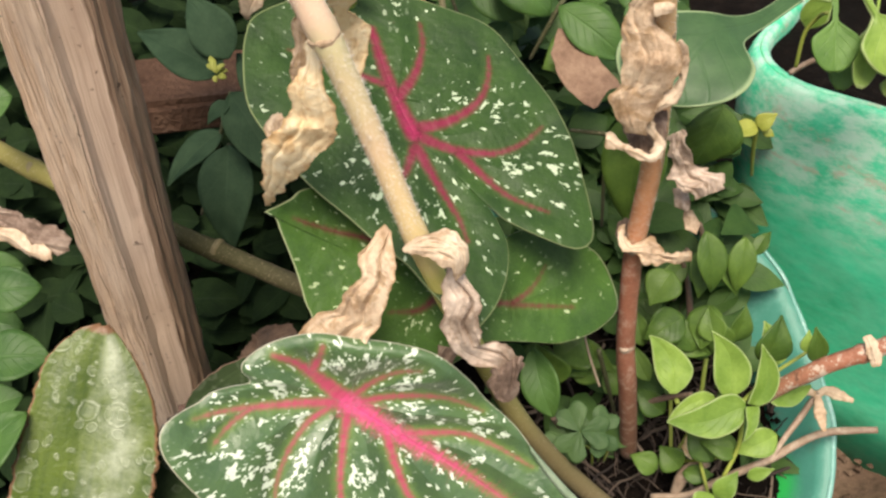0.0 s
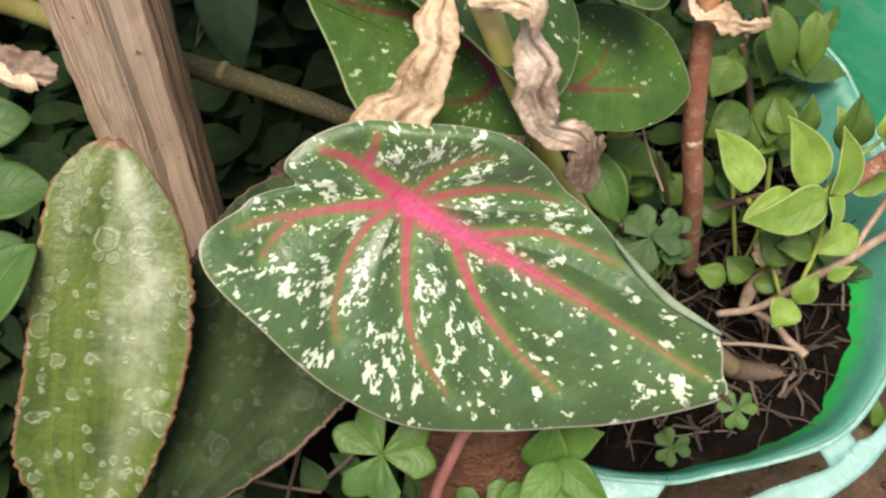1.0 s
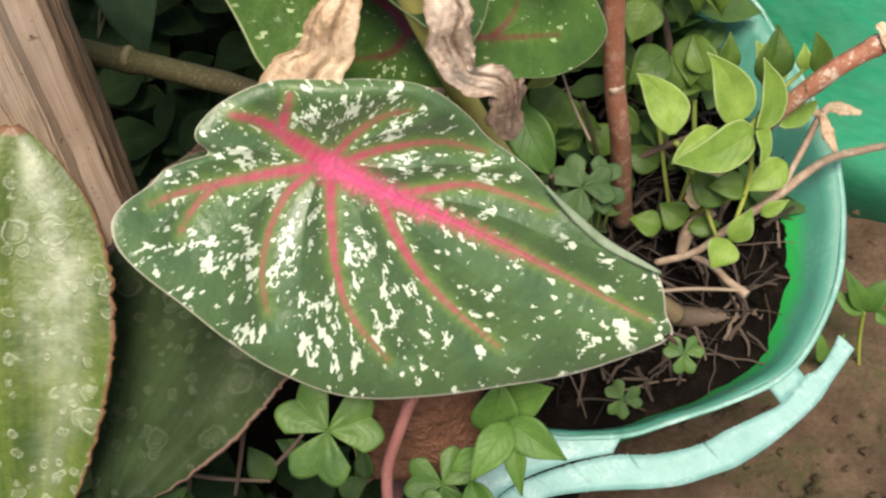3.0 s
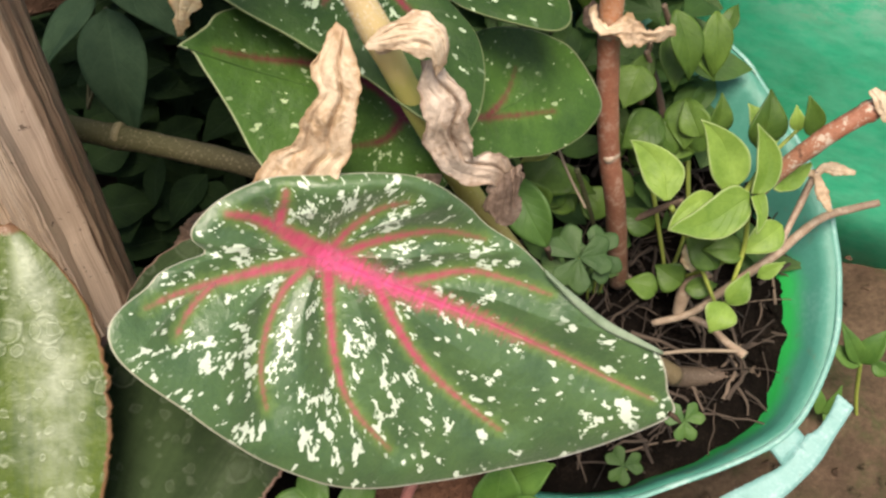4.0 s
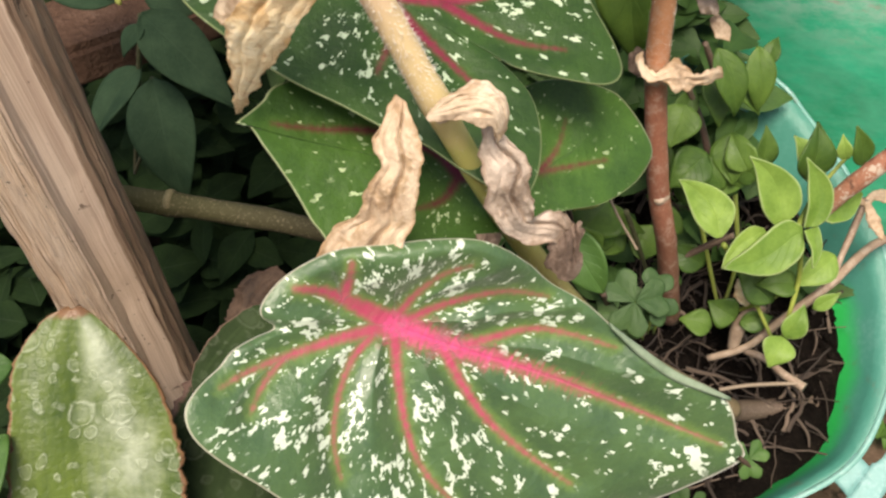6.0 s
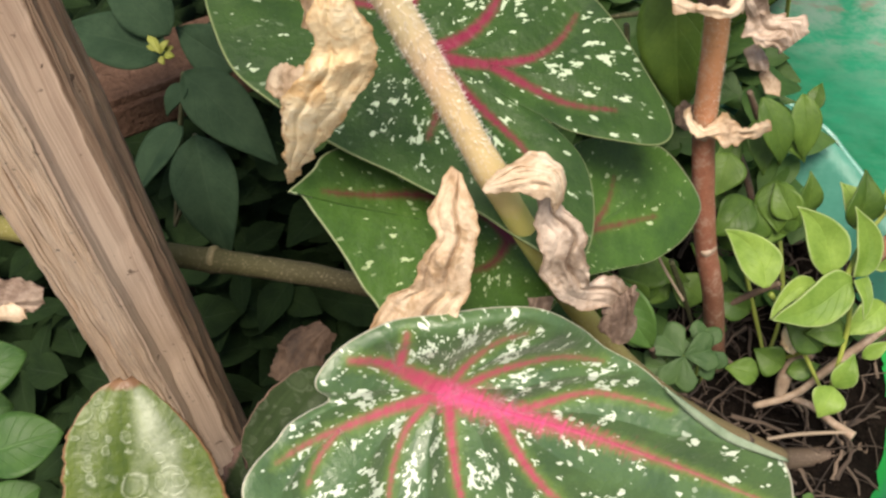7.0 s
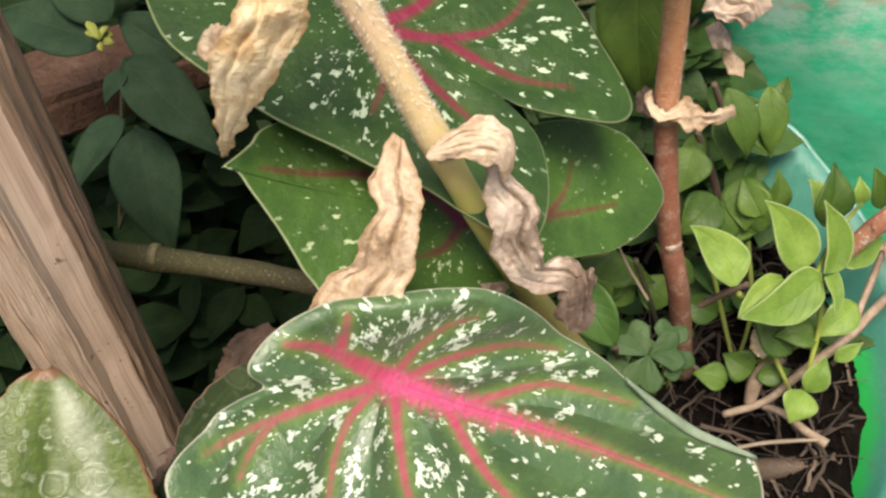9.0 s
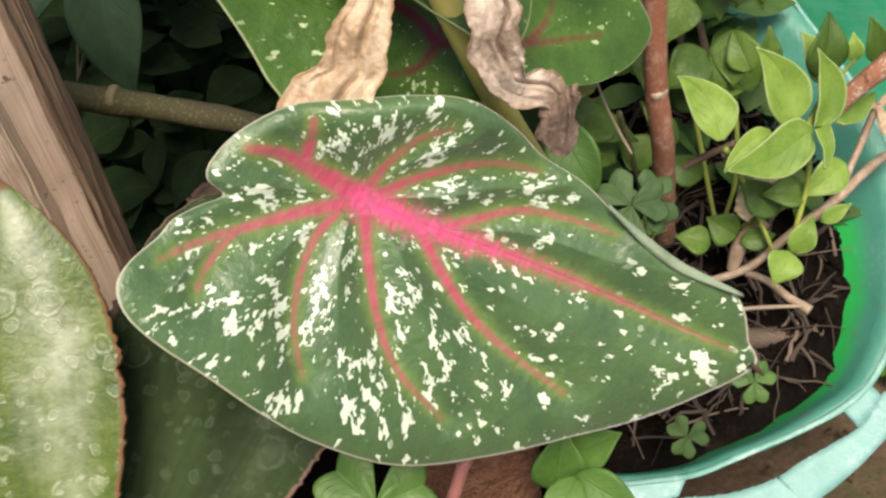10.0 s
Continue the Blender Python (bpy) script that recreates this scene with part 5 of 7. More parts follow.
STALK = [(0.1417, 0.0889, -0.0169), (0.0953, 0.0709, 0.0445), (0.0643, 0.0548, 0.1), (0.0432, 0.049, 0.1441), (0.0274, 0.0351, 0.194), (0.0168, 0.0266, 0.2304), (0.0023, 0.0212, 0.2757), (-0.0094, 0.0152, 0.3125), (-0.0194, 0.0124, 0.336), (-0.032, 0.009, 0.3636), (-0.0425, 0.0078, 0.3829), (-0.0507, 0.0091, 0.3958)]
stalk = thing("hairy_stalk_plant", "pale hairy plant stalk with shrivelled brown leaves hanging from it", "plant", STALK[0])
STALK_R = [0.0052, 0.005, 0.0048, 0.0045, 0.0043, 0.0042, 0.0041, 0.0041, 0.0043, 0.0044, 0.0045]
stalk_stem = tube("stalk", STALK, STALK_R, M_STALK, stalk, n=160, seg=24, wobble=0.02, rings=[(0.615, 0.16), (0.811, 0.16)])
hairs("hair", STALK, STALK_R, 0.619, 0.8, 1700, 0.0018, stalk_stem, 5, 0.00013)
hairs("hair", STALK, STALK_R, 0.8, 1.0, 2300, 0.0015, stalk_stem, 15, 0.00012)
tube("stalk", [(0.1188, 0.0801, 0.0133), (0.1417, 0.0889, -0.0169), (0.1846, 0.1017, -0.0316), (0.2205, 0.1081, -0.048)], [0.005, 0.0051, 0.0045, 0.003], M_ROOT, stalk, "grey-brown woody lower end", n=40, seg=14, wobble=0.15)
hairs("hair", STALK, STALK_R, 0.25, 0.609, 500, 0.0006, stalk_stem, 6)
node_ring(STALK, 0.609, 0.0046, M_DRY, stalk_stem, 1)
node_ring(STALK, 0.805, 0.0048, M_DRY, stalk_stem, 2)
wilted("dead_leaf", [(-0.0241, 0.0269, 0.3108), (-0.0251, 0.0268, 0.3028), (-0.0259, 0.0266, 0.2946), (-0.0267, 0.0278, 0.2881), (-0.0277, 0.0283, 0.2808)], [(-0.0209, 0.0265, 0.3101), (-0.0201, 0.0267, 0.3023), (-0.0204, 0.0262, 0.2937), (-0.0218, 0.0267, 0.2864), (-0.0233, 0.0276, 0.2797)], M_DRY, stalk, "brown folded flank of the golden leaf", seed=1.3, bulge=0.1, pleat=0.22, roll=0.5)
wilted("dead_leaf", [(-0.0175, 0.0179, 0.3090), (-0.0180, 0.0184, 0.3017), (-0.0220, 0.0187, 0.2942), (-0.0247, 0.0192, 0.2870), (-0.0250, 0.0201, 0.2789), (-0.0309, 0.0206, 0.2703), (-0.0357, 0.0226, 0.2633), (-0.0385, 0.0253, 0.2545), (-0.0406, 0.0291, 0.2419), (-0.0429, 0.0337, 0.2301), (-0.0450, 0.0389, 0.2191)], [(-0.0107, 0.0184, 0.3092), (-0.0123, 0.0182, 0.3010), (-0.0115, 0.0180, 0.2927), (-0.0090, 0.0193, 0.2858), (-0.0086, 0.0202, 0.2777), (-0.0106, 0.0220, 0.2704), (-0.0165, 0.0219, 0.2611), (-0.0232, 0.0240, 0.2519), (-0.0309, 0.0286, 0.2405), (-0.0382, 0.0333, 0.2293), (-0.0430, 0.0393, 0.2194)], M_DRY_GOLD, stalk, "golden shrivelled leaf with a pointed tip", folds=((-0.3, 0.1), (0.5, 0.05)), seed=1.0, bulge=0.24, pleat=0.085, roll=0.55, margin=0.1)
wilted("dead_leaf", [(-0.0285, 0.0309, 0.2610), (-0.0350, 0.0363, 0.2557), (-0.0411, 0.0406, 0.2491), (-0.0470, 0.0486, 0.2467)], [(-0.0286, 0.0355, 0.2663), (-0.0346, 0.0402, 0.2602), (-0.0398, 0.0479, 0.2574), (-0.0458, 0.0519, 0.2505)], M_DRY, stalk, "curled flap of the golden leaf", seed=2.1, bulge=0.3, pleat=0.2, roll=0.7, nu=60, nv=36)
wilted("dead_leaf", [(-0.0134, 0.0212, 0.3253), (-0.0141, 0.0261, 0.3201), (-0.0134, 0.0302, 0.3139), (-0.0133, 0.0339, 0.3072), (-0.0138, 0.0379, 0.3010), (-0.0134, 0.0390, 0.2963), (-0.0128, 0.0398, 0.2914), (-0.0118, 0.0403, 0.2860), (-0.0101, 0.0407, 0.2804)], [(-0.0078, 0.0245, 0.3287), (-0.0052, 0.0294, 0.3233), (-0.0070, 0.0331, 0.3168), (-0.0095, 0.0365, 0.3099), (-0.0068, 0.0416, 0.3048), (-0.0040, 0.0435, 0.3009), (-0.0059, 0.0428, 0.2942), (-0.0054, 0.0438, 0.2895), (-0.0076, 0.0418, 0.2815)], M_DRY_GOLD, stalk, "papery brown leaf behind the stem", seed=5.5, bulge=0.05, pleat=0.14, roll=0.5)
wilted("dead_leaf", [(0.0061, 0.0238, 0.2362), (0.0025, 0.0212, 0.2319), (-0.0007, 0.0176, 0.2265), (-0.0003, 0.0156, 0.2226), (0.0007, 0.0137, 0.2180), (-0.0041, 0.0122, 0.2126), (-0.0064, 0.0111, 0.2074), (-0.0080, 0.0103, 0.2025), (-0.0142, 0.0106, 0.1995), (-0.0178, 0.0082, 0.1939), (-0.0218, 0.0054, 0.1881), (-0.0245, 0.0036, 0.1830)], [(0.0091, 0.0221, 0.2344), (0.0105, 0.0195, 0.2299), (0.0119, 0.0167, 0.2251), (0.0132, 0.0141, 0.2205), (0.0121, 0.0122, 0.2160), (0.0110, 0.0108, 0.2105), (0.0099, 0.0094, 0.2049), (0.0090, 0.0083, 0.1997), (0.0078, 0.0072, 0.1950), (0.0066, 0.0057, 0.1903), (0.0053, 0.0053, 0.1865), (0.0041, 0.0040, 0.1819)], M_DRY, stalk, "tan shrivelled leaf, creased lengthwise", folds=((0.22, 0.16), (-0.5, 0.05)), seed=2.3, bulge=0.1, pleat=0.17, roll=0.9, margin=0.1)
wilted("dead_leaf", [(0.0146, 0.0167, 0.2331), (0.0189, 0.0154, 0.2329), (0.0245, 0.0144, 0.2330), (0.0293, 0.0125, 0.2322), (0.0322, 0.0141, 0.2299), (0.0331, 0.0147, 0.2268), (0.0339, 0.0153, 0.2237)], [(0.0159, 0.0183, 0.2346), (0.0200, 0.0200, 0.2373), (0.0249, 0.0218, 0.2400), (0.0304, 0.0220, 0.2412), (0.0358, 0.0219, 0.2372), (0.0376, 0.0203, 0.2320), (0.0368, 0.0185, 0.2266)], M_DRY_PALE, stalk, "pale folded leaf base", folds=((0.35, 0.12), (-0.3, 0.06)), seed=3.2, bulge=0.32, pleat=0.24, roll=0.8)
wilted("dead_leaf", [(0.0291, 0.0214, 0.2247), (0.0283, 0.0199, 0.2177), (0.0284, 0.0190, 0.2113), (0.0294, 0.0176, 0.2033), (0.0299, 0.0174, 0.1942), (0.0341, 0.0174, 0.1852), (0.0409, 0.0192, 0.1789), (0.0489, 0.0223, 0.1743), (0.0545, 0.0252, 0.1697)], [(0.0359, 0.0223, 0.2252), (0.0373, 0.0227, 0.2200), (0.0438, 0.0208, 0.2123), (0.0436, 0.0197, 0.2045), (0.0446, 0.0205, 0.1965), (0.0450, 0.0215, 0.1885), (0.0481, 0.0268, 0.1858), (0.0534, 0.0301, 0.1816), (0.0575, 0.0309, 0.1750)], M_DRY_GREY, stalk, "greyish twisted leaf with a rolled margin", folds=((0.25, 0.2), (-0.4, 0.05)), seed=4.1, bulge=0.16, pleat=0.2, roll=1.1, margin=0.13)
wilted("dead_leaf", [(0.0483, 0.0249, 0.1717), (0.0478, 0.0232, 0.1656), (0.0506, 0.0220, 0.1599), (0.0568, 0.0232, 0.1562)], [(0.0589, 0.0306, 0.1766), (0.0608, 0.0306, 0.1721), (0.0601, 0.0279, 0.1651), (0.0598, 0.0257, 0.1585)], M_DRY_BROWN, stalk, "dark curled leaf end", seed=4.8, bulge=0.22, pleat=0.34, roll=1.2, rag=0.12)
wilted("dead_leaf", [(0.0250, 0.0343, 0.1681), (0.0250, 0.0318, 0.1658), (0.0265, 0.0294, 0.1634)], [(0.0341, 0.0348, 0.1681), (0.0330, 0.0314, 0.1649), (0.0316, 0.0293, 0.1630)], M_DRY_BROWN, stalk, "shrivelled brown scale on the stem", seed=5.8, bulge=0.2, pleat=0.4, roll=0.8, nu=40, nv=40)

# ---- red-brown stalk ----
RED = [(0.1148, 0.127, 0.0083), (0.1053, 0.1127, 0.0769), (0.0989, 0.1119, 0.1117), (0.0935, 0.1117, 0.1699), (0.093, 0.1078, 0.219), (0.089, 0.0995, 0.2678), (0.0831, 0.0835, 0.3141), (0.0787, 0.0727, 0.3447), (0.0748, 0.0674, 0.3695)]
red = thing("red_stalk_plant", "red-brown hairy stalk with crumpled dry leaves", "plant", RED[0])
RED_R = [0.0047, 0.0046, 0.0044, 0.0044, 0.0043, 0.0043]
red_stem = tube("stalk", RED, RED_R, M_REDSTALK, red, n=110, seg=18, wobble=0.06)
hairs("hair", RED, RED_R, 0.45, 1.0, 2200, 0.0011, red_stem, 7)
for at_, seed_ in ((0.281, 3), (0.446, 4), (0.77, 5)):
    node_ring(RED, at_, 0.0043, M_TWIG, red_stem, seed_)
wilted("dead_leaf", [(0.0762, 0.0835, 0.3065), (0.0737, 0.0844, 0.3019), (0.0722, 0.0847, 0.2967), (0.0720, 0.0841, 0.2903), (0.0735, 0.0833, 0.2834), (0.0751, 0.0823, 0.2764), (0.0752, 0.0821, 0.2704), (0.0725, 0.0824, 0.2652), (0.0736, 0.0824, 0.2594), (0.0775, 0.0826, 0.2536), (0.0803, 0.0840, 0.2493)], [(0.0803, 0.0839, 0.3066), (0.0828, 0.0852, 0.3022), (0.0836, 0.0847, 0.2958), (0.0895, 0.0860, 0.2911), (0.0943, 0.0856, 0.2845), (0.0948, 0.0850, 0.2779), (0.0939, 0.0847, 0.2719), (0.0914, 0.0852, 0.2670), (0.0898, 0.0851, 0.2612), (0.0884, 0.0840, 0.2543), (0.0884, 0.0845, 0.2493)], M_DRY, red, "large crumpled tan leaf", folds=((-0.35, 0.07),), seed=11.2, bulge=0.2, pleat=0.15, roll=0.8, margin=0.09)
wilted("dead_leaf", [(0.0767, 0.0942, 0.2537), (0.0783, 0.0923, 0.2475), (0.0806, 0.0909, 0.2419), (0.0833, 0.0905, 0.2373)], [(0.0934, 0.0954, 0.2538), (0.0952, 0.0935, 0.2476), (0.0957, 0.0918, 0.2417), (0.0940, 0.0899, 0.2357)], M_DRY_BROWN, red, "dark hollow underside of the dry leaf", seed=11.9, bulge=-0.1, pleat=0.2, roll=0.4, nu=60, nv=40)
wilted("dead_leaf", [(0.0821, 0.0798, 0.3013), (0.0853, 0.0812, 0.3013), (0.0881, 0.0829, 0.3014)], [(0.0812, 0.0826, 0.3048), (0.0858, 0.0839, 0.3044), (0.0886, 0.0844, 0.3032)], M_DRY_PALE, red, "dry leaf base wrapped round the stem", seed=12.3, bulge=0.3, pleat=0.2, roll=0.4, nu=40, nv=30)
wilted("dead_leaf", [(0.0918, 0.0863, 0.2890), (0.0933, 0.0875, 0.2839), (0.0940, 0.0878, 0.2780), (0.0948, 0.0886, 0.2727), (0.0919, 0.0889, 0.2678), (0.0880, 0.0888, 0.2627), (0.0863, 0.0886, 0.2572), (0.0880, 0.0868, 0.2505), (0.0909, 0.0868, 0.2460), (0.0898, 0.0864, 0.2411)], [(0.0934, 0.0872, 0.2899), (0.0962, 0.0888, 0.2853), (0.0966, 0.0883, 0.2785), (0.0979, 0.0871, 0.2706), (0.0963, 0.0860, 0.2641), (0.0921, 0.0869, 0.2601), (0.0895, 0.0873, 0.2554), (0.0907, 0.0876, 0.2513), (0.0953, 0.0868, 0.2456), (0.0948, 0.0848, 0.2390)], M_DRY_PALE, red, "rolled leaf edge", seed=12.5, bulge=0.4, pleat=0.2, roll=1.0, margin=0.2, nv=36)
wilted("dead_leaf", [(0.0938, 0.0856, 0.2450), (0.0907, 0.0835, 0.2421), (0.0857, 0.0842, 0.2424), (0.0807, 0.0852, 0.2431)], [(0.0961, 0.0849, 0.2441), (0.0926, 0.0820, 0.2401), (0.0859, 0.0826, 0.2405), (0.0806, 0.0837, 0.2413)], M_DRY_PALE, red, "curled pale rim", seed=12.7, bulge=0.4, pleat=0.15, roll=0.7, nu=60, nv=30)
wilted("dead_leaf", [(0.0842, 0.0856, 0.2417), (0.0795, 0.0865, 0.2431), (0.0759, 0.0879, 0.2449), (0.0734, 0.0875, 0.2445)], [(0.0844, 0.0845, 0.2404), (0.0798, 0.0845, 0.2407), (0.0763, 0.0843, 0.2407), (0.0739, 0.0848, 0.2413)], M_DRY_PALE, red, "pale curled lobe", seed=12.8, bulge=0.3, pleat=0.1, roll=0.6, nu=50, nv=30)
wilted("dead_leaf", [(0.0964, 0.0984, 0.2405), (0.0988, 0.1001, 0.2294), (0.1025, 0.1009, 0.2170), (0.1082, 0.0993, 0.2131), (0.1113, 0.0992, 0.2110)], [(0.1012, 0.1010, 0.2430), (0.1052, 0.1033, 0.2326), (0.1127, 0.1067, 0.2230), (0.1195, 0.1069, 0.2210), (0.1225, 0.1044, 0.2161)], M_DRY_GREY, red, "grey crumpled dry leaf", folds=((0.0, 0.12),), seed=12.0, bulge=0.12, pleat=0.3, roll=0.9, rag=0.14)
wilted("dead_leaf", [(0.1036, 0.1112, 0.2061), (0.1050, 0.1072, 0.2013), (0.1082, 0.1064, 0.2002)], [(0.1087, 0.1128, 0.2076), (0.1114, 0.1082, 0.2020), (0.1108, 0.1059, 0.1994)], M_DRY_GREY, red, "small hanging dry leaf", seed=12.2, bulge=0.2, pleat=0.25, nu=40, nv=30)
wilted("dead_leaf", [(0.1111, 0.1105, 0.1968), (0.1097, 0.1082, 0.1943), (0.1122, 0.1054, 0.1908)], [(0.1138, 0.1111, 0.1972), (0.1175, 0.1078, 0.1931), (0.1165, 0.1049, 0.1899)], M_DRY_PALE, red, "small pale dry leaf tip", seed=12.6, bulge=0.3, pleat=0.15, nu=40, nv=30)
wilted("dead_leaf", [(0.0851, 0.1116, 0.1799), (0.0858, 0.1061, 0.1756), (0.0913, 0.1032, 0.1736), (0.0959, 0.1023, 0.1722), (0.0991, 0.1020, 0.1686), (0.1041, 0.1054, 0.1685), (0.1074, 0.1078, 0.1676), (0.1137, 0.1099, 0.1664), (0.1187, 0.1136, 0.1667)], [(0.0876, 0.1129, 0.1810), (0.0888, 0.1089, 0.1782), (0.0917, 0.1063, 0.1765), (0.0968, 0.1088, 0.1783), (0.1004, 0.1116, 0.1777), (0.1045, 0.1113, 0.1741), (0.1082, 0.1109, 0.1706), (0.1141, 0.1143, 0.1705), (0.1179, 0.1167, 0.1697)], M_DRY, red, "curled dry leaf clasping the stem", seed=13.0, bulge=0.3, pleat=0.3, roll=1.0, rag=0.1, nv=40)
dead_leaf("dead_leaf", [(0.0895, 0.124, 0.1737), (0.0875, 0.1227, 0.1693), (0.0908, 0.1221, 0.1638)], [0.002, 0.003, 0.002], M_DRY_BROWN, red, UP, seed=14)

# ---- blistered broad leaves ----
broad = thing("broad_leaf_plant", "succulent plant with blistered green leaves edged in red", "plant", (-0.1, -0.03, GROUND_Z))
UPRIGHT = ((0, 0.184, 0.25, 0.39, 0.52, 0.66, 0.8, 0.9, 0.945, 0.985, 1), (0.19, 0.67, 0.85, 0.77, 0.72, 0.71, 0.65, 0.62, 0.45, 0.28, 0.05), (0.19, 0.6, 0.72, 0.9, 1, 1, 0.86, 0.6, 0.38, 0.2, 0.05))
BEHIND = ((0, 0.15, 0.35, 0.6, 0.75, 0.9, 1), (0.08, 0.45, 0.8, 0.98, 1.0, 0.75, 0.04), (0.08, 0.28, 0.44, 0.51, 0.48, 0.3, 0.04))
leaf("leaf_blade", (-0.0985, -0.0956, 0.0671), (-0.0995, -0.0009, 0.177), 0.0615, M_BLISTER, broad, face=(0.25, -0.8, 0.6), kind=UPRIGHT, fold=0.12, curl=0.04, thick=0.002, nu=150, nv=31, seed=1, teeth=0.02, label="upright blistered leaf with a chalky streak", wave=0.05)
leaf("leaf_blade", (-0.0759, -0.0727, 0.0665), (-0.0192, 0.0193, 0.1121), 0.104, M_BLISTER_DARK, broad, face=(0.2, -0.6, 0.8), kind=BEHIND, fold=0.05, curl=0.03, thick=0.002, nu=110, nv=25, seed=2, teeth=0.016, label="broad blistered leaf, darker green standing in for the shade on it")
leaf("leaf_blade", (0.0523, -0.1105, 0.1116), (-0.0453, -0.1213, 0.1305), 0.032, M_BLISTER_PALE, broad, face=(0.0, -0.5, 0.9), kind="oblong", fold=0.1, curl=0.1, thick=0.003, nu=150, nv=17, seed=3, teeth=0.025)
leaf("leaf_blade", (-0.0781, -0.1258, 0.1295), (-0.0549, -0.113, 0.1382), 0.024, M_BLISTER, broad, face=(0.0, -0.5, 0.9), kind="round", fold=0.1, curl=0.05, thick=0.002, nu=24, nv=13, seed=4)
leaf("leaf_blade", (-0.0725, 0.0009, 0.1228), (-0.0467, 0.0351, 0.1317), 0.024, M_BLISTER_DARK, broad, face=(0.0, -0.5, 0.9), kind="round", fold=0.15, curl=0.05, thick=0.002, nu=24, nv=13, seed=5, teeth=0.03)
tube("stem", [(-0.1, -0.03, GROUND_Z), (-0.098, -0.045, 0.0), (-0.1086, -0.1066, 0.055)], [0.006, 0.0045, 0.003], M_GREENSTEM, broad, n=20)

# ---- bright leafy sprigs ----


def plant(name, label, category, base, leaves, mat, kind="ovate", stems=(), stem_mat=None, fold=0.25, curl=0.15, group="", face=UP, thick=0.0006, nu=14, nv=9, stem_r=0.0011, wave=0.06):
    """A small plant: stems as given, and a leaf for each (base, tip, width)."""
    ob = thing(name, label, category, base, group)
    for pts in stems:
        tube("stem", pts, [stem_r * 1.15, stem_r, stem_r * 0.8], stem_mat or M_GREENSTEM, ob, n=24, seg=8)
    for i, (b, t_, w) in enumerate(leaves):
        rnd = random.Random(i * 7 + len(leaves))
        f = (face[0] + rnd.uniform(-0.45, 0.45), face[1] + rnd.uniform(-0.25, 0.25), face[2])
        leaf("leaf", b, t_, w, mat, ob, face=f, kind=kind, seed=i + 0.37 * len(leaves), nu=nu, nv=nv, fold=fold, curl=curl + rnd.uniform(-0.06, 0.1), thick=thick, wave=wave)
    return ob


lime_sprig = plant("leafy_sprig", "trailing plant with bright lime green pointed leaves", "plant", (0.1598, 0.0977, 0.0155),
      [
    ((0.1753, 0.1415, 0.0836), (0.1652, 0.1537, 0.1012), 0.0185),
    ((0.1897, 0.1533, 0.0857), (0.188, 0.1582, 0.0965), 0.0076),
    ((0.1816, 0.1165, 0.062), (0.163, 0.1055, 0.0545), 0.0151),
    ((0.1579, 0.0877, 0.0399), (0.1657, 0.0959, 0.0527), 0.0115),
    ((0.1566, 0.0881, 0.0404), (0.1496, 0.0778, 0.0323), 0.0156),
    ((0.172, 0.1013, 0.0436), (0.1833, 0.1037, 0.0512), 0.0071)],
      M_LIME, kind="acute", stems=[[(0.1605, 0.1052, 0.0832), (0.1636, 0.1049, 0.0604), (0.1598, 0.0961, 0.0403), (0.1598, 0.0977, 0.0155)], [(0.1586, 0.1082, 0.0898), (0.1731, 0.1345, 0.0844), (0.1897, 0.1537, 0.086)], [(0.1293, 0.1103, 0.0783), (0.1402, 0.1136, 0.0567), (0.1596, 0.0997, 0.0172)]])
flat_leaf("leaf", [(0.1503, 0.1093, 0.0890), (0.1466, 0.1103, 0.0925), (0.1433, 0.1123, 0.0971), (0.1415, 0.1163, 0.1034), (0.1405, 0.1195, 0.1090), (0.1392, 0.1217, 0.1136), (0.1372, 0.1231, 0.1175)], [(0.1537, 0.1102, 0.0897), (0.1582, 0.1123, 0.0939), (0.1600, 0.1145, 0.0983), (0.1587, 0.1185, 0.1046), (0.1530, 0.1214, 0.1102), (0.1456, 0.1227, 0.1142), (0.1377, 0.1231, 0.1174)], M_LIME, lime_sprig, dish=0.14, wave=0.05, thick=0.0008, seed=20.3, nv=15)
flat_leaf("leaf", [(0.1611, 0.1079, 0.0897), (0.1615, 0.1100, 0.0935), (0.1622, 0.1126, 0.0978), (0.1621, 0.1160, 0.1029), (0.1621, 0.1194, 0.1080), (0.1618, 0.1214, 0.1118), (0.1610, 0.1234, 0.1155)], [(0.1665, 0.1080, 0.0896), (0.1708, 0.1099, 0.0930), (0.1728, 0.1137, 0.0984), (0.1723, 0.1171, 0.1035), (0.1693, 0.1201, 0.1083), (0.1651, 0.1219, 0.1120), (0.1614, 0.1234, 0.1155)], M_LIME, lime_sprig, dish=0.20, wave=0.05, thick=0.0008, seed=21.3, nv=15)
flat_leaf("leaf", [(0.1600, 0.1071, 0.0913), (0.1542, 0.1083, 0.0942), (0.1480, 0.1059, 0.0936), (0.1427, 0.1020, 0.0914), (0.1360, 0.0973, 0.0887), (0.1299, 0.0936, 0.0868), (0.1254, 0.0902, 0.0852)], [(0.1605, 0.1036, 0.0879), (0.1600, 0.0991, 0.0850), (0.1557, 0.0945, 0.0822), (0.1482, 0.0905, 0.0801), (0.1396, 0.0893, 0.0808), (0.1323, 0.0897, 0.0829), (0.1256, 0.0899, 0.0848)], M_LIME, lime_sprig, dish=0.14, wave=0.05, thick=0.0008, seed=22.3, nv=15)
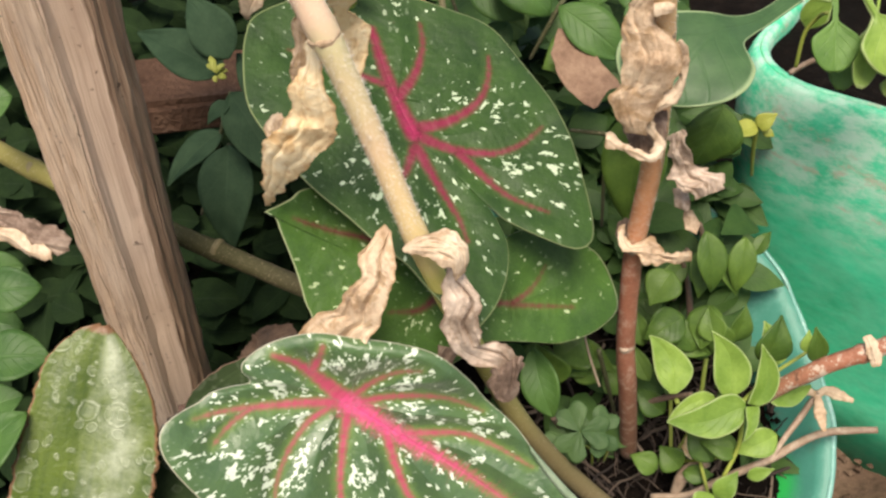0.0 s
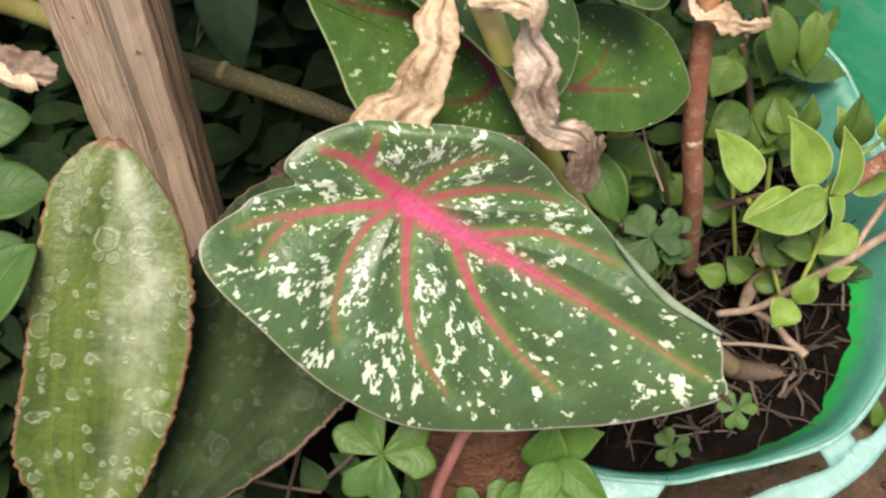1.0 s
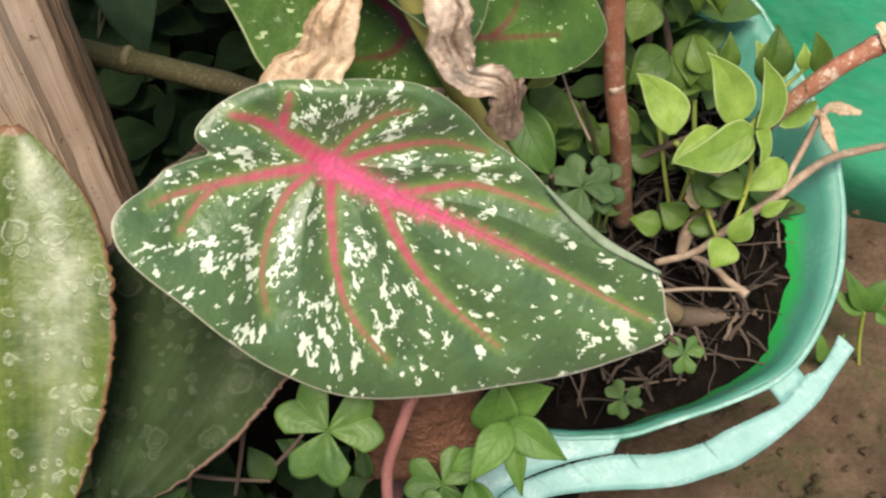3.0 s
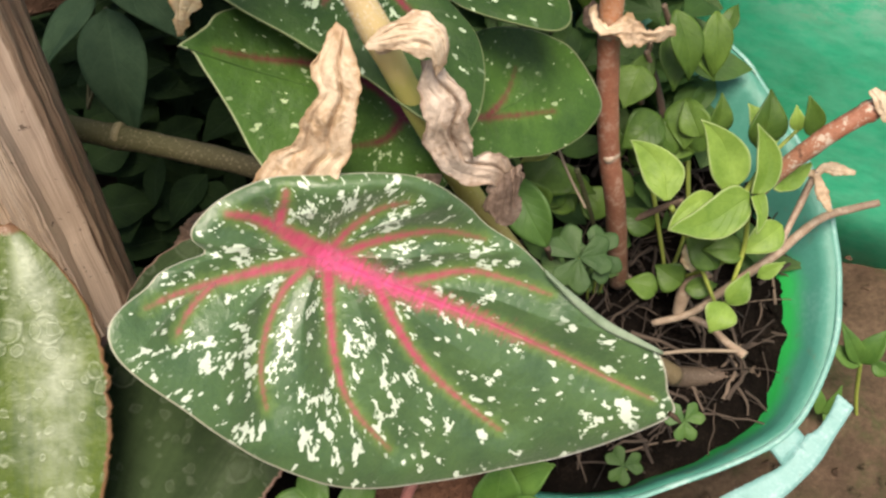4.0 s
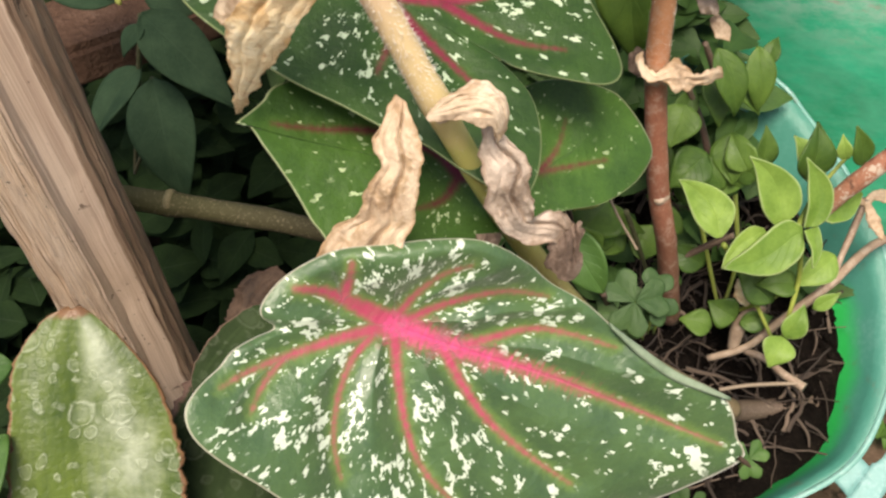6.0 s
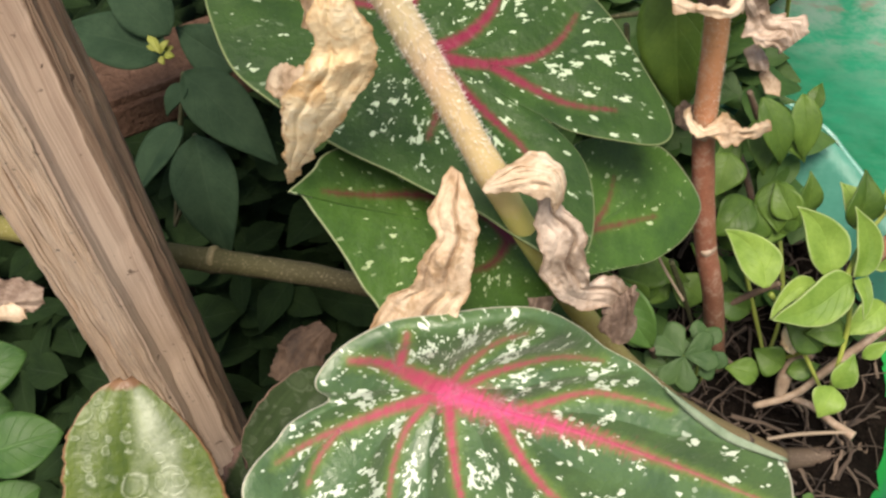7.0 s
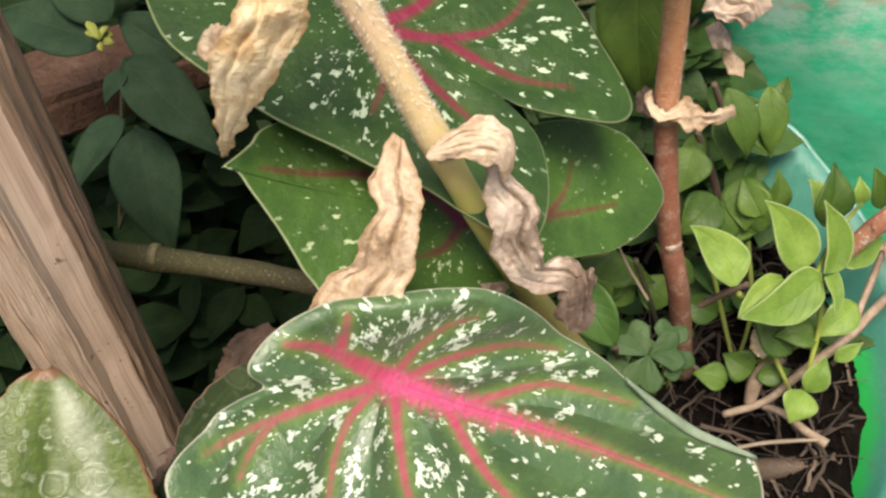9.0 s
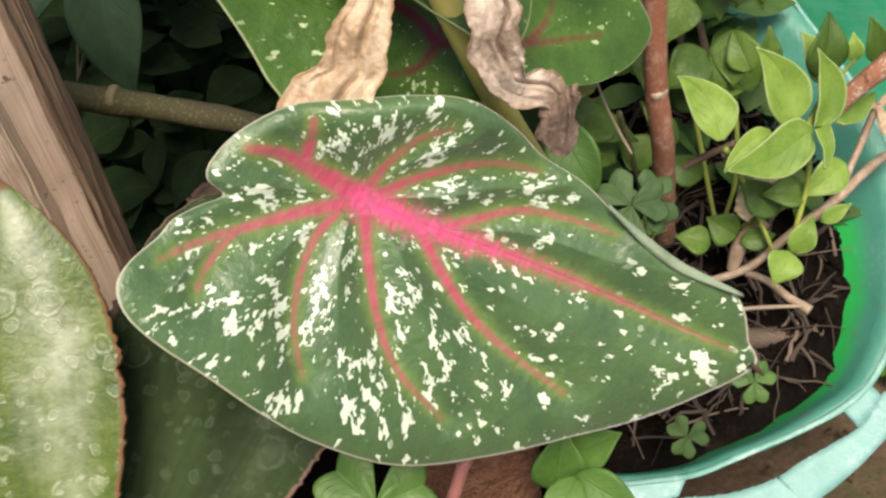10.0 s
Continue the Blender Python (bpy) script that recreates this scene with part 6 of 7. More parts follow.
flat_leaf("leaf", [(0.1456, 0.1123, 0.0857), (0.1404, 0.1118, 0.0874), (0.1341, 0.1079, 0.0858), (0.1289, 0.1017, 0.0820), (0.1263, 0.0962, 0.0787)], [(0.1493, 0.1089, 0.0822), (0.1429, 0.1060, 0.0817), (0.1365, 0.1032, 0.0811), (0.1302, 0.0989, 0.0793), (0.1268, 0.0958, 0.0783)], M_LIME, lime_sprig, dish=0.10, wave=0.05, thick=0.0008, seed=23.3, nv=15)
flat_leaf("leaf", [(0.1598, 0.1035, 0.0923), (0.1603, 0.0999, 0.0913), (0.1616, 0.0956, 0.0896), (0.1614, 0.0913, 0.0879), (0.1609, 0.0874, 0.0867)], [(0.1658, 0.1047, 0.0931), (0.1665, 0.1008, 0.0917), (0.1663, 0.0957, 0.0894), (0.1640, 0.0910, 0.0875), (0.1614, 0.0874, 0.0867)], M_LIME, lime_sprig, dish=0.20, wave=0.05, thick=0.0008, seed=24.3, nv=15)
flat_leaf("leaf", [(0.1258, 0.1107, 0.0817), (0.1205, 0.1126, 0.0847), (0.1169, 0.1153, 0.0883), (0.1144, 0.1191, 0.0930), (0.1128, 0.1221, 0.0969), (0.1113, 0.1246, 0.1003), (0.1099, 0.1261, 0.1027)], [(0.1285, 0.1111, 0.0819), (0.1326, 0.1147, 0.0861), (0.1342, 0.1191, 0.0911), (0.1312, 0.1223, 0.0953), (0.1246, 0.1251, 0.0992), (0.1167, 0.1264, 0.1017), (0.1104, 0.1263, 0.1028)], M_LIME, lime_sprig, dish=0.12, wave=0.05, thick=0.0008, seed=25.3, nv=15)
flat_leaf("leaf", [(0.1912, 0.1310, 0.0873), (0.1841, 0.1275, 0.0872), (0.1780, 0.1226, 0.0857), (0.1732, 0.1171, 0.0836)], [(0.1917, 0.1299, 0.0862), (0.1891, 0.1247, 0.0843), (0.1842, 0.1192, 0.0821), (0.1762, 0.1164, 0.0828)], M_LIME, lime_sprig, dish=0.10, wave=0.05, thick=0.0008, seed=26.3, nv=15)
plant("leafy_sprig", "shaded trailing plant with mid green leaves over the soil", "plant", (0.1378, 0.1236, 0.0129),
      [
    ((0.1649, 0.1067, 0.0553), (0.1461, 0.1058, 0.0561), 0.0136),
    ((0.1539, 0.1033, 0.0468), (0.1388, 0.1145, 0.0575), 0.0152),
    ((0.1414, 0.1101, 0.0274), (0.1288, 0.1159, 0.0334), 0.0159),
    ((0.1297, 0.1069, 0.0257), (0.1149, 0.1095, 0.0291), 0.0132),
    ((0.1429, 0.1082, 0.0257), (0.1585, 0.1108, 0.0266), 0.0106),
    ((0.1253, 0.1511, 0.0632), (0.1173, 0.1584, 0.0831), 0.0157),
    ((0.1435, 0.155, 0.0649), (0.13, 0.1617, 0.0848), 0.0183),
    ((0.1536, 0.16, 0.0683), (0.1375, 0.1644, 0.0864), 0.0157),
    ((0.1559, 0.1643, 0.0717), (0.1575, 0.1724, 0.0914), 0.0131),
    ((0.1059, 0.1329, 0.0496), (0.0918, 0.1416, 0.0581), 0.0185),
    ((0.0899, 0.1333, 0.0513), (0.073, 0.1438, 0.0615), 0.0185),
    ((0.1275, 0.129, 0.0445), (0.111, 0.1354, 0.0513), 0.0145),
    ((0.1147, 0.1702, 0.0671), (0.1005, 0.1771, 0.074), 0.0189),
    ((0.0837, 0.1428, 0.0598), (0.0685, 0.1257, 0.0598), 0.0157)],
      M_WEED, kind="acute", stems=[[(0.1653, 0.1082, 0.0539), (0.1533, 0.1103, 0.0397), (0.1378, 0.1236, 0.0129)], [(0.1253, 0.1511, 0.0632), (0.1316, 0.1367, 0.0375), (0.1378, 0.1236, 0.0129)], [(0.1435, 0.155, 0.0649), (0.145, 0.1381, 0.0375), (0.1378, 0.1236, 0.0129)]])
plant("leafy_sprig", "small weed with lime leaves outside the pot", "plant", (0.2656, 0.1257, -0.1197),
      [
    ((0.2519, 0.1306, -0.0589), (0.238, 0.1396, -0.0356), 0.0103),
    ((0.2519, 0.1306, -0.0589), (0.2636, 0.1381, -0.0384), 0.0134),
    ((0.2519, 0.1294, -0.0599), (0.2336, 0.1378, -0.051), 0.0104),
    ((0.258, 0.1307, -0.059), (0.2688, 0.1266, -0.0636), 0.0092),
    ((0.2366, 0.1211, -0.0948), (0.2304, 0.129, -0.0731), 0.0075),
    ((0.2397, 0.1212, -0.0949), (0.246, 0.1272, -0.0757), 0.0082),
    ((0.2461, 0.1283, -0.0885), (0.2397, 0.1167, -0.0993), 0.0095)],
      M_MID, kind="acute", stems=[[(0.2519, 0.1306, -0.0589), (0.2572, 0.1285, -0.0888), (0.2656, 0.1257, -0.1197)]])

plant("leafy_sprig", "trailing plant with pointed green leaves and brown stems behind the stalk", "plant", (0.12, 0.148, 0.03),
      [((0.1296, 0.1726, 0.1248), (0.1305, 0.1535, 0.1080), 0.0147),
       ((0.1386, 0.1710, 0.1242), (0.1488, 0.1574, 0.1108), 0.0126),
       ((0.1226, 0.1755, 0.1112), (0.1097, 0.1589, 0.0985), 0.0114),
       ((0.1441, 0.1424, 0.0909), (0.1367, 0.1547, 0.1027), 0.0148),
       ((0.1347, 0.1429, 0.0805), (0.1181, 0.1542, 0.0928), 0.0146),
       ((0.1165, 0.1363, 0.0587), (0.1012, 0.1489, 0.0720), 0.0107),
       ((0.1233, 0.1462, 0.0799), (0.1445, 0.1469, 0.0774), 0.0105),
       ((0.1542, 0.1791, 0.1202), (0.1601, 0.1899, 0.1288), 0.0087),
       ((0.0734, 0.1379, 0.0749), (0.0988, 0.1311, 0.0652), 0.0132),
       ((0.1095, 0.1427, 0.0772), (0.1019, 0.1553, 0.0894), 0.0116)],
      M_WEED, kind="acute", nu=18, nv=11, fold=0.22, stem_r=0.0016, stem_mat=M_BROWNSTEM, stems=[[(0.1296, 0.1726, 0.1248), (0.1230, 0.1686, 0.1425)], [(0.1321, 0.1657, 0.0764), (0.1263, 0.1709, 0.0972), (0.1192, 0.1726, 0.1152)], [(0.1210, 0.1764, 0.0815), (0.1207, 0.1777, 0.1011), (0.1212, 0.1761, 0.1180)], [(0.1141, 0.1326, 0.0434), (0.1262, 0.1306, 0.0548), (0.1384, 0.1277, 0.0655)]])
plant("yellow_leaf", "small yellowing leaf under the caladium", "leaf", (0.0735, 0.0902, 0.1285), [((0.0735, 0.0902, 0.1285), (0.0618, 0.0861, 0.1266), 0.0068)], M_YELLOW, kind="acute")
plant("round_leaf", "dark green rounded leaf below the grey dead leaf", "leaf", (0.0731, 0.0678, 0.0972), [((0.0581, 0.0886, 0.1176), (0.0731, 0.0678, 0.0972), 0.0180)], M_SHADE, kind="ellip", nu=22, nv=13, stems=[[(0.0732, 0.0692, 0.0958), (0.0794, 0.0862, 0.0625), (0.0877, 0.0992, 0.0254)]], stem_mat=M_BROWNSTEM)
plant("weed_stems", "thin dim stems of weeds under the broad leaves", "stems", (-0.03, -0.02, -0.05), [], M_SHADEWEED, stems=[[(-0.0624, -0.0326, 0.0361), (-0.0686, -0.0299, 0.0108), (-0.0747, -0.0327, -0.0191)], [(-0.0431, -0.0234, 0.0393), (-0.0492, -0.0206, 0.0122), (-0.0559, -0.0206, -0.0172)], [(-0.0796, -0.0190, -0.0030), (-0.0613, -0.0197, -0.0053), (-0.0394, -0.0188, -0.0065)], [(-0.0030, -0.0187, -0.0113), (0.0038, -0.0138, -0.0078), (0.0111, -0.0097, -0.0050)], [(-0.0357, -0.0179, 0.0057), (-0.0271, -0.0097, 0.0119), (-0.0230, -0.0037, 0.0165)]], stem_mat=M_BROWNSTEM, stem_r=0.0009)

# ---- clovers and seedlings ----


def clover(centre, size, mat, turn, parent_label, stem_to, group="clovers"):
    """Three notched leaflets on a thin stalk."""
    ob = thing("clover", parent_label, "clover", stem_to, group)
    c = np.array(centre, float)
    up = unit((0.05, -0.6, 0.8))
    e1 = unit(np.cross((0, 1, 0.3), up))
    e2 = np.cross(up, e1)
    for k in range(3):
        g = turn + k * 2.0944
        d = math.cos(g) * e1 + math.sin(g) * e2
        s = np.cross(up, d)
        grid = []
        for u in np.linspace(0.02, 1, 16):
            row = []
            for v in np.linspace(-1, 1, 25):
                reach = size * (0.86 + 0.16 * math.sin(math.pi * min(1.0, abs(v) * 1.1) ** 0.9) - 0.3 * abs(v) ** 4)
                half = size * 0.6 * math.sin(0.5 * math.pi * v)
                row.append(c + d * reach * u + s * half * u ** 0.9 + up * size * (0.16 * abs(v) * u - 0.16 * u * u + 0.03 * noise.noise(Vector((u * 3, v * 3, turn + k)))))
            grid.append(row)
        sheet("leaflet", grid, mat, ob, 0.0005)
    tube("stalk", [stem_to, (np.array(stem_to) + c) / 2 + np.array((0.004, 0.004, 0)), c - up * 0.001], [0.0006, 0.0006, 0.0005], M_GREENSTEM, ob, n=14, seg=6)
    return ob


clover((-0.0039, -0.0426, 0.0752), 0.0185, M_CLOVER, 0.35, "three-lobed green clover leaf beside a terracotta shard", (-0.0049, -0.0075, -0.0195))
clover((0.136, 0.0385, 0.0202), 0.0085, M_CLOVER, 0.6, "small clover leaf on the soil", (0.14, 0.0572, -0.0168))
clover((0.1125, 0.0329, -0.0087), 0.0085, M_SHADEWEED, 0.2, "small clover leaf in the pot, shade put into its green", (0.1127, 0.0382, -0.0304))
clover((0.0354, -0.0319, 0.022), 0.0145, M_CLOVER, 0.9, "dark clover leaf beside the faded rim", (0.037, -0.0019, -0.0576))
clover((0.0351, -0.0495, 0.0203), 0.014, M_CLOVER, 0.2, "dark clover leaf beside the faded rim", (0.0383, -0.014, -0.0678))
clover((0.0868, 0.0717, 0.0867), 0.0135, M_BLUE, 0.2, "downy round-lobed green leaf near the red stalk", (0.099, 0.0999, 0.0305))
clover((0.0942, 0.0764, 0.0838), 0.0115, M_BLUE, 1.2, "downy round-lobed green leaf near the red stalk", (0.1016, 0.1, 0.0304))
clover((0.0819, 0.0739, 0.0756), 0.011, M_BLUE, 0.8, "downy round-lobed green leaf near the red stalk", (0.0964, 0.0978, 0.0287))
plant("pepper_seedling", "seedling with pointed light green leaves over the rim", "seedling", (0.0619, 0.0148, -0.0457),
      [
    ((0.0605, -0.0222, 0.0541), (0.0468, -0.0424, 0.0449), 0.0139),
    ((0.06, -0.0213, 0.0549), (0.082, -0.0341, 0.0489), 0.0147),
    ((0.0622, -0.0221, 0.0541), (0.066, -0.0431, 0.0361), 0.0093),
    ((0.0467, -0.035, 0.0315), (0.0587, -0.0528, 0.0221), 0.0142),
    ((0.05, -0.021, 0.0299), (0.0383, -0.0277, 0.0253), 0.0098),
    ((0.0539, -0.0155, 0.0342), (0.0567, -0.0041, 0.0566), 0.0197),
    ((0.0596, -0.0064, 0.0413), (0.0768, -0.0054, 0.0538), 0.0167)],
      M_MID, kind="acute", stems=[[(0.0605, -0.0217, 0.0533), (0.0622, -0.0091, 0.0127), (0.0619, 0.0148, -0.0457)]])
plant("small_weed", "low weed with oval leaves under the broad leaves, darkened for shade", "weed", (-0.0845, -0.0489, -0.0082),
      [
    ((-0.0807, -0.0692, 0.0268), (-0.0872, -0.0569, 0.0377), 0.0127),
    ((-0.0715, -0.0651, 0.0295), (-0.0573, -0.0542, 0.0504), 0.0167),
    ((-0.0613, -0.0459, 0.0185), (-0.0774, -0.0407, 0.0243), 0.0133),
    ((0.0039, -0.0221, 0.0067), (0.0005, -0.0117, 0.0157), 0.0093),
    ((-0.0087, -0.0237, -0.0066), (0.0026, -0.0171, -0.002), 0.0119),
    ((-0.0398, -0.0161, -0.0107), (-0.0505, -0.006, -0.0013), 0.0146),
    ((-0.0236, -0.007, -0.0044), (-0.0386, -0.003, 0.0003), 0.0122)],
      M_SHADEWEED, stems=[[(-0.0748, -0.0606, 0.0204), (-0.0823, -0.0478, -0.0074)]])
petiole_arc = thing("pink_runner", "pink arching leaf stalk low over the ground", "plant stalk", (0.0734, -0.0545, -0.0002))
tube("runner", [(0.0708, -0.0555, -0.0139), (0.0745, -0.0514, 0.0154), (0.0884, -0.0503, 0.0282), (0.1024, -0.0477, 0.0161), (0.1171, -0.0508, -0.0139)], [0.0024, 0.0024, 0.0024], M_PETIOLE, petiole_arc, n=40, seg=12)

# ---- twigs over the soil ----


def twig(name, label, pts, radii, mat=None, group="twigs", category="twig", nodes=()):
    ob = thing(name, label, category, pts[-1], group)
    tube("shoot", pts, radii, mat or M_TWIG, ob, n=50, seg=10, wobble=0.14, rings=nodes, seed=len(pts))
    return ob


twig("dry_twig", "thin bent brown twig resting over the soil", [(0.2365, 0.1487, 0.0452), (0.2261, 0.1463, 0.044), (0.2063, 0.1373, 0.0447), (0.1814, 0.1155, 0.0417), (0.1614, 0.1091, 0.0248), (0.1481, 0.1063, 0.0106), (0.1311, 0.1077, 0.0001)], [0.0019, 0.0022, 0.0022, 0.0019, 0.0017])
twig("dry_twig", "short broken twig stub with a pale end", [(0.1473, 0.1061, 0.0079), (0.1567, 0.102, 0.0062), (0.1643, 0.0933, 0.0048), (0.1716, 0.0859, 0.0046)], [0.0017, 0.0018, 0.0024])
twig("dry_twig", "forked tan twig tip", [(0.1987, 0.14, 0.0738), (0.1947, 0.1346, 0.063), (0.1866, 0.1222, 0.0494), (0.1839, 0.1164, 0.0422)], [0.0017, 0.0016, 0.0014])
twig("dry_twig", "grey curled dead stem on the soil", [(0.1541, 0.1154, 0.0308), (0.145, 0.1119, 0.0221), (0.1422, 0.1091, 0.0069)], [0.0032, 0.0036, 0.0026])
red_shoot = twig("red_shoot", "thick reddish shoot with pale flecks and a papery node", [(0.2326, 0.1277, 0.1474), (0.2186, 0.1234, 0.1371), (0.2089, 0.1217, 0.129), (0.191, 0.1198, 0.1142), (0.1759, 0.1197, 0.0941), (0.1697, 0.1236, 0.0774)], [0.0042, 0.0041, 0.0042, 0.004, 0.0036], M_REDSHOOT, nodes=[(0.38, 0.2)])
dead_leaf("dead_leaf", [(0.2032, 0.1232, 0.1349), (0.2066, 0.1184, 0.1329), (0.2098, 0.1135, 0.1266)], [0.0016, 0.003, 0.0018], M_DRY_PALE, red_shoot, UP, seed=21)
for i, pts in enumerate(([(0.1985, 0.1382, 0.0736), (0.2031, 0.1399, 0.0759), (0.2155, 0.138, 0.0746)], [(0.1985, 0.1382, 0.0736), (0.2015, 0.13, 0.0678), (0.2046, 0.1245, 0.0629)], [(0.1973, 0.1381, 0.0736), (0.188, 0.1383, 0.0759), (0.1801, 0.1377, 0.0774)])):
    ob = thing("wilted_leaf", "small wilted tan leaf at a twig's fork", "leaf", pts[0], "wilted leaves")
    dead_leaf("blade", pts, [0.0012, 0.0026, 0.0008], M_DRY, ob, UP, seed=30 + i)
ob = thing("wilted_leaf", "yellowing wilted leaf under the sprig", "leaf", (0.145, 0.1155, 0.0447), "wilted leaves")
dead_leaf("blade", [(0.1421, 0.1106, 0.0383), (0.1484, 0.1154, 0.0469), (0.1566, 0.1187, 0.0516)], [0.003, 0.007, 0.003], M_DRY_GOLD, ob, UP, seed=35)


twig("dry_twig", "thin pale dry stalk leaning over the soil", [(0.0767, 0.1219, 0.1083), (0.0834, 0.1137, 0.0943), (0.0916, 0.1063, 0.0808)], [0.0005, 0.0006, 0.0006], M_DRYSTEM)
twig("dry_twig", "thin straight dry stalk lying on the soil", [(0.132, 0.0844, 0.0067), (0.1477, 0.0864, 0.007), (0.1715, 0.0875, 0.0059)], [0.0009, 0.001, 0.0007], M_DRYSTEM)


def litter():
    """Roots, stalk bits and crumbs strewn over the soil."""
    rnd = random.Random(11)
    verts, faces = [], []

    def stick(a, b, r, sag):
        n0 = len(verts)
        for i in range(6):
            f = i / 5
            c = a * (1 - f) + b * f + np.array((rnd.uniform(-1, 1), rnd.uniform(-1, 1), 0)) * 0.0009 + np.array((0, 0, sag * math.sin(math.pi * f)))
            d = unit(b - a)
            e1 = unit(np.cross(d, (0.1, 0.2, 1)))
            e2 = np.cross(d, e1)
            for k in range(5):
                g = k * 2 * math.pi / 5
                verts.append(c + r * (1 - 0.4 * f) * (math.cos(g) * e1 + math.sin(g) * e2))
        for i in range(5):
            for k in range(5):
                faces.append((n0 + i * 5 + k, n0 + i * 5 + (k + 1) % 5, n0 + (i + 1) * 5 + (k + 1) % 5, n0 + (i + 1) * 5 + k))

    for _ in range(520):
        x, y = rnd.uniform(0.05, 0.2), rnd.uniform(0.05, 0.2)
        if (x - 0.085) ** 2 / 0.112 ** 2 + (y - 0.14) ** 2 / 0.088 ** 2 > 1:
            continue
        g = rnd.uniform(0, 6.28)
        ln = rnd.uniform(0.008, 0.035)
        a = np.array((x, y, soil_z(x, y) + rnd.uniform(0.002, 0.008)))
        b = a + ln * np.array((math.cos(g), math.sin(g) * 0.8, rnd.uniform(-0.1, 0.15) + 0.44 * math.sin(g)))
        stick(a, b, rnd.choice((0.0003, 0.0004, 0.0004, 0.0005, 0.0007, 0.001, 0.0014)), rnd.uniform(0, 0.004))
    return mesh_of("root_litter", verts, faces, M_STREWN)


tagged(new("root_litter", litter()), "dry roots and stalk bits strewn on the soil", "litter", kind="stuff")


def crumbs(name, count, place, size, mat, seed, label):
    rnd = random.Random(seed)
    base = [(1, 0, 0), (-1, 0, 0), (0, 1, 0), (0, -1, 0), (0, 0, 1), (0, 0, -1)]
    tri = [(0, 2, 4), (2, 1, 4), (1, 3, 4), (3, 0, 4), (2, 0, 5), (1, 2, 5), (3, 1, 5), (0, 3, 5)]
    verts, faces = [], []
    for _ in range(count):
        c = place(rnd)
        s = size * rnd.uniform(0.3, 1.0) ** 1.6
        n0 = len(verts)
        for v in base:
            verts.append(tuple(c[i] + v[i] * s * rnd.uniform(0.6, 1.3) for i in range(3)))
        faces += [tuple(n0 + k for k in t) for t in tri]
    return tagged(new(name, mesh_of(name, verts, faces, mat, smooth=False)), label, "soil crumbs", kind="stuff")


def in_pot(rnd):
    while True:
        x, y = rnd.uniform(-0.05, 0.215), rnd.uniform(0.03, 0.25)
        if (x - 0.085) ** 2 / 0.114 ** 2 + (y - 0.14) ** 2 / 0.09 ** 2 < 1:
            return x, y, soil_z(x, y) + rnd.uniform(-0.004, 0.006)


def on_ground(rnd):
    x, y = rnd.uniform(-0.35, 0.5), rnd.uniform(-0.25, 0.5)
    return x, y, GROUND_Z + rnd.uniform(-0.006, 0.008)


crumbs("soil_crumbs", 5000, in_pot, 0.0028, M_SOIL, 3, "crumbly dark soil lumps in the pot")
crumbs("earth_crumbs", 6000, on_ground, 0.004, M_GROUND, 4, "brown earth crumbs on the ground")

# ---- leaves above and behind the caladium ----
plant("shrub", "shrub with light green oval leaves over the caladium", "shrub", (0.02, 0.2, 0.1),
      [
    ((-0.0258, 0.1579, 0.3133), (-0.0381, 0.1393, 0.2775), 0.0227),
    ((-0.0091, 0.1662, 0.3064), (0.0231, 0.1469, 0.2664), 0.0273),
    ((-0.0815, 0.1077, 0.3207), (-0.0921, 0.0945, 0.2757), 0.0203),
    ((-0.0833, 0.1349, 0.2911), (-0.0831, 0.1296, 0.262), 0.0107)],
      M_LEAFLIGHT, kind="ellip", fold=0.12, stems=[[(-0.026, 0.1588, 0.3129), (-0.0219, 0.1914, 0.3058), (-0.0093, 0.1672, 0.306)]], nu=22, nv=13)
plant("shrub", "shrub behind with oval leaves, shade put into their green", "shrub", (0.04, 0.25, 0.05),
      [
    ((-0.0467, 0.216, 0.2749), (-0.0688, 0.2035, 0.2621), 0.0232),
    ((-0.0247, 0.2317, 0.2609), (-0.035, 0.2142, 0.2414), 0.0244),
    ((-0.0079, 0.2439, 0.2584), (0.0228, 0.2321, 0.2425), 0.0227),
    ((0.0025, 0.2129, 0.2371), (0.0338, 0.2028, 0.223), 0.0244),
    ((-0.0102, 0.2157, 0.2259), (0.0209, 0.2083, 0.2151), 0.0204),
    ((0.0373, 0.2057, 0.2261), (0.0719, 0.1949, 0.2111), 0.0222),
    ((0.015, 0.2061, 0.1977), (0.0015, 0.2114, 0.2048), 0.0186),
    ((0.0634, 0.2292, 0.2361), (0.0676, 0.2101, 0.229), 0.0157),
    ((0.0711, 0.213, 0.2321), (0.0769, 0.2029, 0.2199), 0.0133),
    ((0.0541, 0.2262, 0.2333), (0.0487, 0.2158, 0.2217), 0.0182),
    ((-0.0113, 0.2485, 0.2334), (-0.0216, 0.2376, 0.2215), 0.0166),
    ((0.0031, 0.2501, 0.2341), (-0.0003, 0.2376, 0.22), 0.0166),
    ((0.0432, 0.2231, 0.2459), (0.0338, 0.2173, 0.2398), 0.0111)],
      M_SHADE, kind="ellip", fold=0.12, nu=14, nv=9,
      stems=[[(0.0373, 0.2065, 0.2256), (0.032, 0.2053, 0.2108), (0.0265, 0.2046, 0.1951)], [(0.0373, 0.2065, 0.2256), (0.045, 0.2262, 0.234), (0.0481, 0.2427, 0.2375)], [(-0.0364, 0.2275, 0.2416), (-0.0251, 0.2258, 0.2234), (-0.0135, 0.2204, 0.2011)], [(0.0844, 0.1802, 0.1778), (0.0684, 0.1789, 0.1776), (0.0528, 0.1856, 0.1712)]], stem_mat=M_DARKSTEM)
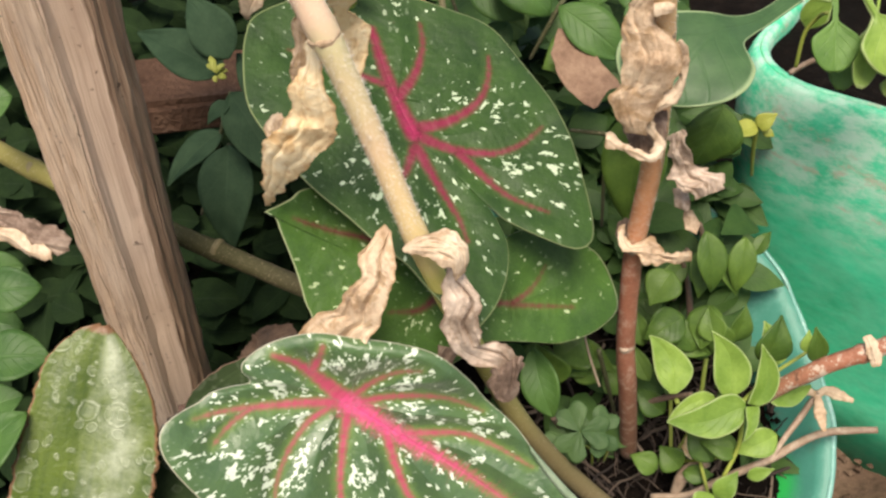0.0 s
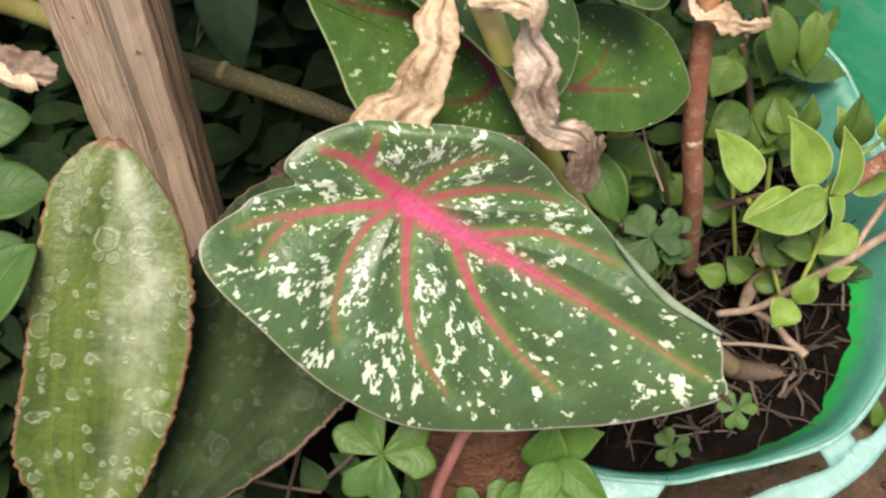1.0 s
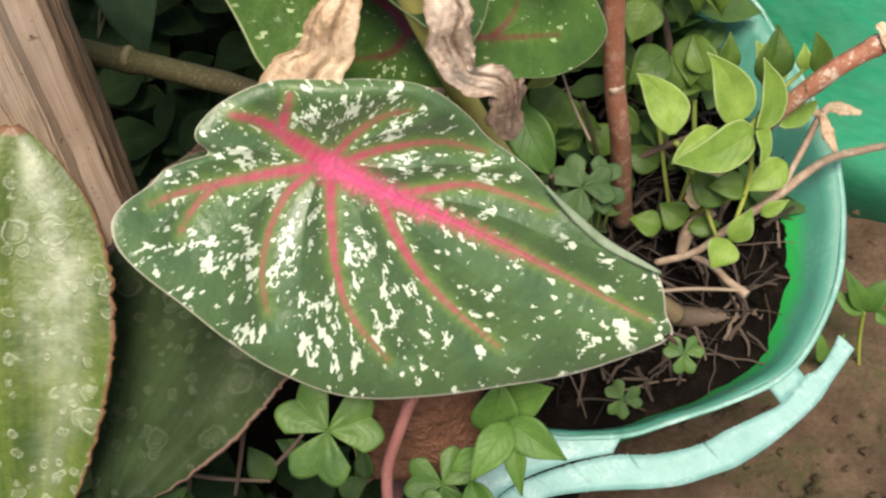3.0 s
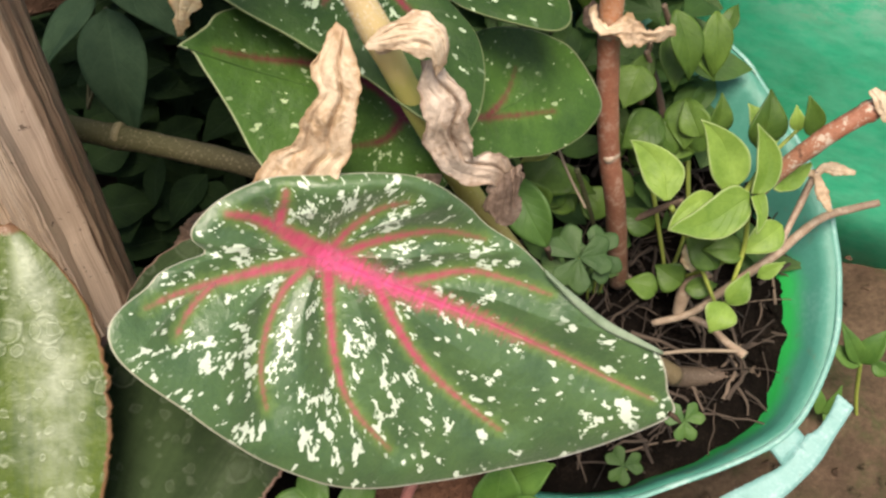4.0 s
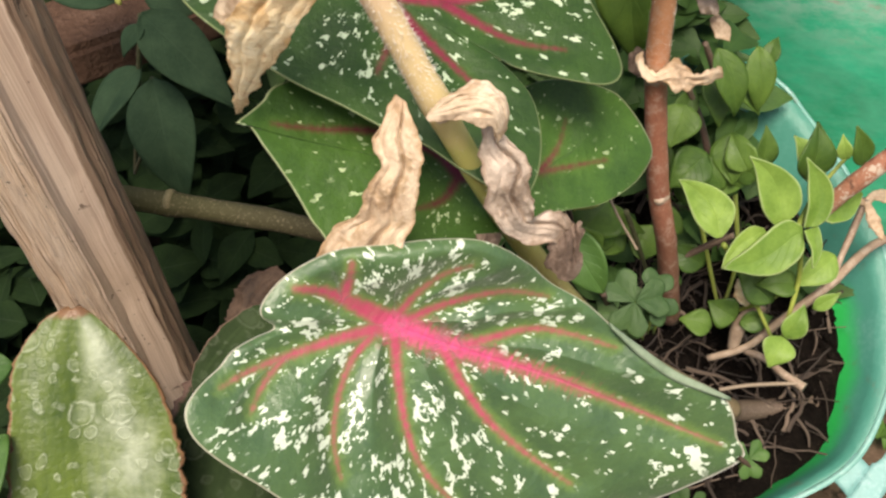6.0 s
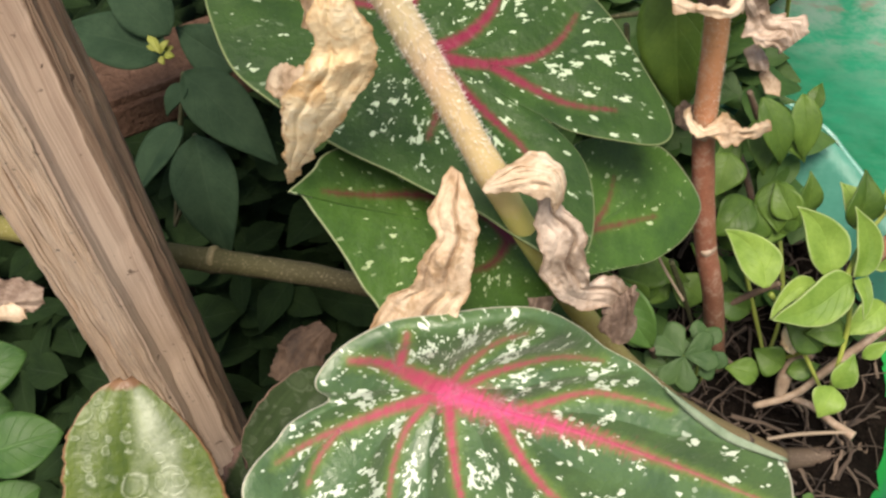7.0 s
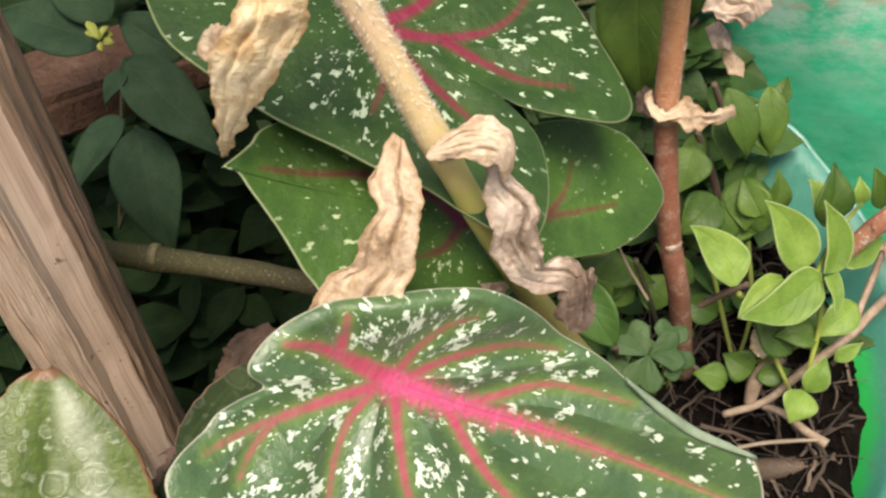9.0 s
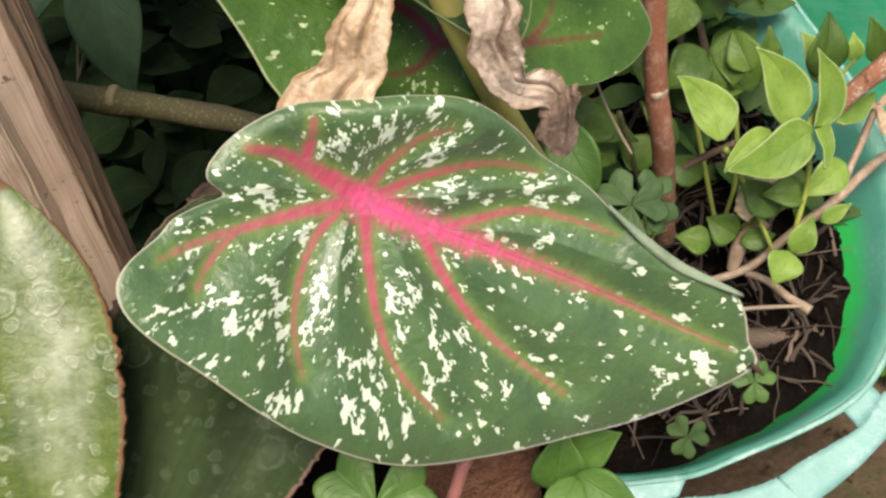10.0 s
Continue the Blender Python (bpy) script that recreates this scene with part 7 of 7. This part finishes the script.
side_stalk = twig("green_stalk", "smooth green stalk with a dry papery joint", [(-0.0548, 0.1356, 0.3204), (-0.0513, 0.1332, 0.3051), (-0.0462, 0.1301, 0.2873), (-0.0424, 0.1269, 0.2696), (-0.0435, 0.1352, 0.2426)], [0.0047, 0.0049, 0.0049, 0.0047], M_GREENSTALK, group="stalks", category="plant stalk", nodes=[(0.74, 0.12)])
wilted("dead_leaf", [(-0.0716, 0.1353, 0.3085), (-0.0715, 0.1328, 0.3003), (-0.0714, 0.1302, 0.2920), (-0.0727, 0.1276, 0.2836), (-0.0787, 0.1247, 0.2754), (-0.0848, 0.1214, 0.2667), (-0.0854, 0.1199, 0.2596), (-0.0855, 0.1189, 0.2531), (-0.0845, 0.1192, 0.2480), (-0.0838, 0.1208, 0.2445)], [(-0.0610, 0.1347, 0.3071), (-0.0601, 0.1329, 0.2995), (-0.0585, 0.1292, 0.2897), (-0.0591, 0.1259, 0.2805), (-0.0630, 0.1222, 0.2712), (-0.0669, 0.1188, 0.2622), (-0.0704, 0.1200, 0.2585), (-0.0753, 0.1195, 0.2529), (-0.0797, 0.1196, 0.2481), (-0.0823, 0.1211, 0.2446)], M_DRY_PALE, side_stalk, "pale papery hanging leaf", folds=((0.1, 0.08),), seed=6.2, bulge=0.12, pleat=0.18, roll=0.7)
wilted("dead_leaf", [(-0.0503, 0.1270, 0.2770), (-0.0494, 0.1223, 0.2711), (-0.0455, 0.1179, 0.2652), (-0.0404, 0.1193, 0.2665), (-0.0351, 0.1208, 0.2685), (-0.0291, 0.1227, 0.2711)], [(-0.0485, 0.1279, 0.2780), (-0.0468, 0.1237, 0.2725), (-0.0431, 0.1212, 0.2688), (-0.0397, 0.1230, 0.2708), (-0.0360, 0.1240, 0.2724), (-0.0308, 0.1244, 0.2731)], M_DRY, side_stalk, "papery collar at the joint", seed=40.5, bulge=0.25, pleat=0.22, roll=0.6, rag=0.12, nu=80, nv=30)
twig("brown_twig", "olive dry twig leaning on the split one", [(-0.0276, 0.1866, 0.2700), (-0.0238, 0.1830, 0.2615), (-0.0172, 0.1779, 0.2510), (-0.0124, 0.1727, 0.2406), (-0.0106, 0.1711, 0.2346)], [0.0014, 0.0017, 0.0015], M_OLIVE)
twig("brown_twig", "split reddish brown twig behind the leaves", [(-0.0325, 0.1843, 0.2679), (-0.028, 0.1808, 0.2558), (-0.0226, 0.173, 0.2388), (-0.0207, 0.1731, 0.2235)], [0.0026, 0.003, 0.0024], M_DRYSTICK)
twig("brown_twig", "thin pinkish twig behind the leaves", [(0.0392, 0.2107, 0.2624), (0.0275, 0.2084, 0.2453), (0.0201, 0.2115, 0.2341), (0.0001, 0.2107, 0.2347), (-0.0244, 0.2082, 0.2336)], [0.0012, 0.0014, 0.0014])
ob = thing("fallen_leaf", "large dry brown leaf lying behind the caladium", "leaf", (0.0546, 0.2128, 0.1872), "fallen leaves")
wilted("blade", [(0.0388, 0.1982, 0.2184), (0.0387, 0.1876, 0.2115), (0.0452, 0.1774, 0.2046), (0.0564, 0.1697, 0.2002), (0.0634, 0.1656, 0.2003)], [(0.0518, 0.2000, 0.2195), (0.0611, 0.1888, 0.2112), (0.0726, 0.1803, 0.2058), (0.0680, 0.1746, 0.2050), (0.0649, 0.1663, 0.2010)], M_LITTER, ob, "", seed=50.0, bulge=0.03, pleat=0.05, roll=0.15, margin=0.05, rag=0.03, nu=50, nv=36)
ob = thing("fallen_leaf", "curled dry brown leaf beside the post", "leaf", (-0.1786, 0.0705, 0.1392), "fallen leaves")
wilted("blade", [(-0.2003, 0.0664, 0.1413), (-0.1852, 0.0666, 0.1380), (-0.1750, 0.0654, 0.1346), (-0.1645, 0.0670, 0.1339), (-0.1598, 0.0697, 0.1356)], [(-0.2027, 0.0744, 0.1501), (-0.1877, 0.0764, 0.1488), (-0.1765, 0.0759, 0.1458), (-0.1657, 0.0764, 0.1439), (-0.1600, 0.0741, 0.1403)], M_DRY_BROWN, ob, "", seed=51.0, bulge=0.2, pleat=0.35, roll=0.9, rag=0.1)
wilted("margin", [(-0.1957, 0.0638, 0.1419), (-0.1839, 0.0639, 0.1393), (-0.1757, 0.0619, 0.1354), (-0.1651, 0.0631, 0.1344)], [(-0.1958, 0.0671, 0.1454), (-0.1841, 0.0683, 0.1440), (-0.1749, 0.0666, 0.1401), (-0.1660, 0.0670, 0.1386)], M_DRY_PALE, ob, "pale crumpled margin", seed=51.6, bulge=0.3, pleat=0.3, roll=0.8, rag=0.1, nv=30)
ob = thing("fallen_leaf", "dry brown leaf under the cane", "leaf", (-0.0685, 0.0872, 0.0799), "fallen leaves")
dead_leaf("blade", [(-0.0608, 0.0945, 0.0859), (-0.0709, 0.0872, 0.0801), (-0.0812, 0.0763, 0.071)], [0.004, 0.01, 0.006], M_FALLEN, ob, UP, seed=52, crumple=0.12)

# broad spoon-shaped leaves of the rosette at the planter
rosette = thing("rosette_plant", "succulent rosette with pale-edged spoon leaves at the planter", "plant", (0.2, 0.26, 0.165))
for i, (b, t_, w) in enumerate([
    ((0.1579, 0.2187, 0.2474), (0.1648, 0.1967, 0.2215), 0.0217),
    ((0.1789, 0.2322, 0.2462), (0.1775, 0.1939, 0.2173), 0.0132),
    ((0.1659, 0.2137, 0.2564), (0.1915, 0.1916, 0.229), 0.0275),
    ((0.1835, 0.2351, 0.2492), (0.209, 0.2089, 0.2323), 0.0241),
    ((0.1685, 0.2399, 0.2406), (0.152, 0.2442, 0.2162), 0.0139),
    ((0.1736, 0.2258, 0.2545), (0.164, 0.24, 0.2716), 0.0217),
    ((0.1697, 0.2265, 0.225), (0.1728, 0.2094, 0.205), 0.0136),
    ((0.1905, 0.2119, 0.2218), (0.1941, 0.2017, 0.2098), 0.0111)]):
    leaf("leaf", b, t_, w, M_LIME if i % 3 else M_LEAFLIGHT, rosette, face=(0.1, -0.6, 0.8), kind="spoon", fold=0.12, curl=0.1, seed=i, nu=34, nv=17, thick=0.0015, wave=0.05)
flat_leaf("leaf", [(0.1348, 0.1943, 0.2561), (0.1231, 0.1786, 0.2540), (0.1125, 0.1671, 0.2566), (0.1011, 0.1577, 0.2618), (0.0880, 0.1510, 0.2631), (0.0778, 0.1439, 0.2601), (0.0720, 0.1370, 0.2571), (0.0702, 0.1311, 0.2531), (0.0723, 0.1265, 0.2472), (0.0779, 0.1231, 0.2423), (0.0860, 0.1219, 0.2399)], [(0.1424, 0.1937, 0.2549), (0.1298, 0.1763, 0.2509), (0.1229, 0.1635, 0.2517), (0.1194, 0.1518, 0.2535), (0.1229, 0.1438, 0.2519), (0.1252, 0.1383, 0.2499), (0.1231, 0.1312, 0.2462), (0.1173, 0.1257, 0.2432), (0.1098, 0.1235, 0.2407), (0.1019, 0.1220, 0.2392), (0.0941, 0.1216, 0.2389)], M_SPOON, rosette, "broad spoon leaf with a pale edge", dish=0.09)
tube("stem", [(0.1507, 0.2278, 0.1974), (0.1569, 0.2318, 0.2014), (0.1665, 0.2321, 0.2088), (0.1746, 0.2308, 0.2143)], [0.0014, 0.0014, 0.0012], M_TWIG, rosette, n=20, seg=8)
tube("stem", [(0.1532, 0.2302, 0.1999), (0.1527, 0.2323, 0.2177), (0.1563, 0.2295, 0.2294), (0.1581, 0.222, 0.2359)], [0.001, 0.001, 0.001], M_GREENSTEM, rosette, n=20, seg=8)
plant("young_shoot", "two small yellow leaves before the planter", "shoot", (0.1454, 0.2099, 0.1464), [
    ((0.1385, 0.1882, 0.1907), (0.1246, 0.179, 0.1888), 0.0103),
    ((0.1385, 0.1882, 0.1907), (0.1455, 0.1892, 0.199), 0.0094),
    ((0.1419, 0.1915, 0.1866), (0.1475, 0.1907, 0.1853), 0.0055)], M_YELLOW, stems=[[(0.1388, 0.189, 0.1901), (0.1404, 0.1942, 0.1745), (0.1454, 0.2099, 0.1464)]], kind="ovate")
plant("shrub", "plant with smooth green oval leaves behind the red stalk", "shrub", (0.12, 0.19, 0.03),
      [
    ((0.0873, 0.1579, 0.2145), (0.0894, 0.1409, 0.1526), 0.0307),
    ((0.1200, 0.1780, 0.2060), (0.1120, 0.1720, 0.1720), 0.0290),
    ((0.126, 0.1579, 0.1475), (0.1355, 0.1466, 0.119), 0.0155),
    ((0.146, 0.1687, 0.1396), (0.1473, 0.1569, 0.1124), 0.014),
    ((0.1153, 0.1566, 0.1192), (0.1078, 0.1428, 0.1066), 0.0196),
    ((0.1259, 0.1505, 0.096), (0.1089, 0.1381, 0.0868), 0.0200),
    ((0.1386, 0.1578, 0.1007), (0.1376, 0.1414, 0.0839), 0.0200),
    ((0.166, 0.1311, 0.096), (0.1693, 0.1404, 0.1195), 0.0190),
    ((0.1913, 0.1376, 0.0971), (0.186, 0.1409, 0.1163), 0.0109),
    ((0.0514, 0.2067, 0.2003), (0.0338, 0.1984, 0.1955), 0.0275),
    ((0.0202, 0.2244, 0.1965), (0.0014, 0.2277, 0.2041), 0.0228),
    ((0.0813, 0.131, 0.0857), (0.067, 0.1193, 0.0767), 0.0285),
    ((0.0695, 0.1052, 0.0761), (0.058, 0.1093, 0.0975), 0.0250)],
      M_WEED, kind="acute", fold=0.2, nu=18, nv=11, stems=[[(0.0715, 0.1827, 0.1708), (0.0727, 0.1814, 0.1545), (0.0765, 0.1855, 0.1142)], [(0.0878, 0.1218, 0.0892), (0.0957, 0.1252, 0.0618), (0.1044, 0.1343, 0.0255)]], stem_mat=M_DARKSTEM)

# ---- dark plants beside the post ----
plant("dark_shrub", "dark green shrub with dull oval leaves in shade", "shrub", (-0.1, 0.17, 0.0),
      [
    ((-0.1182, 0.1620, 0.1840), (-0.1644, 0.1680, 0.1950), 0.0273),
    ((-0.1167, 0.1679, 0.1895), (-0.1439, 0.1855, 0.2098), 0.0251),
    ((-0.1085, 0.1483, 0.1835), (-0.0739, 0.1276, 0.1509), 0.0269),
    ((-0.1112, 0.1458, 0.1533), (-0.1024, 0.1176, 0.1078), 0.0311),
    ((-0.1076, 0.1450, 0.1802), (-0.1164, 0.1359, 0.1723), 0.0103),
    ((-0.1201, 0.1568, 0.1511), (-0.1422, 0.1329, 0.1302), 0.0215),
    ((-0.0922, 0.1667, 0.1716), (-0.1175, 0.1785, 0.1860), 0.0233),
    ((-0.0897, 0.1802, 0.1705), (-0.1069, 0.1883, 0.1803), 0.0190)],
      M_DARK, kind="ovate", fold=0.22, nu=22, nv=13,
      stems=[[(-0.1101, 0.1523, 0.1806), (-0.1201, 0.1568, 0.1511), (-0.1441, 0.1677, 0.0803)], [(-0.1118, 0.1473, 0.1521), (-0.1239, 0.1523, 0.1191), (-0.1441, 0.1677, 0.0803)]], stem_mat=M_DARKSTEM)
plant("flower_bud", "small yellow-green bud cluster on the dark shrub", "bud", (-0.1172, 0.1537, 0.1898), [
    ((-0.1172, 0.1537, 0.1898), (-0.1203, 0.1584, 0.1947), 0.0032),
    ((-0.1172, 0.1537, 0.1898), (-0.1141, 0.1576, 0.1932), 0.0030),
    ((-0.1161, 0.153, 0.1889), (-0.1121, 0.1531, 0.1886), 0.0032),
    ((-0.1173, 0.1529, 0.189), (-0.1163, 0.1507, 0.1867), 0.0027),
    ((-0.1183, 0.1545, 0.1907), (-0.1227, 0.1557, 0.1924), 0.0027),
    ((-0.1198, 0.1571, 0.1906), (-0.1228, 0.1603, 0.1941), 0.0027),
    ((-0.1162, 0.1562, 0.1894), (-0.113, 0.1573, 0.19), 0.0025)], M_YELLOW, kind="round", fold=0.5, nu=8, nv=7)
plant("green_shrub", "shrub with fresh oval leaves beyond the post", "shrub", (-0.19, 0.02, -0.05),
      [
    ((-0.1819, 0.0293, 0.1409), (-0.1556, 0.0381, 0.1442), 0.0204),
    ((-0.1594, -0.0064, 0.1426), (-0.1316, 0.0027, 0.1459), 0.0223),
    ((-0.132, -0.0594, 0.1398), (-0.1166, -0.036, 0.1607), 0.0232),
    ((-0.1968, 0.0396, 0.1112), (-0.1753, 0.0414, 0.1083), 0.0185),
    ((-0.2208, 0.1008, 0.1802), (-0.2019, 0.1112, 0.1868), 0.0238),
    ((-0.2097, 0.066, 0.1124), (-0.1917, 0.0726, 0.1152), 0.0165),
    ((-0.1703, -0.0128, 0.1092), (-0.1487, -0.0004, 0.1172), 0.0194)],
      M_SHADE, kind="ellip", fold=0.12, nu=18, nv=11)
cane = twig("green_cane", "jointed greenish cane lying behind the post", [(-0.2352, 0.1272, 0.1368), (-0.1969, 0.122, 0.1275), (-0.1529, 0.1163, 0.1199), (-0.1234, 0.1127, 0.1158), (-0.0943, 0.1092, 0.112), (-0.0613, 0.1068, 0.1046), (-0.0287, 0.1058, 0.0931)], [0.0052, 0.0054, 0.0052, 0.005, 0.0046], M_CANE, group="canes", category="cane", nodes=[(0.62, 0.14), (0.12, 0.14)])
CANE = [(-0.2352, 0.1272, 0.1368), (-0.1969, 0.122, 0.1275), (-0.1529, 0.1163, 0.1199), (-0.1234, 0.1127, 0.1158), (-0.0943, 0.1092, 0.112), (-0.0613, 0.1068, 0.1046), (-0.0287, 0.1058, 0.0931)]
for at_, seed_ in ((0.12, 8), (0.62, 9)):
    node_ring(CANE, at_, 0.0056, M_CANENODE, cane, seed_)


def leaf_heap(name, count, spot, mat, seed, sizes, kind_face=(0.0, -0.5, 0.8)):
    """Many loose leaves in one mesh."""
    rnd = random.Random(seed)
    verts, faces, along, across, edge = [], [], [], [], []
    nu, nv = 7, 5
    for _ in range(count):
        c = spot(rnd)
        if c is None:
            continue
        c = np.array(c)
        ln, w = rnd.uniform(sizes[0], sizes[1]), rnd.uniform(sizes[2], sizes[3])
        g = rnd.uniform(0, 6.28)
        t = unit((math.cos(g), math.sin(g), rnd.uniform(-0.4, 0.5)))
        f = unit(np.array((rnd.uniform(-0.5, 0.5), -0.5, 0.8)))
        f = unit(f - (f @ t) * t)
        s = np.cross(t, f)
        n0 = len(verts)
        for i in range(nu):
            u = i / (nu - 1)
            h = w * max(0.05, math.sin(math.pi * u ** 0.8))
            for k in range(nv):
                v = k / (nv - 1) * 2 - 1
                verts.append(c + t * ln * (u - 0.5) + s * h * v + f * (0.25 * h * abs(v) - 0.3 * ln * (u - 0.4) ** 2))
                along.append(u), across.append(v), edge.append(abs(v))
        for i in range(nu - 1):
            for k in range(nv - 1):
                faces.append((n0 + i * nv + k, n0 + i * nv + k + 1, n0 + (i + 1) * nv + k + 1, n0 + (i + 1) * nv + k))
    me = mesh_of(name, verts, faces, mat)
    for nm, val in (("along", along), ("across", across), ("edge", edge)):
        floats(me, nm, val)
    return me


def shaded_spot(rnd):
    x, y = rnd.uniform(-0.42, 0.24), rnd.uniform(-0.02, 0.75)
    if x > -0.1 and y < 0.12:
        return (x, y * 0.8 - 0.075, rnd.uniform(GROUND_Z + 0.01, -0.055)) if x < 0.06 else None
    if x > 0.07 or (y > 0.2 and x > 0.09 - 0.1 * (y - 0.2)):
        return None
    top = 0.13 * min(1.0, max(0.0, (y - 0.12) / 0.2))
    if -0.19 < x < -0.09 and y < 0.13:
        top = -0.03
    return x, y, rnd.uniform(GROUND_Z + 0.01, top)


def pot_spot(rnd):
    x, y = rnd.uniform(0.04, 0.2), rnd.uniform(0.12, 0.235)
    if (x - 0.085) ** 2 / 0.115 ** 2 + (y - 0.14) ** 2 / 0.095 ** 2 > 1 or (x > 0.13 and y < 0.14):
        return None
    return x, y, soil_z(x, y) + 0.045 * rnd.random() ** 1.5


tagged(new("undergrowth", leaf_heap("undergrowth", 5200, shaded_spot, M_UNDER, 23, (0.02, 0.045, 0.006, 0.013))), "dense undergrowth on the ground, its shade put into a near-black green", "undergrowth", kind="stuff")
def back_spot(rnd):
    x, y = rnd.uniform(0.02, 0.15), rnd.uniform(0.2, 0.27)
    return x, y, soil_z(x, y) + rnd.uniform(0.0, 0.085)


def planter_spot(rnd):
    x, y, z = bag_point(rnd.uniform(0.05, 0.4), rnd.uniform(0.1, 0.28), 0.15)
    return x, y, z + 0.03 * rnd.random()


def shade_spot(rnd):
    x = rnd.uniform(-0.12, 0.11)
    return x, rnd.uniform(0.245, 0.36), rnd.uniform(0.02, 0.19)


tagged(new("shrub_leaves", leaf_heap("shrub_leaves", 230, shade_spot, M_SHADEWEED, 53, (0.028, 0.042, 0.008, 0.012))), "leaves of the shrub behind, shade put into their green", "shrub", kind="stuff")
tagged(new("rim_weeds", leaf_heap("rim_weeds", 170, back_spot, M_SHADEWEED, 37, (0.022, 0.045, 0.006, 0.012))), "green weeds growing over the far rim of the pot", "weeds", kind="stuff")
tagged(new("planter_weeds", leaf_heap("planter_weeds", 110, planter_spot, M_WEED, 41, (0.02, 0.04, 0.006, 0.012))), "fresh green weeds filling the large planter", "weeds", kind="stuff")
tagged(new("pot_weeds", leaf_heap("pot_weeds", 70, pot_spot, M_SHADEWEED, 29, (0.018, 0.034, 0.005, 0.009))), "small green weeds crowding the soil behind the red stalk", "weeds", kind="stuff")
